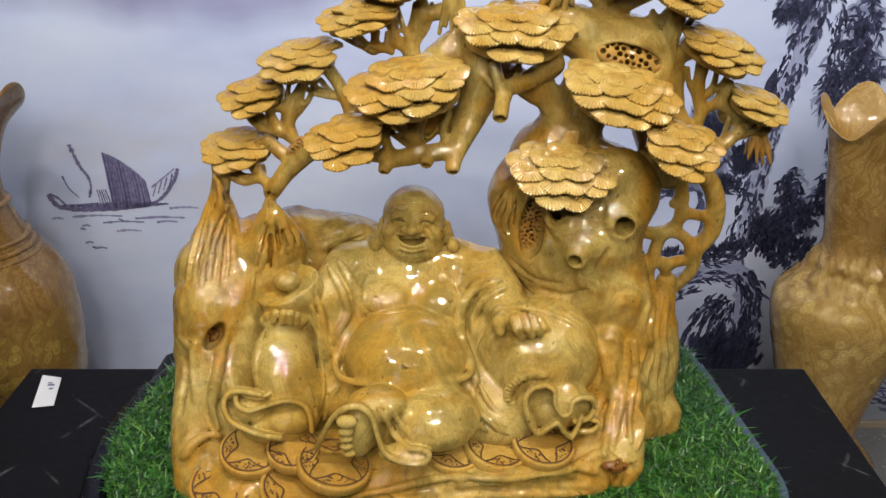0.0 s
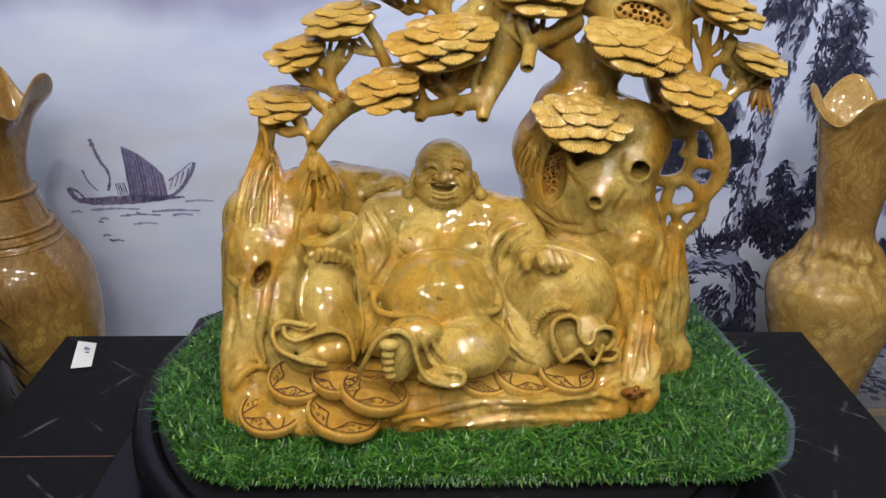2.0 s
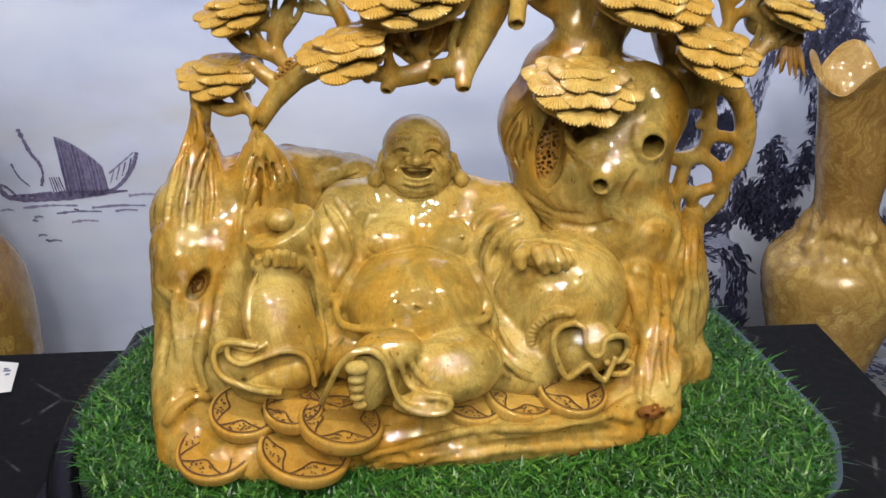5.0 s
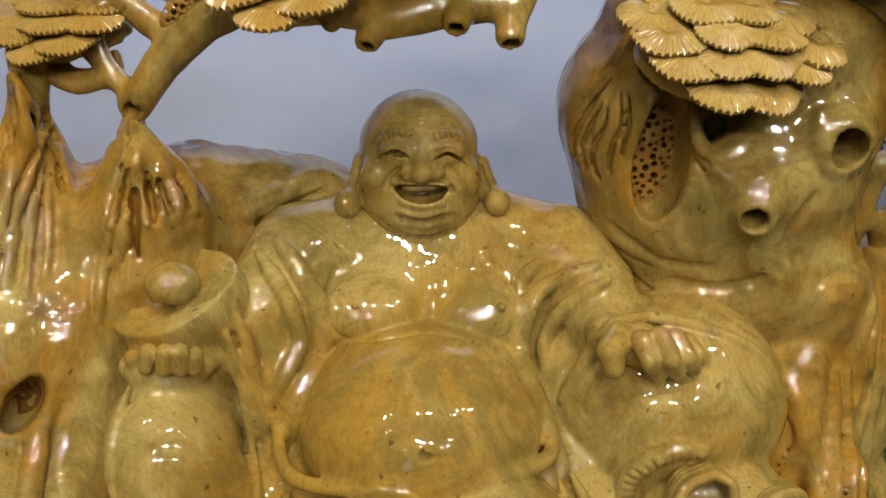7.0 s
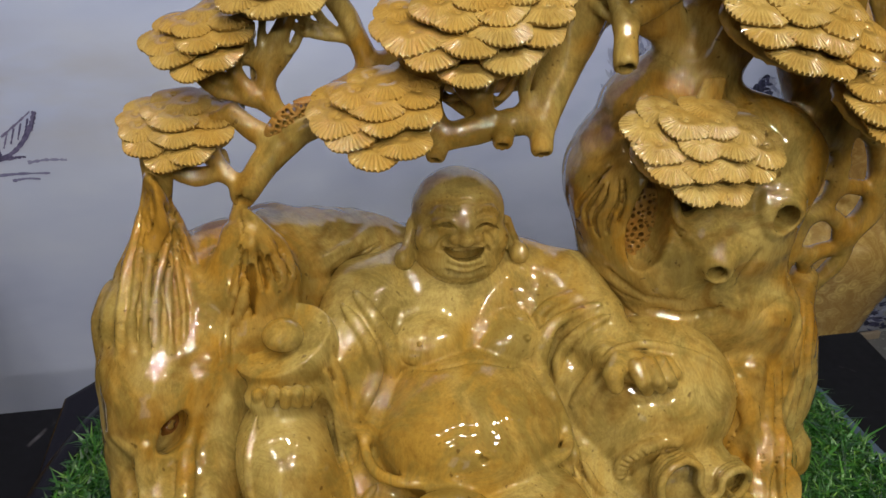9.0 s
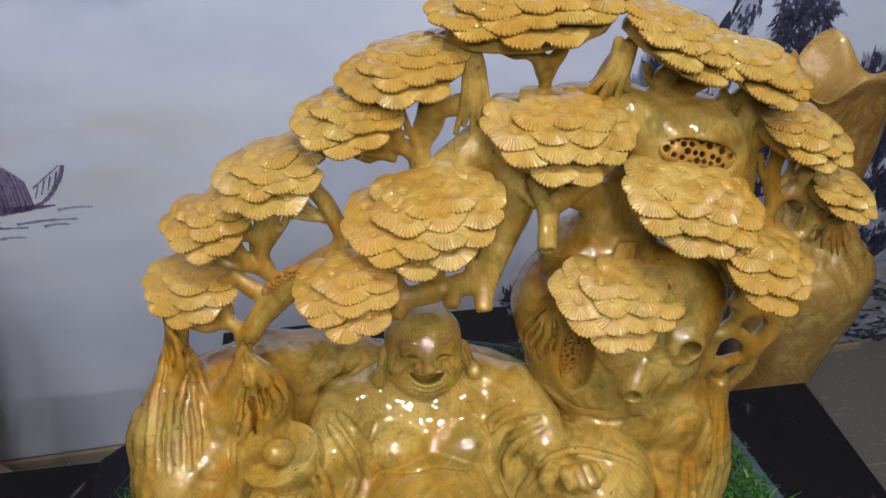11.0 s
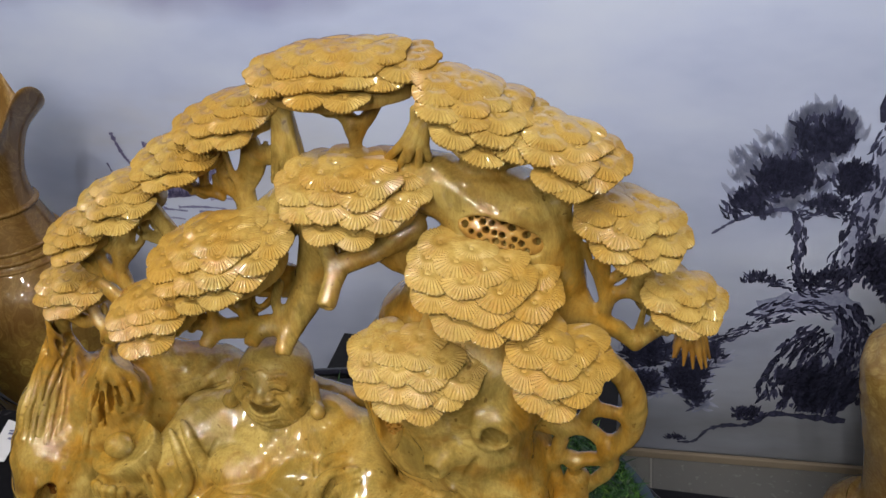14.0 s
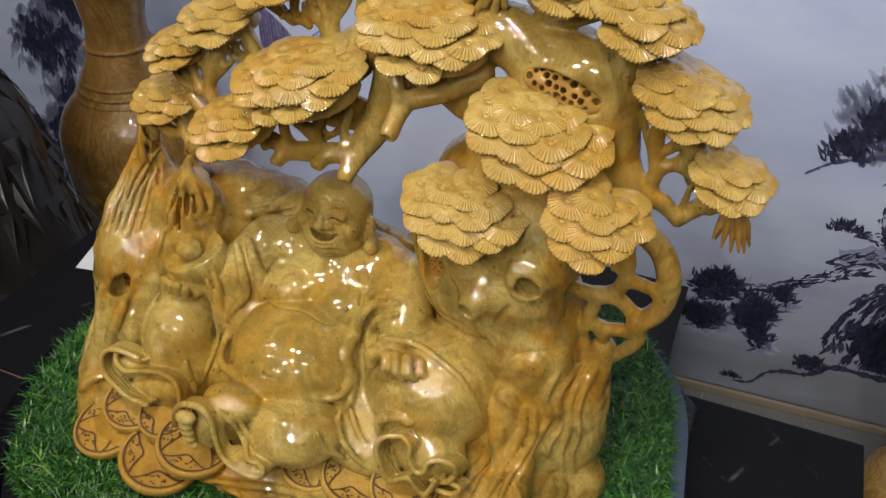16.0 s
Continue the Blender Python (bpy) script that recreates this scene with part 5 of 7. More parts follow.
        h.path(c, [0.0046, 0.0052, 0.0054, 0.0066], 0.004)
        h.add(lobe(tuple(c[-1]), (0.0074, 0.0072, 0.0086)), k=0.003)
        h.cut(limb(c[0] + (-0.001 * s, -0.0050, -0.001), c[2] + (-0.001 * s, -0.0050, 0), 0.0016, 0.0011), k=0.0015)
    v2, q2 = h.mesh()
    return np.concatenate([v1, v2]), np.concatenate([q1, q2 + len(v1)])


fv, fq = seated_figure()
roughen(under(tagged(new("seated_figure", mesh_of("seated_figure", fv, fq, WOOD, True)), "laughing bald seated Buddha statue with a bare round belly"), carving), 0.0009, 0.0003)


def burr_patch(c, r, turn, eye, count, small, large, seed):
    """A thin plate of burr wood pierced by small round holes."""
    rng = random.Random(seed)
    reach = max(r) * 1.1
    g = Field(np.array(c) - reach, np.array(c) + reach, max(0.0008, large * 0.30))
    g.add(lobe(c, r, turn), k=0.002)
    m = Euler([radians(a) for a in turn]).to_matrix()
    done = []
    for _ in range(count * 6):
        u, v = rng.uniform(-1, 1), rng.uniform(-1, 1)
        q = Vector(c) + m @ Vector((u * r[0] * 0.86, 0, v * r[2] * 0.86))
        size = rng.uniform(small, large)
        if u * u + v * v > 1 or any((q - p).length < (size + w) * 1.12 for p, w in done) or len(done) >= count:
            continue
        done.append((q, size))
        inward = (q - Vector(eye)).normalized()
        g.cut(limb(q - inward * r[1] * 2.2, q + inward * r[1] * 1.6, size, size * 0.85), k=0.0008)
    return g


def pine():
    f = Field((-0.285, 0.79, 0.99), (0.385, 1.01, 1.435), 0.0016)
    # bulging trunk
    f.path([(0.20, 0.895, 1.0), (0.172, 0.90, 1.05), (0.135, 0.905, 1.09), (0.112, 0.91, 1.13), (0.120, 0.915, 1.175), (0.140, 0.915, 1.215), (0.165, 0.915, 1.26), (0.190, 0.915, 1.295)], [0.045, 0.062, 0.072, 0.062, 0.046, 0.032, 0.034, 0.040], 0.02)
    f.add(lobe((0.175, 0.862, 1.10), (0.045, 0.03, 0.055)), lobe((0.20, 0.87, 1.15), (0.035, 0.03, 0.04)), lobe((0.165, 0.885, 1.175), (0.05, 0.035, 0.03)), k=0.02)
    f.add(lobe((0.150, 0.885, 1.025), (0.062, 0.045, 0.045)), k=0.012)
    # crown limb arching to the left
    f.path([(0.2470, 0.9000, 1.1680), (0.2310, 0.9050, 1.2150), (0.2130, 0.9080, 1.2720), (0.1800, 0.9120, 1.3020), (0.1400, 0.9160, 1.3160), (0.0950, 0.9180, 1.3230), (0.0460, 0.9160, 1.3180), (0.0150, 0.9120, 1.2970), (-0.03, 0.905, 1.258), (-0.075, 0.90, 1.225), (-0.115, 0.898, 1.208), (-0.148, 0.895, 1.190), (-0.172, 0.89, 1.168), (-0.189, 0.886, 1.146)], [0.022, 0.025, 0.027, 0.029, 0.027, 0.024, 0.021, 0.021, 0.022, 0.019, 0.015, 0.0125, 0.010, 0.0085], 0.012)
    twig(f, 0.0058, (0.0690, 0.9150, 1.3410), (0.0690, 0.9180, 1.3540), (0.0680, 0.9200, 1.3640))
    twig(f, 0.0056, (0.0690, 0.9180, 1.3590), (0.0600, 0.9220, 1.3740), (0.0560, 0.9260, 1.3830))
    twig(f, 0.0054, (0.0700, 0.9180, 1.3590), (0.0810, 0.9220, 1.3720), (0.0870, 0.9260, 1.3820))
    twig(f, 0.0048, (0.0600, 0.9210, 1.3740), (0.0460, 0.9240, 1.3730), (0.0320, 0.9280, 1.3800))
    twig(f, 0.0045, (0.1220, 0.9120, 1.3460), (0.1220, 0.9100, 1.3670), (0.1230, 0.9080, 1.3840))
    twig(f, 0.0066, (0.1610, 0.9100, 1.3200), (0.1620, 0.9100, 1.3380), (0.1630, 0.9100, 1.3530))
    twig(f, 0.0066, (0.2010, 0.9060, 1.3060), (0.2070, 0.9050, 1.3200), (0.2160, 0.9040, 1.3300))
    twig(f, 0.0058, (0.0150, 0.9120, 1.3080), (0.0160, 0.9140, 1.3430), (0.0120, 0.9180, 1.3760))
    twig(f, 0.0060, (-0.0370, 0.9080, 1.2730), (-0.0320, 0.9120, 1.3040), (-0.0200, 0.9150, 1.3360))
    twig(f, 0.0050, (-0.0190, 0.9150, 1.3330), (-0.0050, 0.9160, 1.3330), (0.0090, 0.9160, 1.3340))
    f.path([(0.05, 0.905, 1.315), (0.042, 0.897, 1.27), (0.030, 0.885, 1.235), (0.014, 0.864, 1.203), (-0.02, 0.860, 1.199), (-0.05, 0.860, 1.194), (-0.085, 0.864, 1.200), (-0.115, 0.878, 1.207)], [0.028, 0.024, 0.017, 0.0115, 0.0090, 0.0080, 0.0070, 0.0080], 0.010)
    f.path([(0.012, 0.860, 1.200), (0.010, 0.847, 1.188)], [0.010, 0.0078], 0.004)
    f.path([(-0.014, 0.856, 1.200), (-0.017, 0.846, 1.195)], [0.008, 0.0068], 0.004)
    f.path([(-0.058, 0.856, 1.192), (-0.061, 0.847, 1.187)], [0.007, 0.0062], 0.004)
    twig(f, 0.0048, (-0.022, 0.860, 1.200), (-0.027, 0.862, 1.216), (-0.020, 0.864, 1.236))
    twig(f, 0.0046, (-0.027, 0.862, 1.214), (-0.040, 0.862, 1.224), (-0.046, 0.864, 1.240))
    twig(f, 0.0046, (-0.052, 0.860, 1.195), (-0.060, 0.862, 1.214), (-0.058, 0.864, 1.232))
    twig(f, 0.0046, (0.006, 0.864, 1.205), (0.000, 0.866, 1.222), (0.006, 0.868, 1.240))
    twig(f, 0.0042, (-0.085, 0.864, 1.200), (-0.080, 0.860, 1.214))
    f.add(lobe((-0.02, 0.892, 1.228), (0.045, 0.014, 0.018)), k=0.008)
    f.path([(0.115, 0.90, 1.285), (0.085, 0.875, 1.272), (0.064, 0.862, 1.268), (0.060, 0.850, 1.258), (0.058, 0.840, 1.247)], [0.013, 0.009, 0.0085, 0.0080, 0.0082], 0.006)
    f.path([(0.060, 0.855, 1.265), (0.052, 0.865, 1.290)], [0.006, 0.006], 0.005)
    f.path([(0.098, 0.905, 1.255), (0.075, 0.905, 1.27), (0.045, 0.90, 1.262)], [0.014, 0.013, 0.014], 0.01)
    f.path([(0.145, 0.915, 1.20), (0.118, 0.910, 1.24), (0.105, 0.905, 1.262)], [0.018, 0.014, 0.013], 0.01)
    # right limb
    f.path([(0.215, 0.905, 1.30), (0.238, 0.90, 1.27), (0.246, 0.90, 1.235), (0.262, 0.892, 1.212), (0.285, 0.89, 1.207), (0.300, 0.888, 1.196), (0.318, 0.89, 1.215)], [0.022, 0.016, 0.013, 0.010, 0.0075, 0.0065, 0.007], 0.008)
    f.path([(0.270, 0.892, 1.212), (0.275, 0.893, 1.235), (0.268, 0.895, 1.26), (0.272, 0.897, 1.285)], [0.007, 0.006, 0.0055, 0.007], 0.005)
    f.path([(0.276, 0.893, 1.238), (0.292, 0.893, 1.245), (0.310, 0.893, 1.235)], [0.0055, 0.005, 0.006], 0.005)
    f.path([(0.292, 0.893, 1.245), (0.300, 0.895, 1.262)], [0.005, 0.008], 0.005)
    f.add(lobe((0.318, 0.905, 1.235), (0.022, 0.018, 0.020)), k=0.006)
    # twigs under the upper pads
    twig(f, 0.0060, (0.018, 0.916, 1.330), (0.012, 0.92, 1.355), (0.006, 0.924, 1.375))
    twig(f, 0.0062, (0.112, 0.918, 1.340), (0.122, 0.916, 1.364), (0.134, 0.912, 1.380))
    twig(f, 0.0078, (0.165, 0.914, 1.338), (0.170, 0.910, 1.355), (0.178, 0.908, 1.372))
    twig(f, 0.0066, (0.175, 0.910, 1.338), (0.192, 0.906, 1.345), (0.21, 0.905, 1.355))
    twig(f, 0.0078, (0.215, 0.908, 1.302), (0.228, 0.905, 1.325), (0.238, 0.903, 1.34))
    twig(f, 0.009, (0.232, 0.905, 1.286), (0.250, 0.90, 1.295), (0.262, 0.898, 1.300))
    twig(f, 0.0072, (-0.03, 0.908, 1.265), (-0.034, 0.912, 1.296), (-0.030, 0.916, 1.318), (-0.022, 0.92, 1.345))
    twig(f, 0.0055, (-0.030, 0.916, 1.320), (-0.010, 0.918, 1.336), (0.012, 0.918, 1.342))
    twig(f, 0.0058, (-0.033, 0.912, 1.296), (-0.050, 0.914, 1.306), (-0.052, 0.916, 1.325))
    twig(f, 0.005, (-0.050, 0.914, 1.306), (-0.074, 0.916, 1.296), (-0.088, 0.918, 1.305), (-0.094, 0.918, 1.316))
    twig(f, 0.0045, (-0.074, 0.916, 1.297), (-0.070, 0.917, 1.315))
    twig(f, 0.0078, (-0.094, 0.90, 1.218), (-0.104, 0.904, 1.245), (-0.112, 0.908, 1.262), (-0.124, 0.91, 1.282))
    twig(f, 0.0062, (-0.148, 0.895, 1.192), (-0.166, 0.90, 1.208), (-0.164, 0.906, 1.235), (-0.150, 0.910, 1.262))
    twig(f, 0.0045, (-0.164, 0.905, 1.232), (-0.180, 0.91, 1.236))
    twig(f, 0.0062, (-0.166, 0.902, 1.208), (-0.188, 0.906, 1.216), (-0.205, 0.912, 1.228))
    twig(f, 0.0045, (-0.178, 0.90, 1.212), (-0.188, 0.905, 1.232))
    twig(f, 0.0055, (-0.188, 0.888, 1.150), (-0.200, 0.894, 1.160), (-0.208, 0.898, 1.178), (-0.203, 0.902, 1.196))
    twig(f, 0.0052, (-0.202, 0.894, 1.160), (-0.220, 0.896, 1.156), (-0.236, 0.898, 1.164), (-0.242, 0.90, 1.176))
    twig(f, 0.004, (-0.207, 0.897, 1.172), (-0.225, 0.90, 1.178))
    twig(f, 0.0075, (-0.158, 0.895, 1.18), (-0.178, 0.90, 1.188), (-0.192, 0.904, 1.2))
    twig(f, 0.010, (0.150, 0.905, 1.215), (0.142, 0.885, 1.21), (0.135, 0.872, 1.195), (0.130, 0.862, 1.175))
    # webs of thin twigs below the pads
    rng = random.Random(77)
    for foot, pad, w in (((-0.032, 0.910, 1.300), (-0.040, 0.922, 1.345), 0.030), ((-0.055, 0.912, 1.295), (-0.084, 0.918, 1.315), 0.026), ((-0.106, 0.904, 1.245), (-0.140, 0.915, 1.266), 0.024), ((-0.165, 0.904, 1.222), (-0.158, 0.914, 1.266), 0.022), ((-0.170, 0.900, 1.207), (-0.196, 0.914, 1.230), 0.022), ((-0.206, 0.895, 1.160), (-0.224, 0.908, 1.170), 0.024), ((-0.030, 0.870, 1.202), (-0.036, 0.872, 1.242), 0.040), ((-0.085, 0.866, 1.196), (-0.094, 0.854, 1.204), 0.028), ((0.062, 0.862, 1.262), (0.066, 0.880, 1.296), 0.038), ((0.272, 0.894, 1.248), (0.280, 0.898, 1.282), 0.026), ((0.300, 0.889, 1.204), (0.322, 0.890, 1.228), 0.020), ((0.170, 0.912, 1.338), (0.178, 0.910, 1.366), 0.034), ((0.226, 0.906, 1.310), (0.238, 0.904, 1.340), 0.024)):
        foot, pad = np.array(foot), np.array(pad)
        ends = [pad + (w * u, rng.uniform(-0.006, 0.006), rng.uniform(-0.002, 0.003) - 0.10 * abs(u) * w) for u in (-0.9, -0.3, 0.35, 0.95)]
        mids = [(foot + e) / 2 + (rng.uniform(-0.003, 0.003) + 0.15 * (e[0] - foot[0]), rng.uniform(-0.004, 0.004), -0.004 * rng.random()) for e in ends]
        for e, mid in zip(ends, mids):
            ridge(f, [foot, mid, e], rng.uniform(0.0028, 0.0040), 0.0026, 0.0018)
        for i in (0, 2):
            ridge(f, [mids[i], (mids[i] + mids[i + 1]) / 2 + (0, -0.003, -0.003), mids[i + 1]], 0.0024, 0.0024, 0.0015)
    # fluted roots at the pad stalks
    for top, foot, wide in (((0.131, 0.910, 1.382), (0.112, 0.900, 1.338), 0.020), ((0.010, 0.916, 1.372), (0.012, 0.905, 1.315), 0.016), ((0.136, 0.872, 1.220), (0.124, 0.862, 1.172), 0.018), ((0.240, 0.897, 1.335), (0.228, 0.893, 1.300), 0.014)):
        top, foot = np.array(top), np.array(foot)
        for i in range(6):
            u = (i - 2.5) / 2.5
            ridge(f, [top + (0.006 * u, -0.002, 0), (top + foot) / 2 + (0.009 * u, -0.004 + 0.002 * u * u, 0.002 * (i % 2)), foot + (wide * u, 0.004 * u * u, 0.008 * (i % 2))], 0.0026, 0.0020, 0.0010)
    # folds, hollow and burrs on the bulging trunk
    fold(f, 0.0050, 0.005, (0.1000, 1.1530), (0.1080, 1.1350), (0.1190, 1.1200), (0.1340, 1.1120))
    fold(f, 0.0040, 0.004, (0.1670, 1.1520), (0.1710, 1.1300), (0.1780, 1.1190))
    crease(f, 0.0020, 0.004, (0.1030, 1.0560), (0.1290, 1.0520), (0.1580, 1.0630))
    crease(f, 0.0020, 0.004, (0.0690, 1.0870), (0.0920, 1.0710), (0.1210, 1.0650))
    crease(f, 0.0020, 0.004, (0.1700, 1.1080), (0.1600, 1.0860), (0.1650, 1.0630))
    f.cut(lobe(tuple(pin(f, 0.090, 1.128)), (0.0145, 0.030, 0.038), (0, 6, 0)), k=0.0015)
    slot(f, 0.0018, 0.0045, 0.0012, (0.0506, 1.1769), (0.0446, 1.1691), (0.0374, 1.1571), (0.0340, 1.1475), (0.0353, 1.1404), eye=CAM_NEAR)
    slot(f, 0.0018, 0.0045, 0.0012, (0.0471, 1.1650), (0.0417, 1.1542), (0.0389, 1.1445), (0.0418, 1.1336), eye=CAM_NEAR)
    slot(f, 0.0018, 0.0045, 0.0012, (0.0502, 1.1662), (0.0485, 1.1540), (0.0442, 1.1458), (0.0444, 1.1359), (0.0486, 1.1276), eye=CAM_NEAR)
    slot(f, 0.0018, 0.0045, 0.0012, (0.0552, 1.1701), (0.0565, 1.1552), (0.0533, 1.1455), (0.0522, 1.1356), (0.0532, 1.1304), eye=CAM_NEAR)
    slot(f, 0.0018, 0.0045, 0.0012, (0.0589, 1.1701), (0.0605, 1.1564), (0.0588, 1.1454), (0.0579, 1.1397), eye=CAM_NEAR)
    slot(f, 0.0080, 0.0140, 0.0030, (0.1020, 1.1533), (0.1057, 1.1468), eye=CAM_NEAR)
    fold(f, 0.0030, 0.0030, (0.0917, 1.1624), (0.0933, 1.1500), (0.0981, 1.1405), (0.1072, 1.1361), (0.1137, 1.1394), eye=CAM_NEAR)
    crease(f, 0.0012, 0.0025, (0.0322, 1.1098), (0.0470, 1.1016), (0.0594, 1.0902), (0.0780, 1.0798), eye=CAM_NEAR)
    crease(f, 0.0012, 0.0025, (0.0282, 1.1054), (0.0476, 1.0938), (0.0664, 1.0771), (0.0827, 1.0632), eye=CAM_NEAR)
    f.add(ball((0.196, 0.860, 1.026), 0.0345), k=0.03)
    # cut branch tubes
    f.path([(0.166, 0.866, 1.114), (0.151, 0.844, 1.104), (0.142, 0.826, 1.095)], [0.024, 0.016, 0.0115], 0.012)
    f.cut(limb((0.146, 0.838, 1.101), (0.1395, 0.818, 1.093), 0.0048, 0.0074), k=0.002)
    f.path([(0.198, 0.884, 1.138), (0.194, 0.862, 1.134), (0.191, 0.845, 1.130)], [0.026, 0.0200, 0.0175], 0.010)
    f.cut(limb((0.195, 0.868, 1.136), (0.1905, 0.838, 1.128), 0.0090, 0.0132), k=0.002)
    f.add(lobe((0.135, 0.845, 1.115), (0.014, 0.014, 0.022)), k=0.008)
    for a, b, r in (((-0.189, 0.886, 1.150), (-0.189, 0.876, 1.140), 0.0055), ((0.0588, 0.845, 1.252), (0.057, 0.834, 1.242), 0.0056), ((0.0105, 0.850, 1.190), (0.0095, 0.838, 1.180), 0.0048), ((-0.016, 0.850, 1.197), (-0.019, 0.838, 1.190), 0.0042), ((-0.060, 0.851, 1.189), (-0.063, 0.839, 1.181), 0.0040)):
        f.cut(limb(a, b, r * 0.8, r), k=0.001)
    f.cut(lobe((0.152, 0.878, 1.322), (0.0045, 0.012, 0.010)), k=0.003)
    # burr patch: a recess full of small round holes
    f.add(lobe((0.20, 0.905, 1.282), (0.05, 0.028, 0.042), (0, 14, 0)), k=0.012)
    cam_above = np.array((0.112, 0.331, 1.578))
    centre = pin(f, 0.196, 1.284, -0.001, cam_above, 0.90)
    f.cut(lobe(tuple(centre + (0, 0.006, -0.003)), (0.034, 0.017, 0.0150), (-28, 14, 0)), k=0.003)
    f.burrs = [burr_patch(tuple(centre + (0, 0.009, -0.002)), (0.036, 0.008, 0.016), (-28, 14, 0), cam_above, 120, 0.0021, 0.0033, 5),
               burr_patch(tuple(pin(f, 0.091, 1.124) + (0, -0.006, 0)), (0.018, 0.006, 0.042), (-6, 8, 0), CAM_FRONT, 80, 0.0010, 0.0021, 6),
               burr_patch(tuple(pin(f, -0.150, 1.202, 0.0, CAM_FRONT, 0.86) + (0, 0.0035, 0)), (0.022, 0.006, 0.009), (0, -36, 0), CAM_FRONT, 40, 0.0009, 0.0017, 7)]
    # lattice of roots on the right
    twig(f, 0.0105, (0.205, 0.89, 1.175), (0.235, 0.89, 1.178), (0.268, 0.89, 1.176), (0.292, 0.89, 1.160), (0.304, 0.89, 1.130), (0.302, 0.888, 1.098), (0.286, 0.887, 1.076))
    twig(f, 0.0072, (0.262, 0.89, 1.168), (0.264, 0.89, 1.145), (0.266, 0.889, 1.118), (0.256, 0.888, 1.100), (0.232, 0.885, 1.098), (0.215, 0.88, 1.108))
    twig(f, 0.006, (0.268, 0.889, 1.120), (0.285, 0.889, 1.118), (0.300, 0.889, 1.114))
    twig(f, 0.0068, (0.258, 0.888, 1.100), (0.272, 0.888, 1.092), (0.284, 0.887, 1.078), (0.288, 0.887, 1.056), (0.276, 0.887, 1.036), (0.262, 0.886, 1.022), (0.256, 0.886, 1.0))
    twig(f, 0.0066, (0.246, 0.887, 1.096), (0.240, 0.887, 1.070), (0.236, 0.887, 1.045), (0.244, 0.886, 1.022), (0.254, 0.885, 1.0))
    twig(f, 0.0058, (0.242, 0.887, 1.064), (0.256, 0.887, 1.058), (0.268, 0.887, 1.062), (0.284, 0.887, 1.064))
    twig(f, 0.0052, (0.254, 0.887, 1.058), (0.258, 0.887, 1.040), (0.262, 0.886, 1.022))
    twig(f, 0.005, (0.266, 0.889, 1.140), (0.256, 0.888, 1.132))
    return f


PINE = pine()
roughen(carved("pine_trunk", PINE, ROOT, "gnarled pine trunk, limbs and pierced roots"), 0.0016, 0.0006, 0.6, 0.0006)
def needle_tuft():
    """A hanging bunch of pointed needles below the outermost pad."""
    f = Field((0.315, 0.865, 1.165), (0.378, 0.93, 1.24), 0.0010)
    f.add(lobe((0.342, 0.897, 1.216), (0.012, 0.012, 0.010)), k=0.003)
    for i in range(13):
        a, r = i * 2.4, 0.35 + 0.65 * (i / 12) ** 0.5
        dx, dy = r * math.cos(a), r * math.sin(a)
        f.path([(0.342 + 0.005 * dx, 0.898 + 0.005 * dy, 1.214), (0.344 + 0.012 * dx, 0.896 + 0.011 * dy, 1.198), (0.346 + 0.018 * dx, 0.894 + 0.016 * dy, 1.186 - 0.004 * (i % 3))], [0.0036, 0.0034, 0.0010], 0.0010)
    return f


def dark_hollow(c, r, seed):
    """Rough brown wood at the bottom of a hollow."""
    rng = random.Random(seed)
    f = Field(np.array(c) - max(r) * 1.6, np.array(c) + max(r) * 1.6, 0.0012)
    f.add(lobe(c, r), k=0.002)
    for _ in range(14):
        q = np.array(c) + [rng.uniform(-0.8, 0.8) * v for v in r]
        f.cut(limb(q + (0, -0.012, 0.004), q + (0, 0.004, -0.002), 0.0026, 0.0012), k=0.001)
    return f


# darker brown pieces set into two hollows
DARKBURR = carved_wood("dark_brown_burr", (0.200, 0.085, 0.022), (0.150, 0.055, 0.012), (0.120, 0.050, 0.014), (0.050, 0.016, 0.004), 0.8, 0.3)
carved("needle_tuft", needle_tuft(), BURR, "brown hanging bunch of pointed needles")
carved("knot_hollow", dark_hollow((-0.2560, 0.8262, 0.9995), (0.011, 0.007, 0.015), 3), DARKBURR, "dark red-brown rough wood set in the knot hole")
carved("root_hollow", dark_hollow((0.184, 0.738, 0.890), (0.014, 0.009, 0.008), 4), DARKBURR, "dark red-brown hollow in the root end")
for burr in PINE.burrs:
    carved("burr_patch", burr, BURR, "brown burr wood full of small holes")


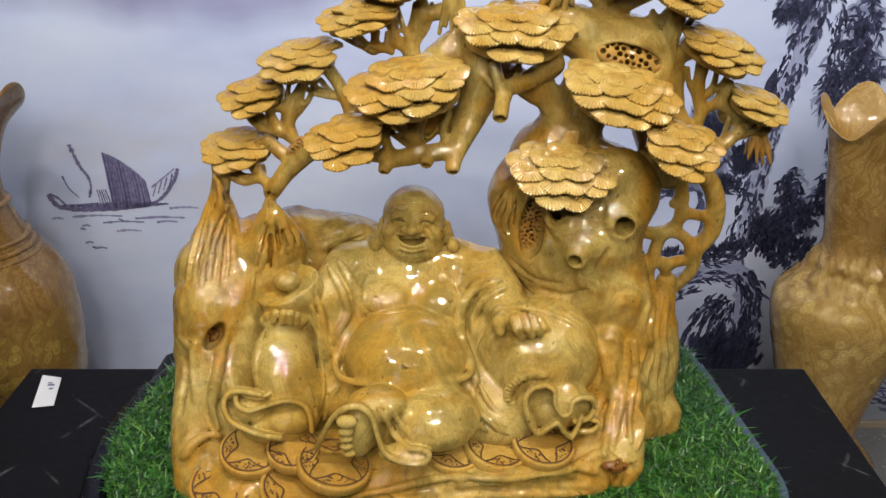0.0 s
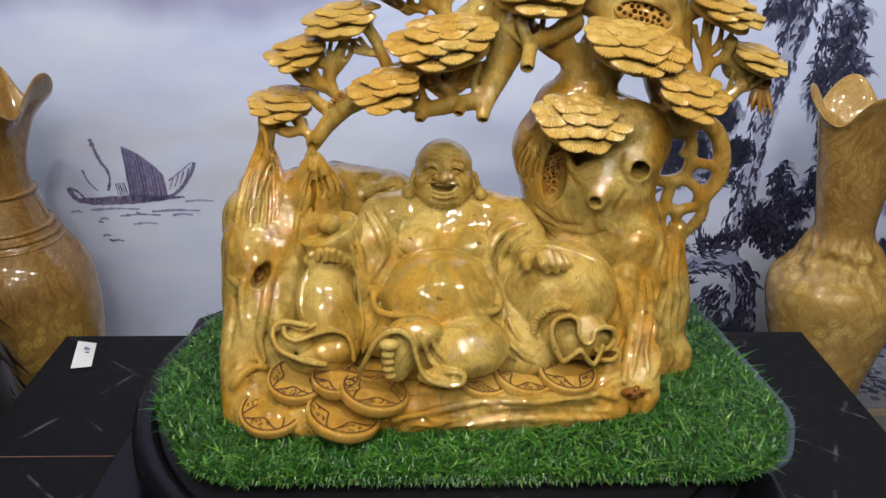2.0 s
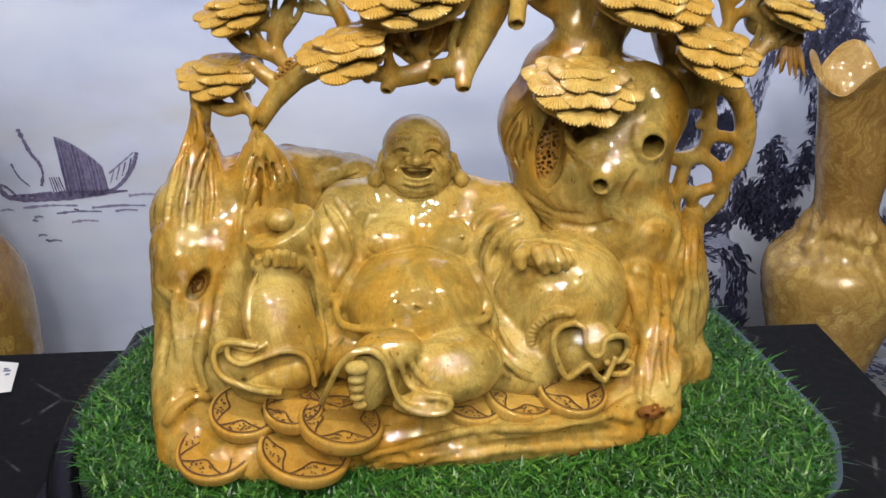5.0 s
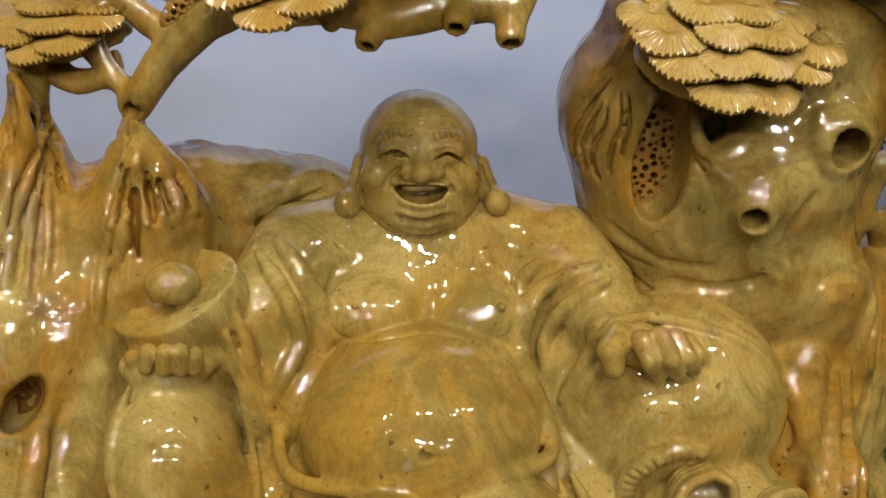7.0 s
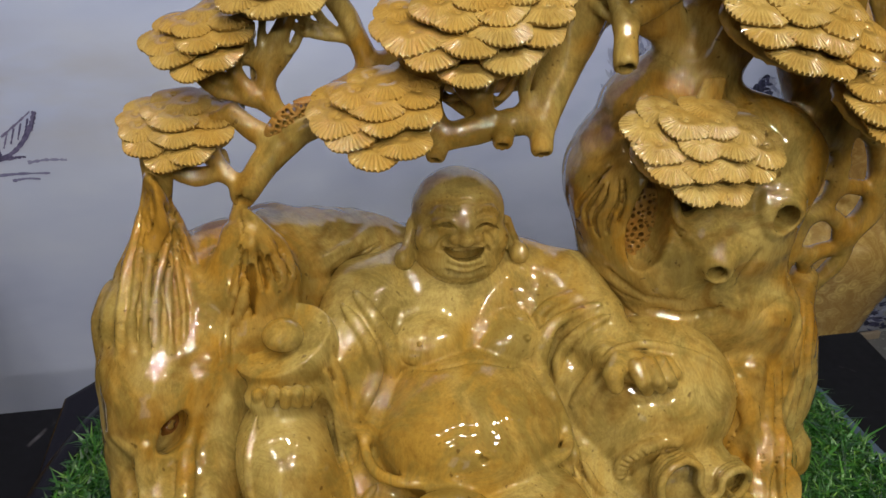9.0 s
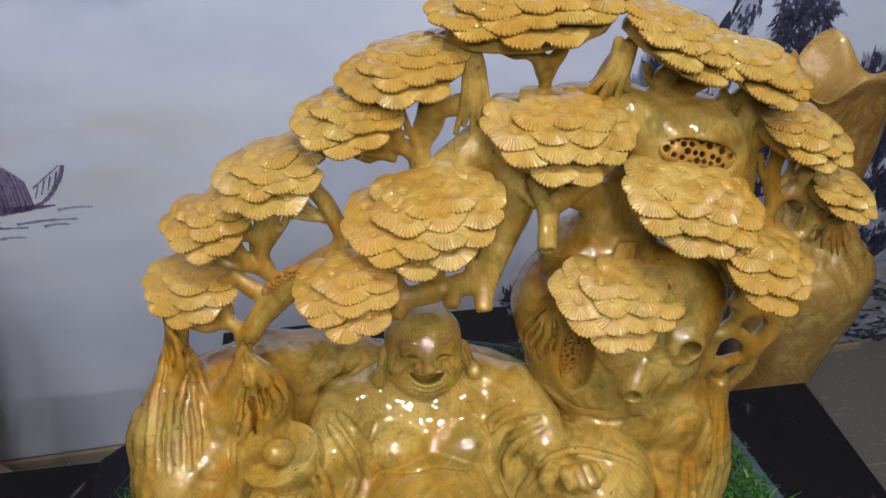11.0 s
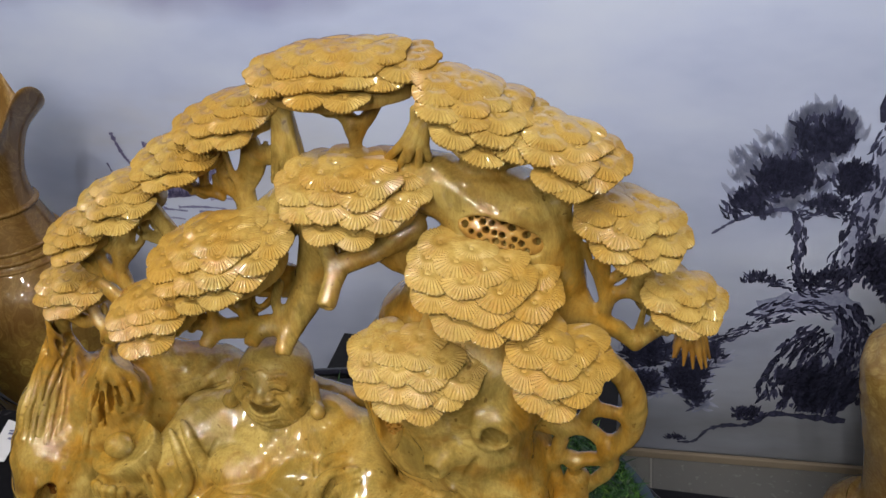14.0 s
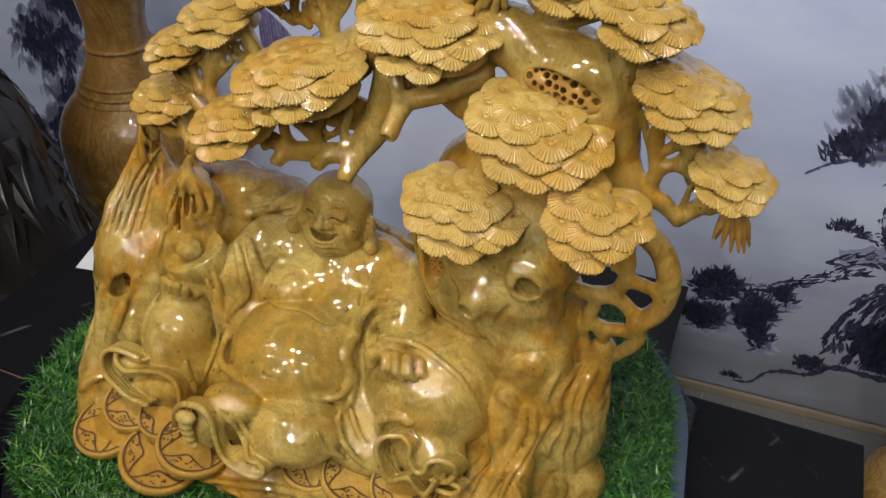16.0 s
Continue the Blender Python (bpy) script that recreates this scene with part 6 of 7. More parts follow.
# ---- foliage pads of overlapping needle fans ----
def fan_mesh(seed, ribs):
    """One round scale of needles: nearly flat, fine grooves towards its front rim, a small raised ring; radius 1, front towards -y."""
    rng = random.Random(seed)
    n = ribs * 4
    ph = rng.uniform(0, 6)
    verts, faces = [], []

    def ring(radius, height, cut=0.0, drop=0.0, middle=0.0):
        first = len(verts)
        for i in range(n):
            a = 2 * math.pi * i / n
            front = min(1.0, max(0.0, 0.45 - math.sin(a)))
            edge = 1 + 0.05 * math.sin(3 * a + ph) + 0.03 * math.sin(5 * a + 2 * ph)
            notch = (1.0, 0.25, 0.0, 0.25)[i % 4] * (0.75 + 0.25 * math.sin(17 * a + ph))
            z = height + 0.05 * math.sin(2 * a + ph) * radius - cut * front * notch
            verts.append((radius * edge * (1 - 0.012 * cut / 0.13 * notch * front) * math.cos(a), radius * edge * 0.92 * math.sin(a) - middle, z - drop))
        return first

    def dome(r):
        return 0.16 * (1 - r ** 2.0)
    rings = [ring(0.05, dome(0) + 0.01, middle=0.12), ring(0.085, dome(0) + 0.005, middle=0.12), ring(0.10, dome(0) - 0.07, middle=0.12), ring(0.13, dome(0) - 0.07, middle=0.12), ring(0.155, dome(0.1) + 0.005, middle=0.12), ring(0.46, dome(0.46)), ring(0.56, dome(0.56), 0.09), ring(0.74, dome(0.74), 0.17), ring(0.93, dome(0.93), 0.18), ring(1.0, dome(0.97) - 0.03, 0.16)]
    lip = ring(1.0, dome(0.97) - 0.034, 0.16)
    low = ring(0.97, -0.15, 0.05)
    inner = ring(0.70, -0.20)
    faces.append([rings[0] + i for i in range(n)])
    for p, q in list(zip(rings, rings[1:])) + [(lip, low), (low, inner)]:
        for i in range(n):
            k = (i + 1) % n
            faces.append((p + i, q + i, q + k, p + k))
    return mesh_of("needle_fan", verts, faces, FAN, True)


FANS = [fan_mesh(s, r) for s, r in ((1, 34), (2, 38), (3, 32), (4, 36))]

def foliage_pad(c, a, b, h, side, fwd, fr, seed):
    rng = random.Random(seed)
    m = pose(*c, fwd, side, 0)
    f = Field(np.array(c) - max(a, b) * 1.25, np.array(c) + max(a, b) * 1.25, 0.0035)
    e = Euler((radians(fwd), radians(side), 0))
    deg = [math.degrees(v) for v in e]
    f.add(half(lobe(c, (a * 0.84, b * 0.84, h * 0.80), deg), tuple(m @ Vector((0, 0, -0.12 * h))), tuple(-(m.to_3x3() @ Vector((0, 0, 1))))), k=0.003)
    v, q = f.mesh()
    pad = new("foliage_pad", mesh_of("foliage_pad", v, q, FAN, True))
    under(pad, carving)
    fr *= 0.93
    lift = m.to_3x3() @ Vector((0, 0, 1))
    step = 0.78 * fr / b
    v, j = -0.90, 0
    while v < 0.80:
        wide = a * math.sqrt(1 - v * v) * 0.93
        count = max(2, round(2 * wide / (1.42 * fr)) + j % 2)
        for i in range(count):
            u = (-1 + 2 * (i + 0.5) / count) * wide / a + rng.uniform(-0.03, 0.03)
            vv = v + 0.10 * u * u + rng.uniform(-0.03, 0.03)
            top = math.sqrt(max(0.02, 1 - u * u - vv * vv))
            local = Vector((a * u, b * vv, h * top * 0.92 + 0.0010 + rng.uniform(-0.0006, 0.0006)))
            out = (m.to_3x3() @ Vector((1.15 * u + rng.uniform(-0.1, 0.1), -0.75 + 0.35 * vv, 0))).normalized()
            bulge = (m.to_3x3() @ Vector((u / a, vv / b, top / h))).normalized()
            up = (bulge * 0.08 + lift * 0.44 + Vector((0, 0, 0.48)) + out * rng.uniform(-0.05, 0.05)).normalized()
            back = -(out - up * out.dot(up)).normalized()
            basis = Matrix((back.cross(up).normalized(), back, up)).transposed().to_4x4()
            s = fr * rng.uniform(0.92, 1.10)
            fan = new("needle_fan", FANS[rng.randrange(4)])
            fan.parent = pad
            fan.matrix_parent_inverse = Matrix.Identity(4)
            fan.matrix_basis = Matrix.Translation(m @ local) @ basis @ pose(0, 0, 0, 0, 0, rng.uniform(-10, 10)) @ Matrix.Diagonal((s, s, s, 1))
        v += step * (1 - 0.25 * abs(v))
        j += 1
    return pad


# centre, half width, half depth, half height, sideways tilt, forward tilt, fan radius, seed
foliage_pad((0.058, 0.935, 1.391), 0.0800, 0.046, 0.0338, -4, 8, 0.0200, 20)
foliage_pad((0.170, 0.912, 1.374), 0.0578, 0.042, 0.0260, 26, 12, 0.0200, 21)
foliage_pad((0.238, 0.905, 1.349), 0.0407, 0.036, 0.0247, 26, 14, 0.0195, 22)
foliage_pad((0.283, 0.902, 1.291), 0.0480, 0.036, 0.0273, 24, 16, 0.0190, 23)
foliage_pad((0.328, 0.892, 1.236), 0.0323, 0.028, 0.0221, 24, 14, 0.0170, 24)
foliage_pad((-0.038, 0.932, 1.355), 0.0529, 0.038, 0.0247, -16, 10, 0.0190, 25)
foliage_pad((-0.084, 0.921, 1.323), 0.0450, 0.036, 0.0221, -14, 10, 0.0185, 26)
foliage_pad((-0.150, 0.920, 1.276), 0.0430, 0.036, 0.0273, -14, 14, 0.0185, 27)
foliage_pad((-0.201, 0.922, 1.239), 0.0378, 0.032, 0.0260, -20, 14, 0.0180, 28)
foliage_pad((-0.226, 0.920, 1.178), 0.0408, 0.034, 0.0260, -8, 16, 0.0185, 29)
foliage_pad((0.073, 0.890, 1.310), 0.0614, 0.042, 0.0351, 4, 22, 0.0200, 30)
foliage_pad((-0.033, 0.864, 1.257), 0.0620, 0.044, 0.0377, -10, 20, 0.0200, 31)
foliage_pad((-0.094, 0.846, 1.212), 0.0413, 0.034, 0.0273, -16, 18, 0.0190, 32)
foliage_pad((0.178, 0.866, 1.253), 0.0589, 0.044, 0.0338, 14, 24, 0.0210, 33)
foliage_pad((0.237, 0.838, 1.207), 0.0387, 0.036, 0.0286, 20, 24, 0.0200, 34)
foliage_pad((0.124, 0.858, 1.170), 0.0560, 0.036, 0.0364, 6, 34, 0.0200, 35)

# ---- coins ----
def coin(c, r, tilt, turn):
    bm = lathe([(0.0005, -0.010), (r * 0.93, -0.010), (r, -0.005), (r * 1.01, 0.001), (r * 1.0, 0.0028), (r * 0.98, 0.0040), (r * 0.965, 0.0043), (r * 0.915, 0.0043), (r * 0.90, 0.0040), (r * 0.885, 0.0030), (r * 0.87, 0.0027), (r * 0.84, 0.0027), (r * 0.4, 0.0031), (0.0005, 0.0032)], (0, 0, 0), 56)
    bmesh.ops.recalc_face_normals(bm, faces=bm.faces)
    ob = part("coin", bm, COIN, None, "", True)
    # dark strips and dots laid on the face in place of engraved cuts
    dots = bmesh.new()
    rng = random.Random(int(r * 1e5) + turn)
    for i in range(4):
        ang = math.pi / 2 * i
        arc = [(r * (0.86 - 0.42 * math.sin(u * math.pi)) * math.cos(ang + 0.10 + 1.37 * u), r * (0.86 - 0.42 * math.sin(u * math.pi)) * math.sin(ang + 0.10 + 1.37 * u)) for u in np.linspace(0, 1, 11)]
        rim = [(r * 0.885 * math.cos(ang + 1.571 * u), r * 0.885 * math.sin(ang + 1.571 * u)) for u in np.linspace(0, 1, 11)]
        for line, zz in ((arc, 0.0046), (rim, 0.0050)):
            for (x0, y0), (x1, y1) in zip(line, line[1:]):
                d = Vector((x1 - x0, y1 - y0, 0)).normalized()
                w = Vector((-d.y, d.x, 0)) * 0.0008
                dots.faces.new([dots.verts.new(Vector((x, y, zz)) + k * w) for x, y, k in ((x0, y0, 1), (x0, y0, -1), (x1, y1, -1), (x1, y1, 1))])
        for k in range(15):
            ang = math.pi / 2 * i + rng.uniform(0.35, 1.2)
            rr = r * rng.uniform(0.56, 0.82)
            circ = [dots.verts.new((rr * math.cos(ang) + 0.0011 * math.cos(s), rr * math.sin(ang) + 0.0011 * math.sin(s), 0.0046)) for s in np.linspace(0, 2 * math.pi, 7)[:-1]]
            dots.faces.new(circ)
    m = pose(*c, tilt[0], tilt[1], turn)
    d = part("engraving", dots, MARKBROWN)
    ob.matrix_world = m
    d.matrix_world = m
    under(ob, carving)
    under(d, ob)


for c, r, tilt, turn in (((-0.230, 0.722, 0.880), 0.038, (13, -5), 20), ((-0.148, 0.706, 0.884), 0.043, (13, 3), 70), ((-0.204, 0.742, 0.907), 0.034, (13, -4), 40), ((-0.158, 0.734, 0.914), 0.028, (11, 4), 10), ((-0.114, 0.722, 0.904), 0.040, (11, 6), 55), ((0.010, 0.748, 0.907), 0.034, (14, 0), 30), ((0.056, 0.748, 0.905), 0.034, (12, 3), 60), ((0.108, 0.752, 0.908), 0.034, (12, 4), 15)):
    coin(c, r, tilt, turn)

# ---- vases, plinth and dark sculpture ----
def big_vase(at, material, label, turn, wide, tall, ringed):
    ob = thing("floor_vase", at, label, "vase", "pair of tall wooden vases")
    rng = random.Random(int(turn * 100) + 5)
    waves = 4
    neckline = 0.665
    ph = [rng.uniform(0, 6) for _ in range(3)]

    def ruffle(j, a, r, z):
        u = max(0.0, (z / tall - 0.88) / 0.13)
        w = math.sin(waves * (a + turn) + 0.5 * math.sin(a + ph[0]))
        swell = 1 + 0.012 * math.sin(2 * a + ph[1]) + 0.012 * math.sin(3 * a + ph[2] + 6 * z)
        band, belt = math.exp(-((z / tall - neckline) / 0.055) ** 4), math.exp(-((z / tall - 0.46) / 0.10) ** 4)
        twist = noise.noise((2.6 * math.cos(a) + ph[0] + 6 * z, 2.6 * math.sin(a), z * 34)) + 0.5 * noise.noise((7 * math.cos(a), 7 * math.sin(a) + ph[1], z * 60))
        knob = max(0.0, noise.noise((5.5 * math.cos(a) + ph[2], 5.5 * math.sin(a), z * 34)))
        r += (0.0 if ringed else 1.0) * (0.015 * band * twist + 0.004 * band) + 0.009 * belt * knob * knob
        return r * swell * (1 + 0.135 * u * w), z + 0.034 * u * u * math.sin(waves * (a + turn) + 0.9)
    foot = [(0.150, 0.0), (0.160, 0.012), (0.162, 0.035), (0.150, 0.05), (0.158, 0.08), (0.166, 0.12), (0.160, 0.155), (0.140, 0.175), (0.116, 0.20)]
    if ringed:
        body = [(0.114, 0.22), (0.126, 0.27), (0.144, 0.34), (0.158, 0.42), (0.166, 0.50), (0.169, 0.57), (0.165, 0.625), (0.148, 0.668), (0.122, 0.70), (0.108, 0.715), (0.096, 0.74), (0.082, 0.775), (0.073, 0.80), (0.066, 0.83)]
    else:
        body = [(0.096, 0.22), (0.100, 0.27), (0.112, 0.34), (0.130, 0.41), (0.148, 0.48), (0.160, 0.54), (0.1625, 0.575), (0.156, 0.600), (0.138, 0.620), (0.116, 0.634), (0.101, 0.655), (0.086, 0.680), (0.074, 0.705), (0.070, 0.73), (0.073, 0.77), (0.079, 0.81), (0.083, 0.84)]
    neck = [(0.065, 0.86), (0.069, 0.89), (0.077, 0.925), (0.089, 0.96)] if ringed else [(0.087, 0.87), (0.091, 0.90), (0.096, 0.935), (0.102, 0.965)]
    neck += [(0.109, 0.99), (0.124, 1.012), (0.119, 1.015), (0.100, 0.99), (0.083, 0.96), (0.070, 0.925), (0.060, 0.88), (0.058, 0.82), (0.06, 0.75), (0.001, 0.74)]
    prof = [(r * wide, z * tall) for r, z in foot + body + neck]
    part("foot", lathe(prof[:9], at, 96), material, ob, "", True)
    part("body", lathe([(q[0], q[1]) for q in curve([(r, z, 0) for r, z in prof[8:]], 5)], at, 168, ruffle), material, ob, "", True)
    # carved rings at the shoulder
    for z, r in ((0.708, 0.112), (0.724, 0.104), (0.742, 0.0955), (0.815, 0.071)) if ringed else ():
        z, r = z * tall, r * wide
        part("neck_ring", lathe([(r - 0.004, z - 0.006), (r + 0.003, z - 0.004), (r + 0.0045, z), (r + 0.003, z + 0.004), (r - 0.005, z + 0.006)], at, 72), material, ob, "", True)
    return ob


big_vase((0.893, 1.70, 0), VASE_R, "tall glossy burl wood vase with ruffled rim on the floor", 0.35, 0.93, 0.99, False)
big_vase((-0.968, 1.64, 0), VASE_L, "tall dark glossy burl wood vase with ruffled rim on the floor", 0.0, 1.0, 1.025, True)

plinth = thing("low_plinth", (-0.04, 1.78, 0), "low matt black display plinth against the wall", "plinth")
part("block", box((-0.375, 1.60, 0), (0.30, 1.935, 0.33), 0.003), MATBLACK, plinth)
part("top_board", box((-0.378, 1.597, 0.331), (0.303, 1.94, 0.338), 0.002), MATBLACK, plinth)


def feathered_sculpture(at):
    ob = thing("carved_sculpture", at, "very dark carved wooden sculpture with shaggy leafy flutes", "sculpture")
    f = Field((at[0] - 0.3, at[1] - 0.25, 0.0), (at[0] + 0.3, at[1] + 0.25, 1.05), 0.008)
    f.add(lobe((at[0], at[1], 0.45), (0.20, 0.17, 0.45)), lobe((at[0] - 0.02, at[1], 0.80), (0.16, 0.14, 0.16)), lobe((at[0], at[1], 0.06), (0.22, 0.19, 0.08)), k=0.03)
    v, q = f.mesh()
    under(new("body", mesh_of("body", v, q, DARKWOOD, True)), ob)
    rng = random.Random(9)
    bm = bmesh.new()
    for i in range(420):
        a, z = rng.uniform(0, 6.283), rng.uniform(0.08, 0.98)
        r = 0.19 * math.sqrt(max(0.05, 1 - ((z - 0.45) / 0.56) ** 2))
        d = Vector((math.cos(a), math.sin(a), 0))
        p = Vector(at) + d * r + Vector((0, 0, z))
        t = Vector((-d.y, d.x, 0))
        w, l = rng.uniform(0.006, 0.014), rng.uniform(0.05, 0.11)
        tip = p + d * rng.uniform(0.015, 0.05) - Vector((0, 0, l)) + t * rng.uniform(-0.02, 0.02)
        vs = [bm.verts.new(q) for q in (p - t * w, p + t * w, p + d * 0.012 - Vector((0, 0, l * 0.4)), tip)]
        bm.faces.new((vs[0], vs[2], vs[1]))
        bm.faces.new((vs[0], vs[3], vs[2]))
        bm.faces.new((vs[1], vs[2], vs[3]))
    leaves = part("carved_leaves", bm, DARKWOOD, ob)
    leaves["kind"] = "stuff"
    return ob


feathered_sculpture((-1.00, 1.22, 0))


# ---- paper tags on the table ----
def paper(name, outline, label, marks):
    ob = thing(name, (*outline[0], TOP), label, "paper tag", "paper tags on the table")
    bm = bmesh.new()
    vs = [bm.verts.new((x, y, TOP + 0.0015 + 0.001 * (i % 2))) for i, (x, y) in enumerate(outline)]
    bm.faces.new(vs)
    r = bmesh.ops.extrude_face_region(bm, geom=list(bm.faces))
    for v in (g for g in r["geom"] if isinstance(g, bmesh.types.BMVert)):
        v.co.z += 0.0006
    part("sheet", bm, PAPER, ob)
    for (x0, y0), (x1, y1) in marks:
        part("pen_mark", box((min(x0, x1), min(y0, y1), TOP + 0.0032), (max(x0, x1), max(y0, y1), TOP + 0.0036)), INKPEN, ob)


paper("price_tag", [(-0.612, 1.062), (-0.581, 1.066), (-0.600, 1.142), (-0.632, 1.148)][::1], "small white paper price tag with faint pen marks", [((-0.612, 1.118), (-0.602, 1.122)), ((-0.606, 1.108), (-0.600, 1.112)), ((-0.614, 1.124), (-0.607, 1.127))])
paper("price_tag", [(0.437, 0.700), (0.498, 0.690), (0.503, 0.708), (0.492, 0.711), (0.441, 0.717)], "torn white paper tag with faint pen marks", [((0.458, 0.704), (0.463, 0.709)), ((0.466, 0.702), (0.469, 0.707)), ((0.472, 0.701), (0.474, 0.706))])
paper("price_tag", [(0.452, 0.634), (0.462, 0.620), (0.49, 0.608), (0.528, 0.600), (0.532, 0.622), (0.50, 0.624), (0.466, 0.634)], "torn strip of blank white paper", [])
crack = thing("chalk_line", (-0.55, 0.84, TOP), "thin reddish scored line across the black table", "scratch")
part("score", box((-0.655, 0.836, TOP + 0.0004), (-0.468, 0.8375, TOP + 0.0009)), plain("red_brown_scratch", (0.12, 0.06, 0.045), 0.7), crack)


# ---- ink drawing on the mural ----
def on_wall(u, z, lift):
    return Vector((u, wall_y(u) - 0.0005 - lift, z))


class Ink:
    def __init__(self, lift):
        self.v, self.f, self.lift = [], [], lift

    def stroke(self, u, z, ang, length, w, bend=0.0):
        d, n = Vector((math.cos(ang), math.sin(ang))), Vector((-math.sin(ang), math.cos(ang)))
        o = Vector((u, z))
        b = len(self.v)
        for s, k in ((0, 0.25), (0.3, 1.0), (0.7, 0.85), (1.0, 0.12)):
            c = o + d * length * s + n * bend * math.sin(math.pi * s)
            for side in (1, -1):
                q = c + n * w * k * side * 0.5
                self.v.append(on_wall(q.x, q.y, self.lift))
        for i in range(3):
            self.f.append((b + 2 * i, b + 2 * i + 1, b + 2 * i + 3, b + 2 * i + 2))

    def line(self, pts, w0, w1, rng, rough=0.35, steps=8):
        c = curve([(p[0], p[1], 0) for p in pts], steps)
        b = len(self.v)
        n = len(c)
        for i, p in enumerate(c):
            t = c[min(i + 1, n - 1)] - c[max(i - 1, 0)]
            t = t / (np.linalg.norm(t) + 1e-9)
            w = (w0 + (w1 - w0) * i / (n - 1)) * (1 + rng.uniform(-rough, rough))
            for side in (1, -1):
                self.v.append(on_wall(p[0] - t[1] * w * side * 0.5, p[1] + t[0] * w * side * 0.5, self.lift))
        for i in range(n - 1):
            self.f.append((b + 2 * i, b + 2 * i + 1, b + 2 * i + 3, b + 2 * i + 2))

    def tufts(self, u, z, ru, rz, count, rng, size=0.02, spread=1.0, lean=math.pi / 2):
        """Needle bundles: short strokes that fan upwards inside an oval with a ragged edge."""
        for _ in range(count):
            a, r = rng.uniform(0, 2 * math.pi), rng.random() ** 0.6 * (1 + 0.25 * rng.gauss(0, 1) * 0.5)
            cu, cz = u + ru * r * math.cos(a), z + rz * r * math.sin(a)
            for _ in range(rng.randint(2, 4)):
                self.stroke(cu + rng.gauss(0, size * 0.15), cz, lean + rng.gauss(0, 0.55) * spread, size * rng.uniform(0.5, 1.2), size * rng.uniform(0.15, 0.34), rng.gauss(0, size * 0.05))

    def bark(self, pts, w, count, rng, size=0.03):
        """A trunk of broken dabs along a line."""
        c = curve([(p[0], p[1], 0) for p in pts], 10)
        for _ in range(count):
            i = rng.randrange(len(c) - 1)
            p, t = c[i], c[i + 1] - c[i]
            ang = math.atan2(t[1], t[0])
            o = rng.uniform(-1, 1)
            o = math.copysign(abs(o) ** 0.6, o)
            self.stroke(p[0] - math.sin(ang) * o * w / 2, p[1] + math.cos(ang) * o * w / 2, ang + rng.gauss(0, 0.25), size * rng.uniform(0.4, 1.3), size * rng.uniform(0.12, 0.32), rng.gauss(0, 0.003))

    def made(self, name, material, label):
        ob = new(name, mesh_of(name, self.v, self.f, material))
        ob["kind"] = "stuff"
        tagged(ob, label)
        return under(ob, mural)


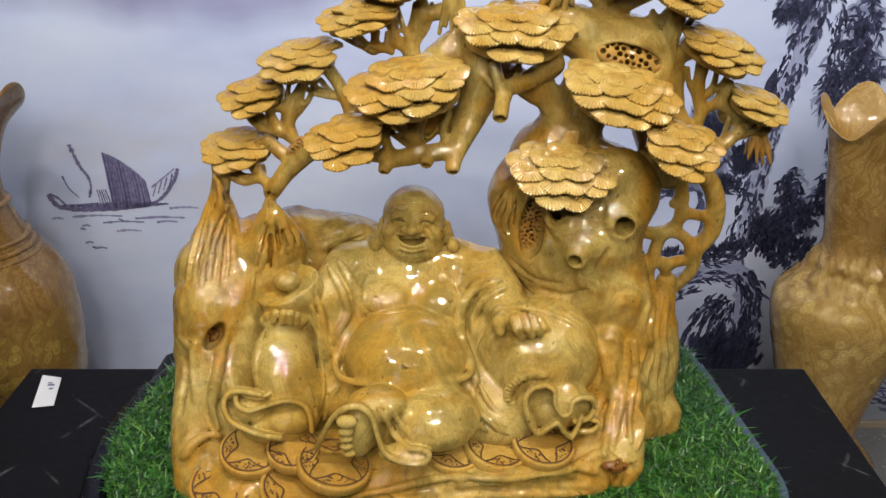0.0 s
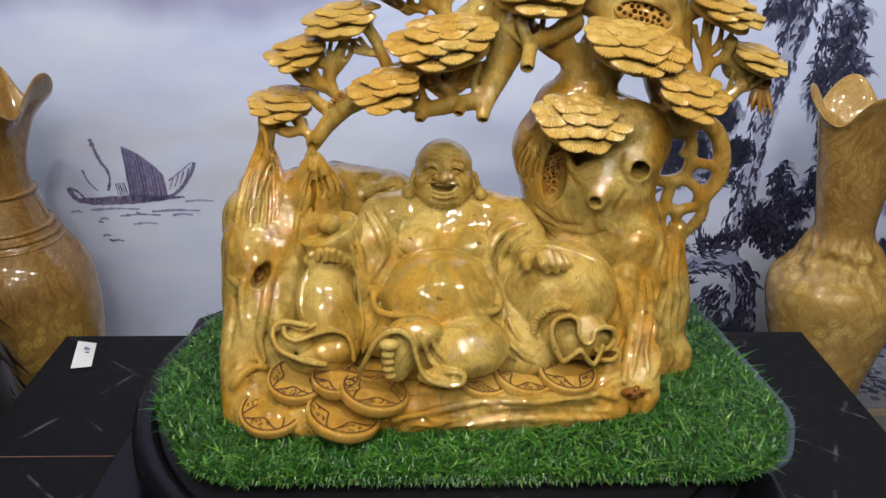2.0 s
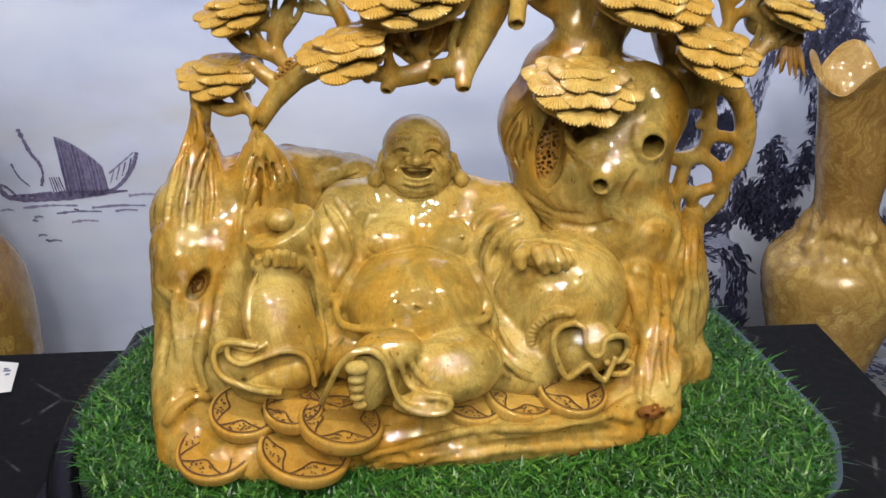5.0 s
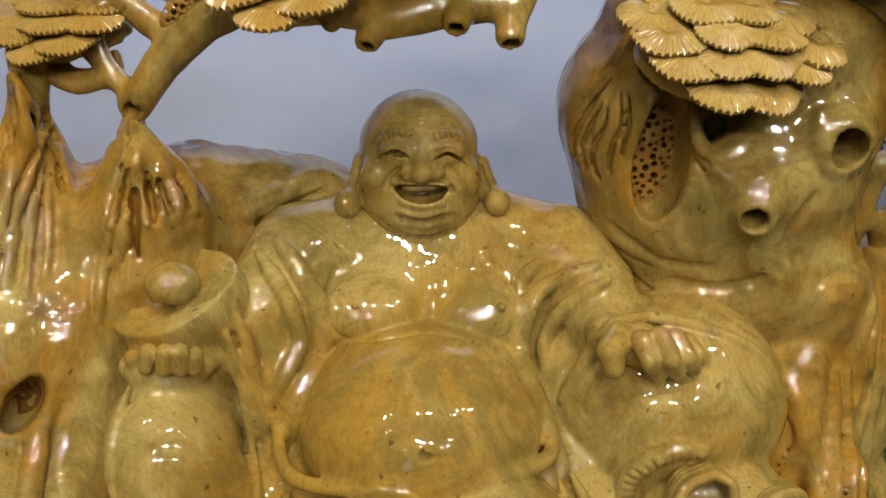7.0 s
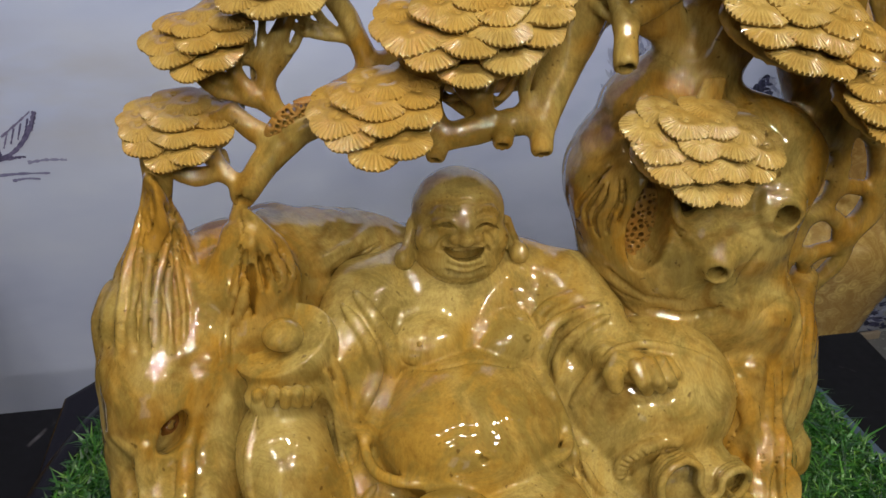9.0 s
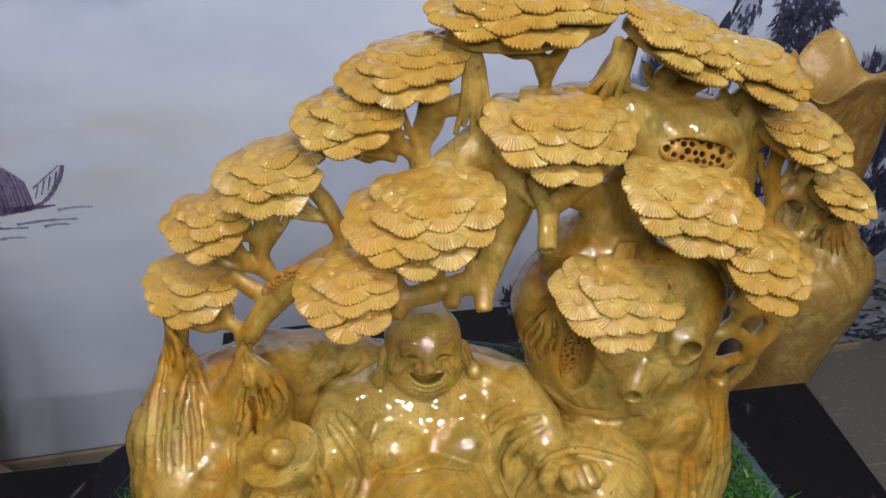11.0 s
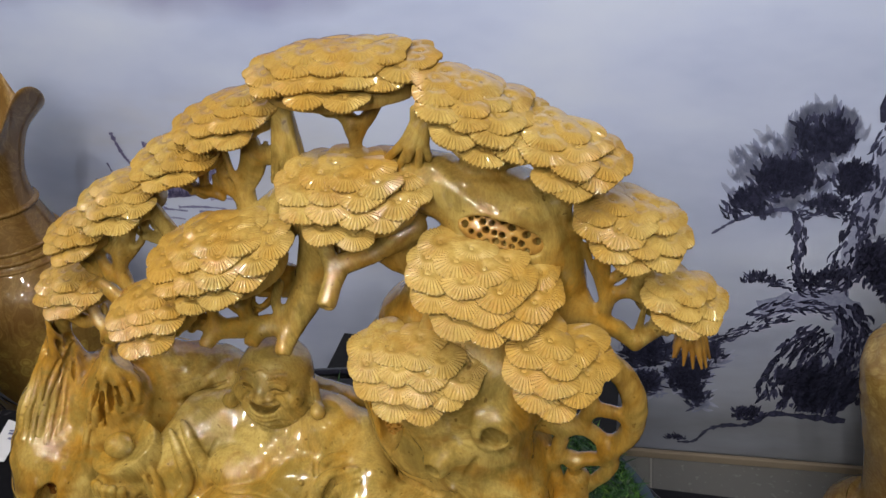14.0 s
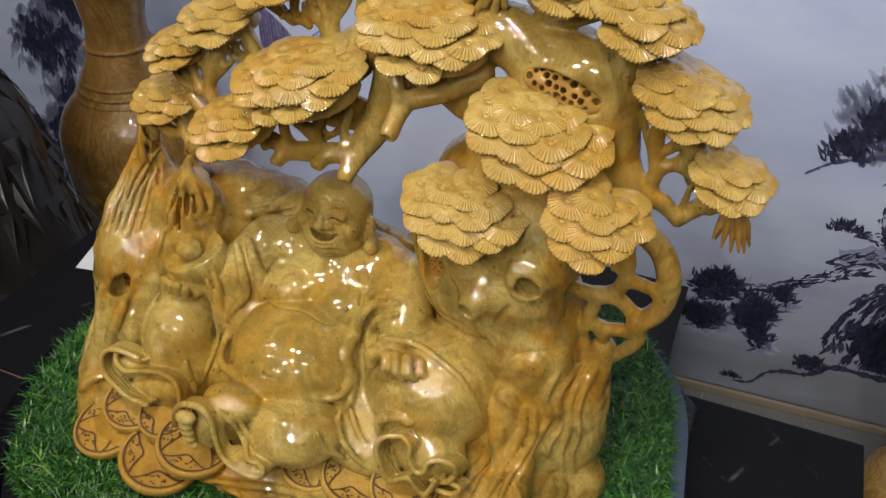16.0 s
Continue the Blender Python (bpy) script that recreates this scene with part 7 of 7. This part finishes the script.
def paint_pines():
    rng = random.Random(21)
    pale, dark = Ink(0.0004), Ink(0.0008)
    trunk = [(0.86, 1.40), (0.85, 1.25), (0.845, 1.14), (0.815, 1.02), (0.79, 0.90), (0.775, 0.78), (0.762, 0.66), (0.75, 0.54)]
    pale.line([(p[0] + 0.01, p[1]) for p in trunk], 0.05, 0.045, rng, 0.2)
    dark.bark(trunk, 0.058, 360, rng, 0.030)
    dark.stroke(0.765, 0.93, math.pi / 2 - 0.15, 0.10, 0.032)
    # second trunk and hanging boughs to the right
    t2 = [(0.90, 1.30), (0.905, 1.15), (0.915, 1.03), (0.93, 0.92), (0.95, 0.82)]
    dark.bark(t2, 0.022, 140, rng, 0.026)
    for u, z, ru, rz, n in ((0.965, 1.12, 0.05, 0.07, 90), (0.99, 1.02, 0.045, 0.05, 80), (0.97, 0.93, 0.03, 0.05, 60), (0.985, 0.82, 0.03, 0.06, 60), (0.92, 0.99, 0.03, 0.06, 60), (0.86, 0.72, 0.03, 0.06, 60), (0.90, 0.66, 0.04, 0.04, 60), (0.95, 0.72, 0.02, 0.05, 40), (0.80, 1.17, 0.05, 0.03, 50), (0.78, 1.25, 0.08, 0.05, 70)):
        dark.tufts(u, z, ru, rz, n, rng, 0.026, 1.2, -math.pi / 2)
        pale.tufts(u, z, ru * 1.2, rz * 1.2, n // 2, rng, 0.034, 1.2, -math.pi / 2)
    # left bough with a tall dark clump
    pale.tufts(0.60, 0.80, 0.10, 0.08, 200, rng, 0.034, 0.5, math.pi * 0.62)
    pale.tufts(0.66, 0.89, 0.065, 0.055, 300, rng, 0.034, 0.6, math.pi * 0.55)
    dark.tufts(0.665, 0.885, 0.050, 0.045, 150, rng, 0.026, 0.6, math.pi * 0.55)
    dark.tufts(0.61, 0.80, 0.055, 0.04, 170, rng, 0.028, 0.7, math.pi * 0.58)
    dark.tufts(0.545, 0.73, 0.05, 0.035, 70, rng, 0.026, 0.6, math.pi * 0.65)
    dark.tufts(0.735, 0.80, 0.030, 0.032, 130, rng, 0.024, 0.9)
    dark.tufts(0.70, 0.74, 0.05, 0.02, 60, rng, 0.02, 1.2)
    dark.line([(0.475, 0.665), (0.52, 0.70), (0.57, 0.72), (0.62, 0.73), (0.645, 0.70), (0.655, 0.62), (0.675, 0.55), (0.69, 0.53)], 0.006, 0.012, rng, 0.6)
    dark.bark([(0.645, 0.73), (0.655, 0.66), (0.665, 0.58), (0.69, 0.53)], 0.028, 90, rng, 0.022)
    dark.bark([(0.64, 0.72), (0.69, 0.73), (0.74, 0.72), (0.775, 0.70)], 0.02, 60, rng, 0.02)
    # root mass and shore
    dark.bark([(0.60, 0.545), (0.65, 0.54), (0.70, 0.535), (0.76, 0.54)], 0.022, 70, rng, 0.022)
    dark.tufts(0.59, 0.55, 0.035, 0.012, 26, rng, 0.022, 0.8)
    dark.tufts(0.73, 0.56, 0.05, 0.018, 50, rng, 0.024, 0.6)
    dark.tufts(0.82, 0.60, 0.05, 0.06, 150, rng, 0.028, 0.7, math.pi * 0.42)
    dark.tufts(0.88, 0.56, 0.06, 0.06, 120, rng, 0.028, 0.7, math.pi * 0.42)
    pale.line([(0.60, 0.47), (0.68, 0.50), (0.76, 0.50), (0.80, 0.44), (0.80, 0.34)], 0.05, 0.08, rng, 0.3)
    dark.bark([(0.58, 0.445), (0.63, 0.475), (0.69, 0.49), (0.76, 0.475)], 0.03, 80, rng, 0.024)
    dark.bark([(0.39, 0.335), (0.47, 0.355), (0.54, 0.39), (0.60, 0.425), (0.66, 0.455)], 0.022, 120, rng, 0.024)
    dark.bark([(0.77, 0.50), (0.81, 0.44), (0.82, 0.34), (0.80, 0.24), (0.79, 0.20)], 0.05, 260, rng, 0.034)
    dark.bark([(0.73, 0.44), (0.69, 0.38), (0.66, 0.30), (0.64, 0.22)], 0.04, 130, rng, 0.032)
    dark.bark([(0.75, 0.42), (0.73, 0.34), (0.72, 0.26), (0.71, 0.20)], 0.05, 150, rng, 0.034)
    dark.tufts(0.76, 0.24, 0.09, 0.06, 160, rng, 0.04, 0.5, math.pi * 0.42)
    dark.line([(0.46, 0.05), (0.50, 0.058), (0.53, 0.10), (0.57, 0.118), (0.62, 0.125), (0.67, 0.165), (0.74, 0.165), (0.84, 0.16)], 0.006, 0.018, rng, 0.5)
    dark.tufts(0.615, 0.155, 0.03, 0.02, 60, rng, 0.022, 0.6)
    dark.tufts(0.455, 0.06, 0.02, 0.008, 24, rng, 0.016, 0.8)
    # low clumps beyond the plinth
    for u, z, ru, rz, n in ((0.36, 0.325, 0.05, 0.045, 170), (0.35, 0.23, 0.045, 0.035, 130), (0.46, 0.27, 0.042, 0.055, 190), (0.49, 0.20, 0.02, 0.03, 40), (0.51, 0.335, 0.025, 0.02, 30)):
        dark.tufts(u, z, ru, rz, n, rng, 0.026, 1.5)
        pale.tufts(u + 0.01, z - 0.01, ru * 1.25, rz * 1.2, n // 3, rng, 0.03, 1.5)
    # right part, behind the vase, and rocks
    for u, z, ru, rz, n in ((1.17, 0.80, 0.05, 0.08, 110), (1.24, 0.66, 0.07, 0.06, 130), (1.30, 0.52, 0.08, 0.06, 130), (1.20, 0.50, 0.06, 0.04, 80), (1.42, 0.62, 0.10, 0.10, 160), (1.3, 0.36, 0.12, 0.05, 130), (1.5, 0.40, 0.1, 0.1, 130)):
        dark.tufts(u, z, ru, rz, n, rng, 0.032, 0.8, math.pi * 0.45)
        pale.tufts(u, z, ru * 1.2, rz * 1.2, n // 2, rng, 0.04, 0.8)
    pale.bark([(1.15, 0.30), (1.25, 0.24), (1.4, 0.20), (1.6, 0.16)], 0.30, 420, rng, 0.040)
    dark.bark([(1.12, 0.22), (1.25, 0.16), (1.4, 0.12), (1.6, 0.10)], 0.20, 420, rng, 0.034)
    # dark pines on the far left
    for u, z, ru, rz, n in ((-1.34, 0.80, 0.10, 0.06, 150), (-1.46, 0.66, 0.09, 0.08, 150), (-1.30, 0.55, 0.05, 0.10, 120), (-1.42, 0.45, 0.08, 0.10, 120), (-1.28, 0.36, 0.06, 0.08, 90), (-1.5, 0.30, 0.12, 0.12, 140)):
        dark.tufts(u, z, ru, rz, n, rng, 0.036, 0.5, -math.pi / 2)
        pale.tufts(u, z, ru * 1.3, rz * 1.3, n, rng, 0.05, 0.6, -math.pi / 2)
    dark.line([(-1.55, 0.90), (-1.42, 0.82), (-1.32, 0.72), (-1.24, 0.58)], 0.02, 0.012, rng, 0.5)
    pale.made("pale_brush_strokes", INKPALE, "soft grey-blue wash strokes")
    dark.made("brush_strokes", INK, "indigo brush strokes of old pines")


paint_pines()


def paint_boat():
    rng = random.Random(5)
    b, p = Ink(0.0008), Ink(0.0004)
    b.line([(-0.945, 0.745), (-0.935, 0.722), (-0.915, 0.708), (-0.85, 0.703), (-0.78, 0.706), (-0.71, 0.715), (-0.675, 0.735), (-0.645, 0.775), (-0.632, 0.805)], 0.012, 0.008, rng, 0.3)
    b.line([(-0.945, 0.745), (-0.925, 0.735), (-0.905, 0.71)], 0.006, 0.005, rng)
    for i in range(34):
        u = -0.803 + 0.0027 * i
        top = 0.848 - 0.0010 * i - 0.000035 * i * i
        p.line([(u, top), (u + 0.003, (top + 0.715) / 2), (u + 0.006, 0.712)], 0.0045, 0.0045, rng, 0.2, 4)
        b.line([(u, top - 0.004 * rng.random()), (u + 0.004, (top + 0.715) / 2), (u + 0.006, 0.714)], 0.0022, 0.0036, rng, 0.5, 4)
    for i in range(30):
        u = -0.925 + 0.0086 * i
        w = 0.004 + 0.012 * math.sin(math.pi * i / 29)
        b.line([(u, 0.712 + 0.00002 * (i - 14) ** 2), (u + 0.010, 0.709 + w * 0.3 + 0.00002 * (i - 14) ** 2)], w, w, rng, 0.3, 3)
    for i in range(5):
        u = -0.70 + 0.014 * i
        b.line([(u, 0.735 + 0.008 * i), (u + 0.012, 0.765 + 0.009 * i)], 0.003, 0.003, rng)
    b.line([(-0.70, 0.758), (-0.665, 0.785), (-0.64, 0.805)], 0.004, 0.003, rng)
    b.line([(-0.876, 0.868), (-0.868, 0.84), (-0.858, 0.81), (-0.846, 0.79), (-0.842, 0.765), (-0.85, 0.735)], 0.009, 0.006, rng, 0.6)
    b.line([(-0.905, 0.79), (-0.895, 0.76), (-0.875, 0.735)], 0.004, 0.003, rng)
    for i in range(5):
        b.line([(-0.83 + 0.005 * i, 0.755), (-0.825 + 0.006 * i, 0.715)], 0.003, 0.003, rng)
    for u, z, l in ((-0.90, 0.685, 0.12), (-0.83, 0.668, 0.10), (-0.75, 0.678, 0.12), (-0.88, 0.66, 0.02), (-0.95, 0.68, 0.03), (-0.80, 0.645, 0.06), (-0.86, 0.60, 0.03), (-0.88, 0.615, 0.02), (-0.70, 0.667, 0.05), (-0.665, 0.703, 0.07)):
        p.line([(u, z), (u + l / 2, z + 0.003), (u + l, z)], 0.006, 0.004, rng, 0.5)
    for u, z in ((-0.885, 0.655), (-0.79, 0.677), (-0.865, 0.605)):
        b.line([(u, z), (u + 0.012, z - 0.004)], 0.006, 0.003, rng)
    p.made("pale_brush_strokes", INKMID, "soft violet wash of the sail and ripples")
    b.made("brush_strokes", INKBROWN, "violet-brown brush drawing of a sailing boat")


paint_boat()

# ---- ceiling spots ----
# unseen lamps, added to brighten the mural
for x in (-1.3, -0.45, 0.4, 1.25):
    s = thing("mural_fill_lamp", (x, 0.75, CEIL), "unseen white track spot added to brighten the mural", "ceiling lamp", "wall washers")
    part("can", lathe([(0.001, -0.002), (0.035, -0.002), (0.038, -0.03), (0.038, -0.10), (0.034, -0.10), (0.030, -0.04), (0.001, -0.04)], (x, 0.75, CEIL), 24), METAL, s, "", True)
    lamp("washer_light", "AREA", look((x, 0.76, CEIL - 0.105), (x, 1.97, 1.9)), MURAL_FILL_W, (0.92, 0.96, 1.0), size=0.06, spread=66)
# unseen small lamps, added for more sparkles on the lacquer
for x in (-2.4, -1.6, -0.8, 0.0, 0.8, 1.6, 2.4):
    for y in (-2.9, -2.1, 0.1):
        s = thing("sparkle_lamp", (x, y, CEIL), "tiny unseen ceiling lamp, added for highlights on the carving", "ceiling lamp", "small ceiling lamps")
        part("ring", lathe([(0.028, 0.0), (0.040, -0.002), (0.041, -0.005), (0.030, -0.007), (0.027, -0.003)], (x, y, CEIL), 20), METAL, s, "", True)
        lamp("downlight_glow", "AREA", look((x, y, CEIL - 0.009), (x * 0.6, y + 0.4, 0)), SPARKLE_W, (1.0, 0.97, 0.92), size=0.05, spread=150)
for i, (x, y) in enumerate(SPOTS):
    s = thing("spot_lamp", (x, y, CEIL), "small round white recessed ceiling spot, lit", "ceiling lamp", "rows of ceiling spots")
    part("ring", lathe([(0.045, 0.0), (0.062, -0.002), (0.064, -0.006), (0.046, -0.010), (0.043, -0.004)], (x, y, CEIL), 32), METAL, s, "", True)
    lamp("spot_light", "AREA", look((x, y, CEIL - 0.012), (x * 0.6, 0.75, 1.0)), SPOT_W * (1.5 if abs(x) < 0.3 else 0.75) * {-1.9: 1.12, -0.9: 0.55, 0.15: 0.66}[y], (1.0, 0.96, 0.90), size=0.075, spread=84)

# ---- floor tiles ----
tile_mesh = None
for i in range(11):
    for j in range(9):
        x0, y0 = -3.2 + 0.6 * i + 0.003, -3.2 + 0.6 * j + 0.003
        if tile_mesh is None:
            tb = part("floor_tile", box((0, 0, -0.012), (0.594, 0.594, 0.0), 0.0015, 1), TILE)
            tile_mesh = tb.data
        else:
            tb = new("floor_tile", tile_mesh)
        tb.location = (x0, y0, 0)
        tb.parent = floor
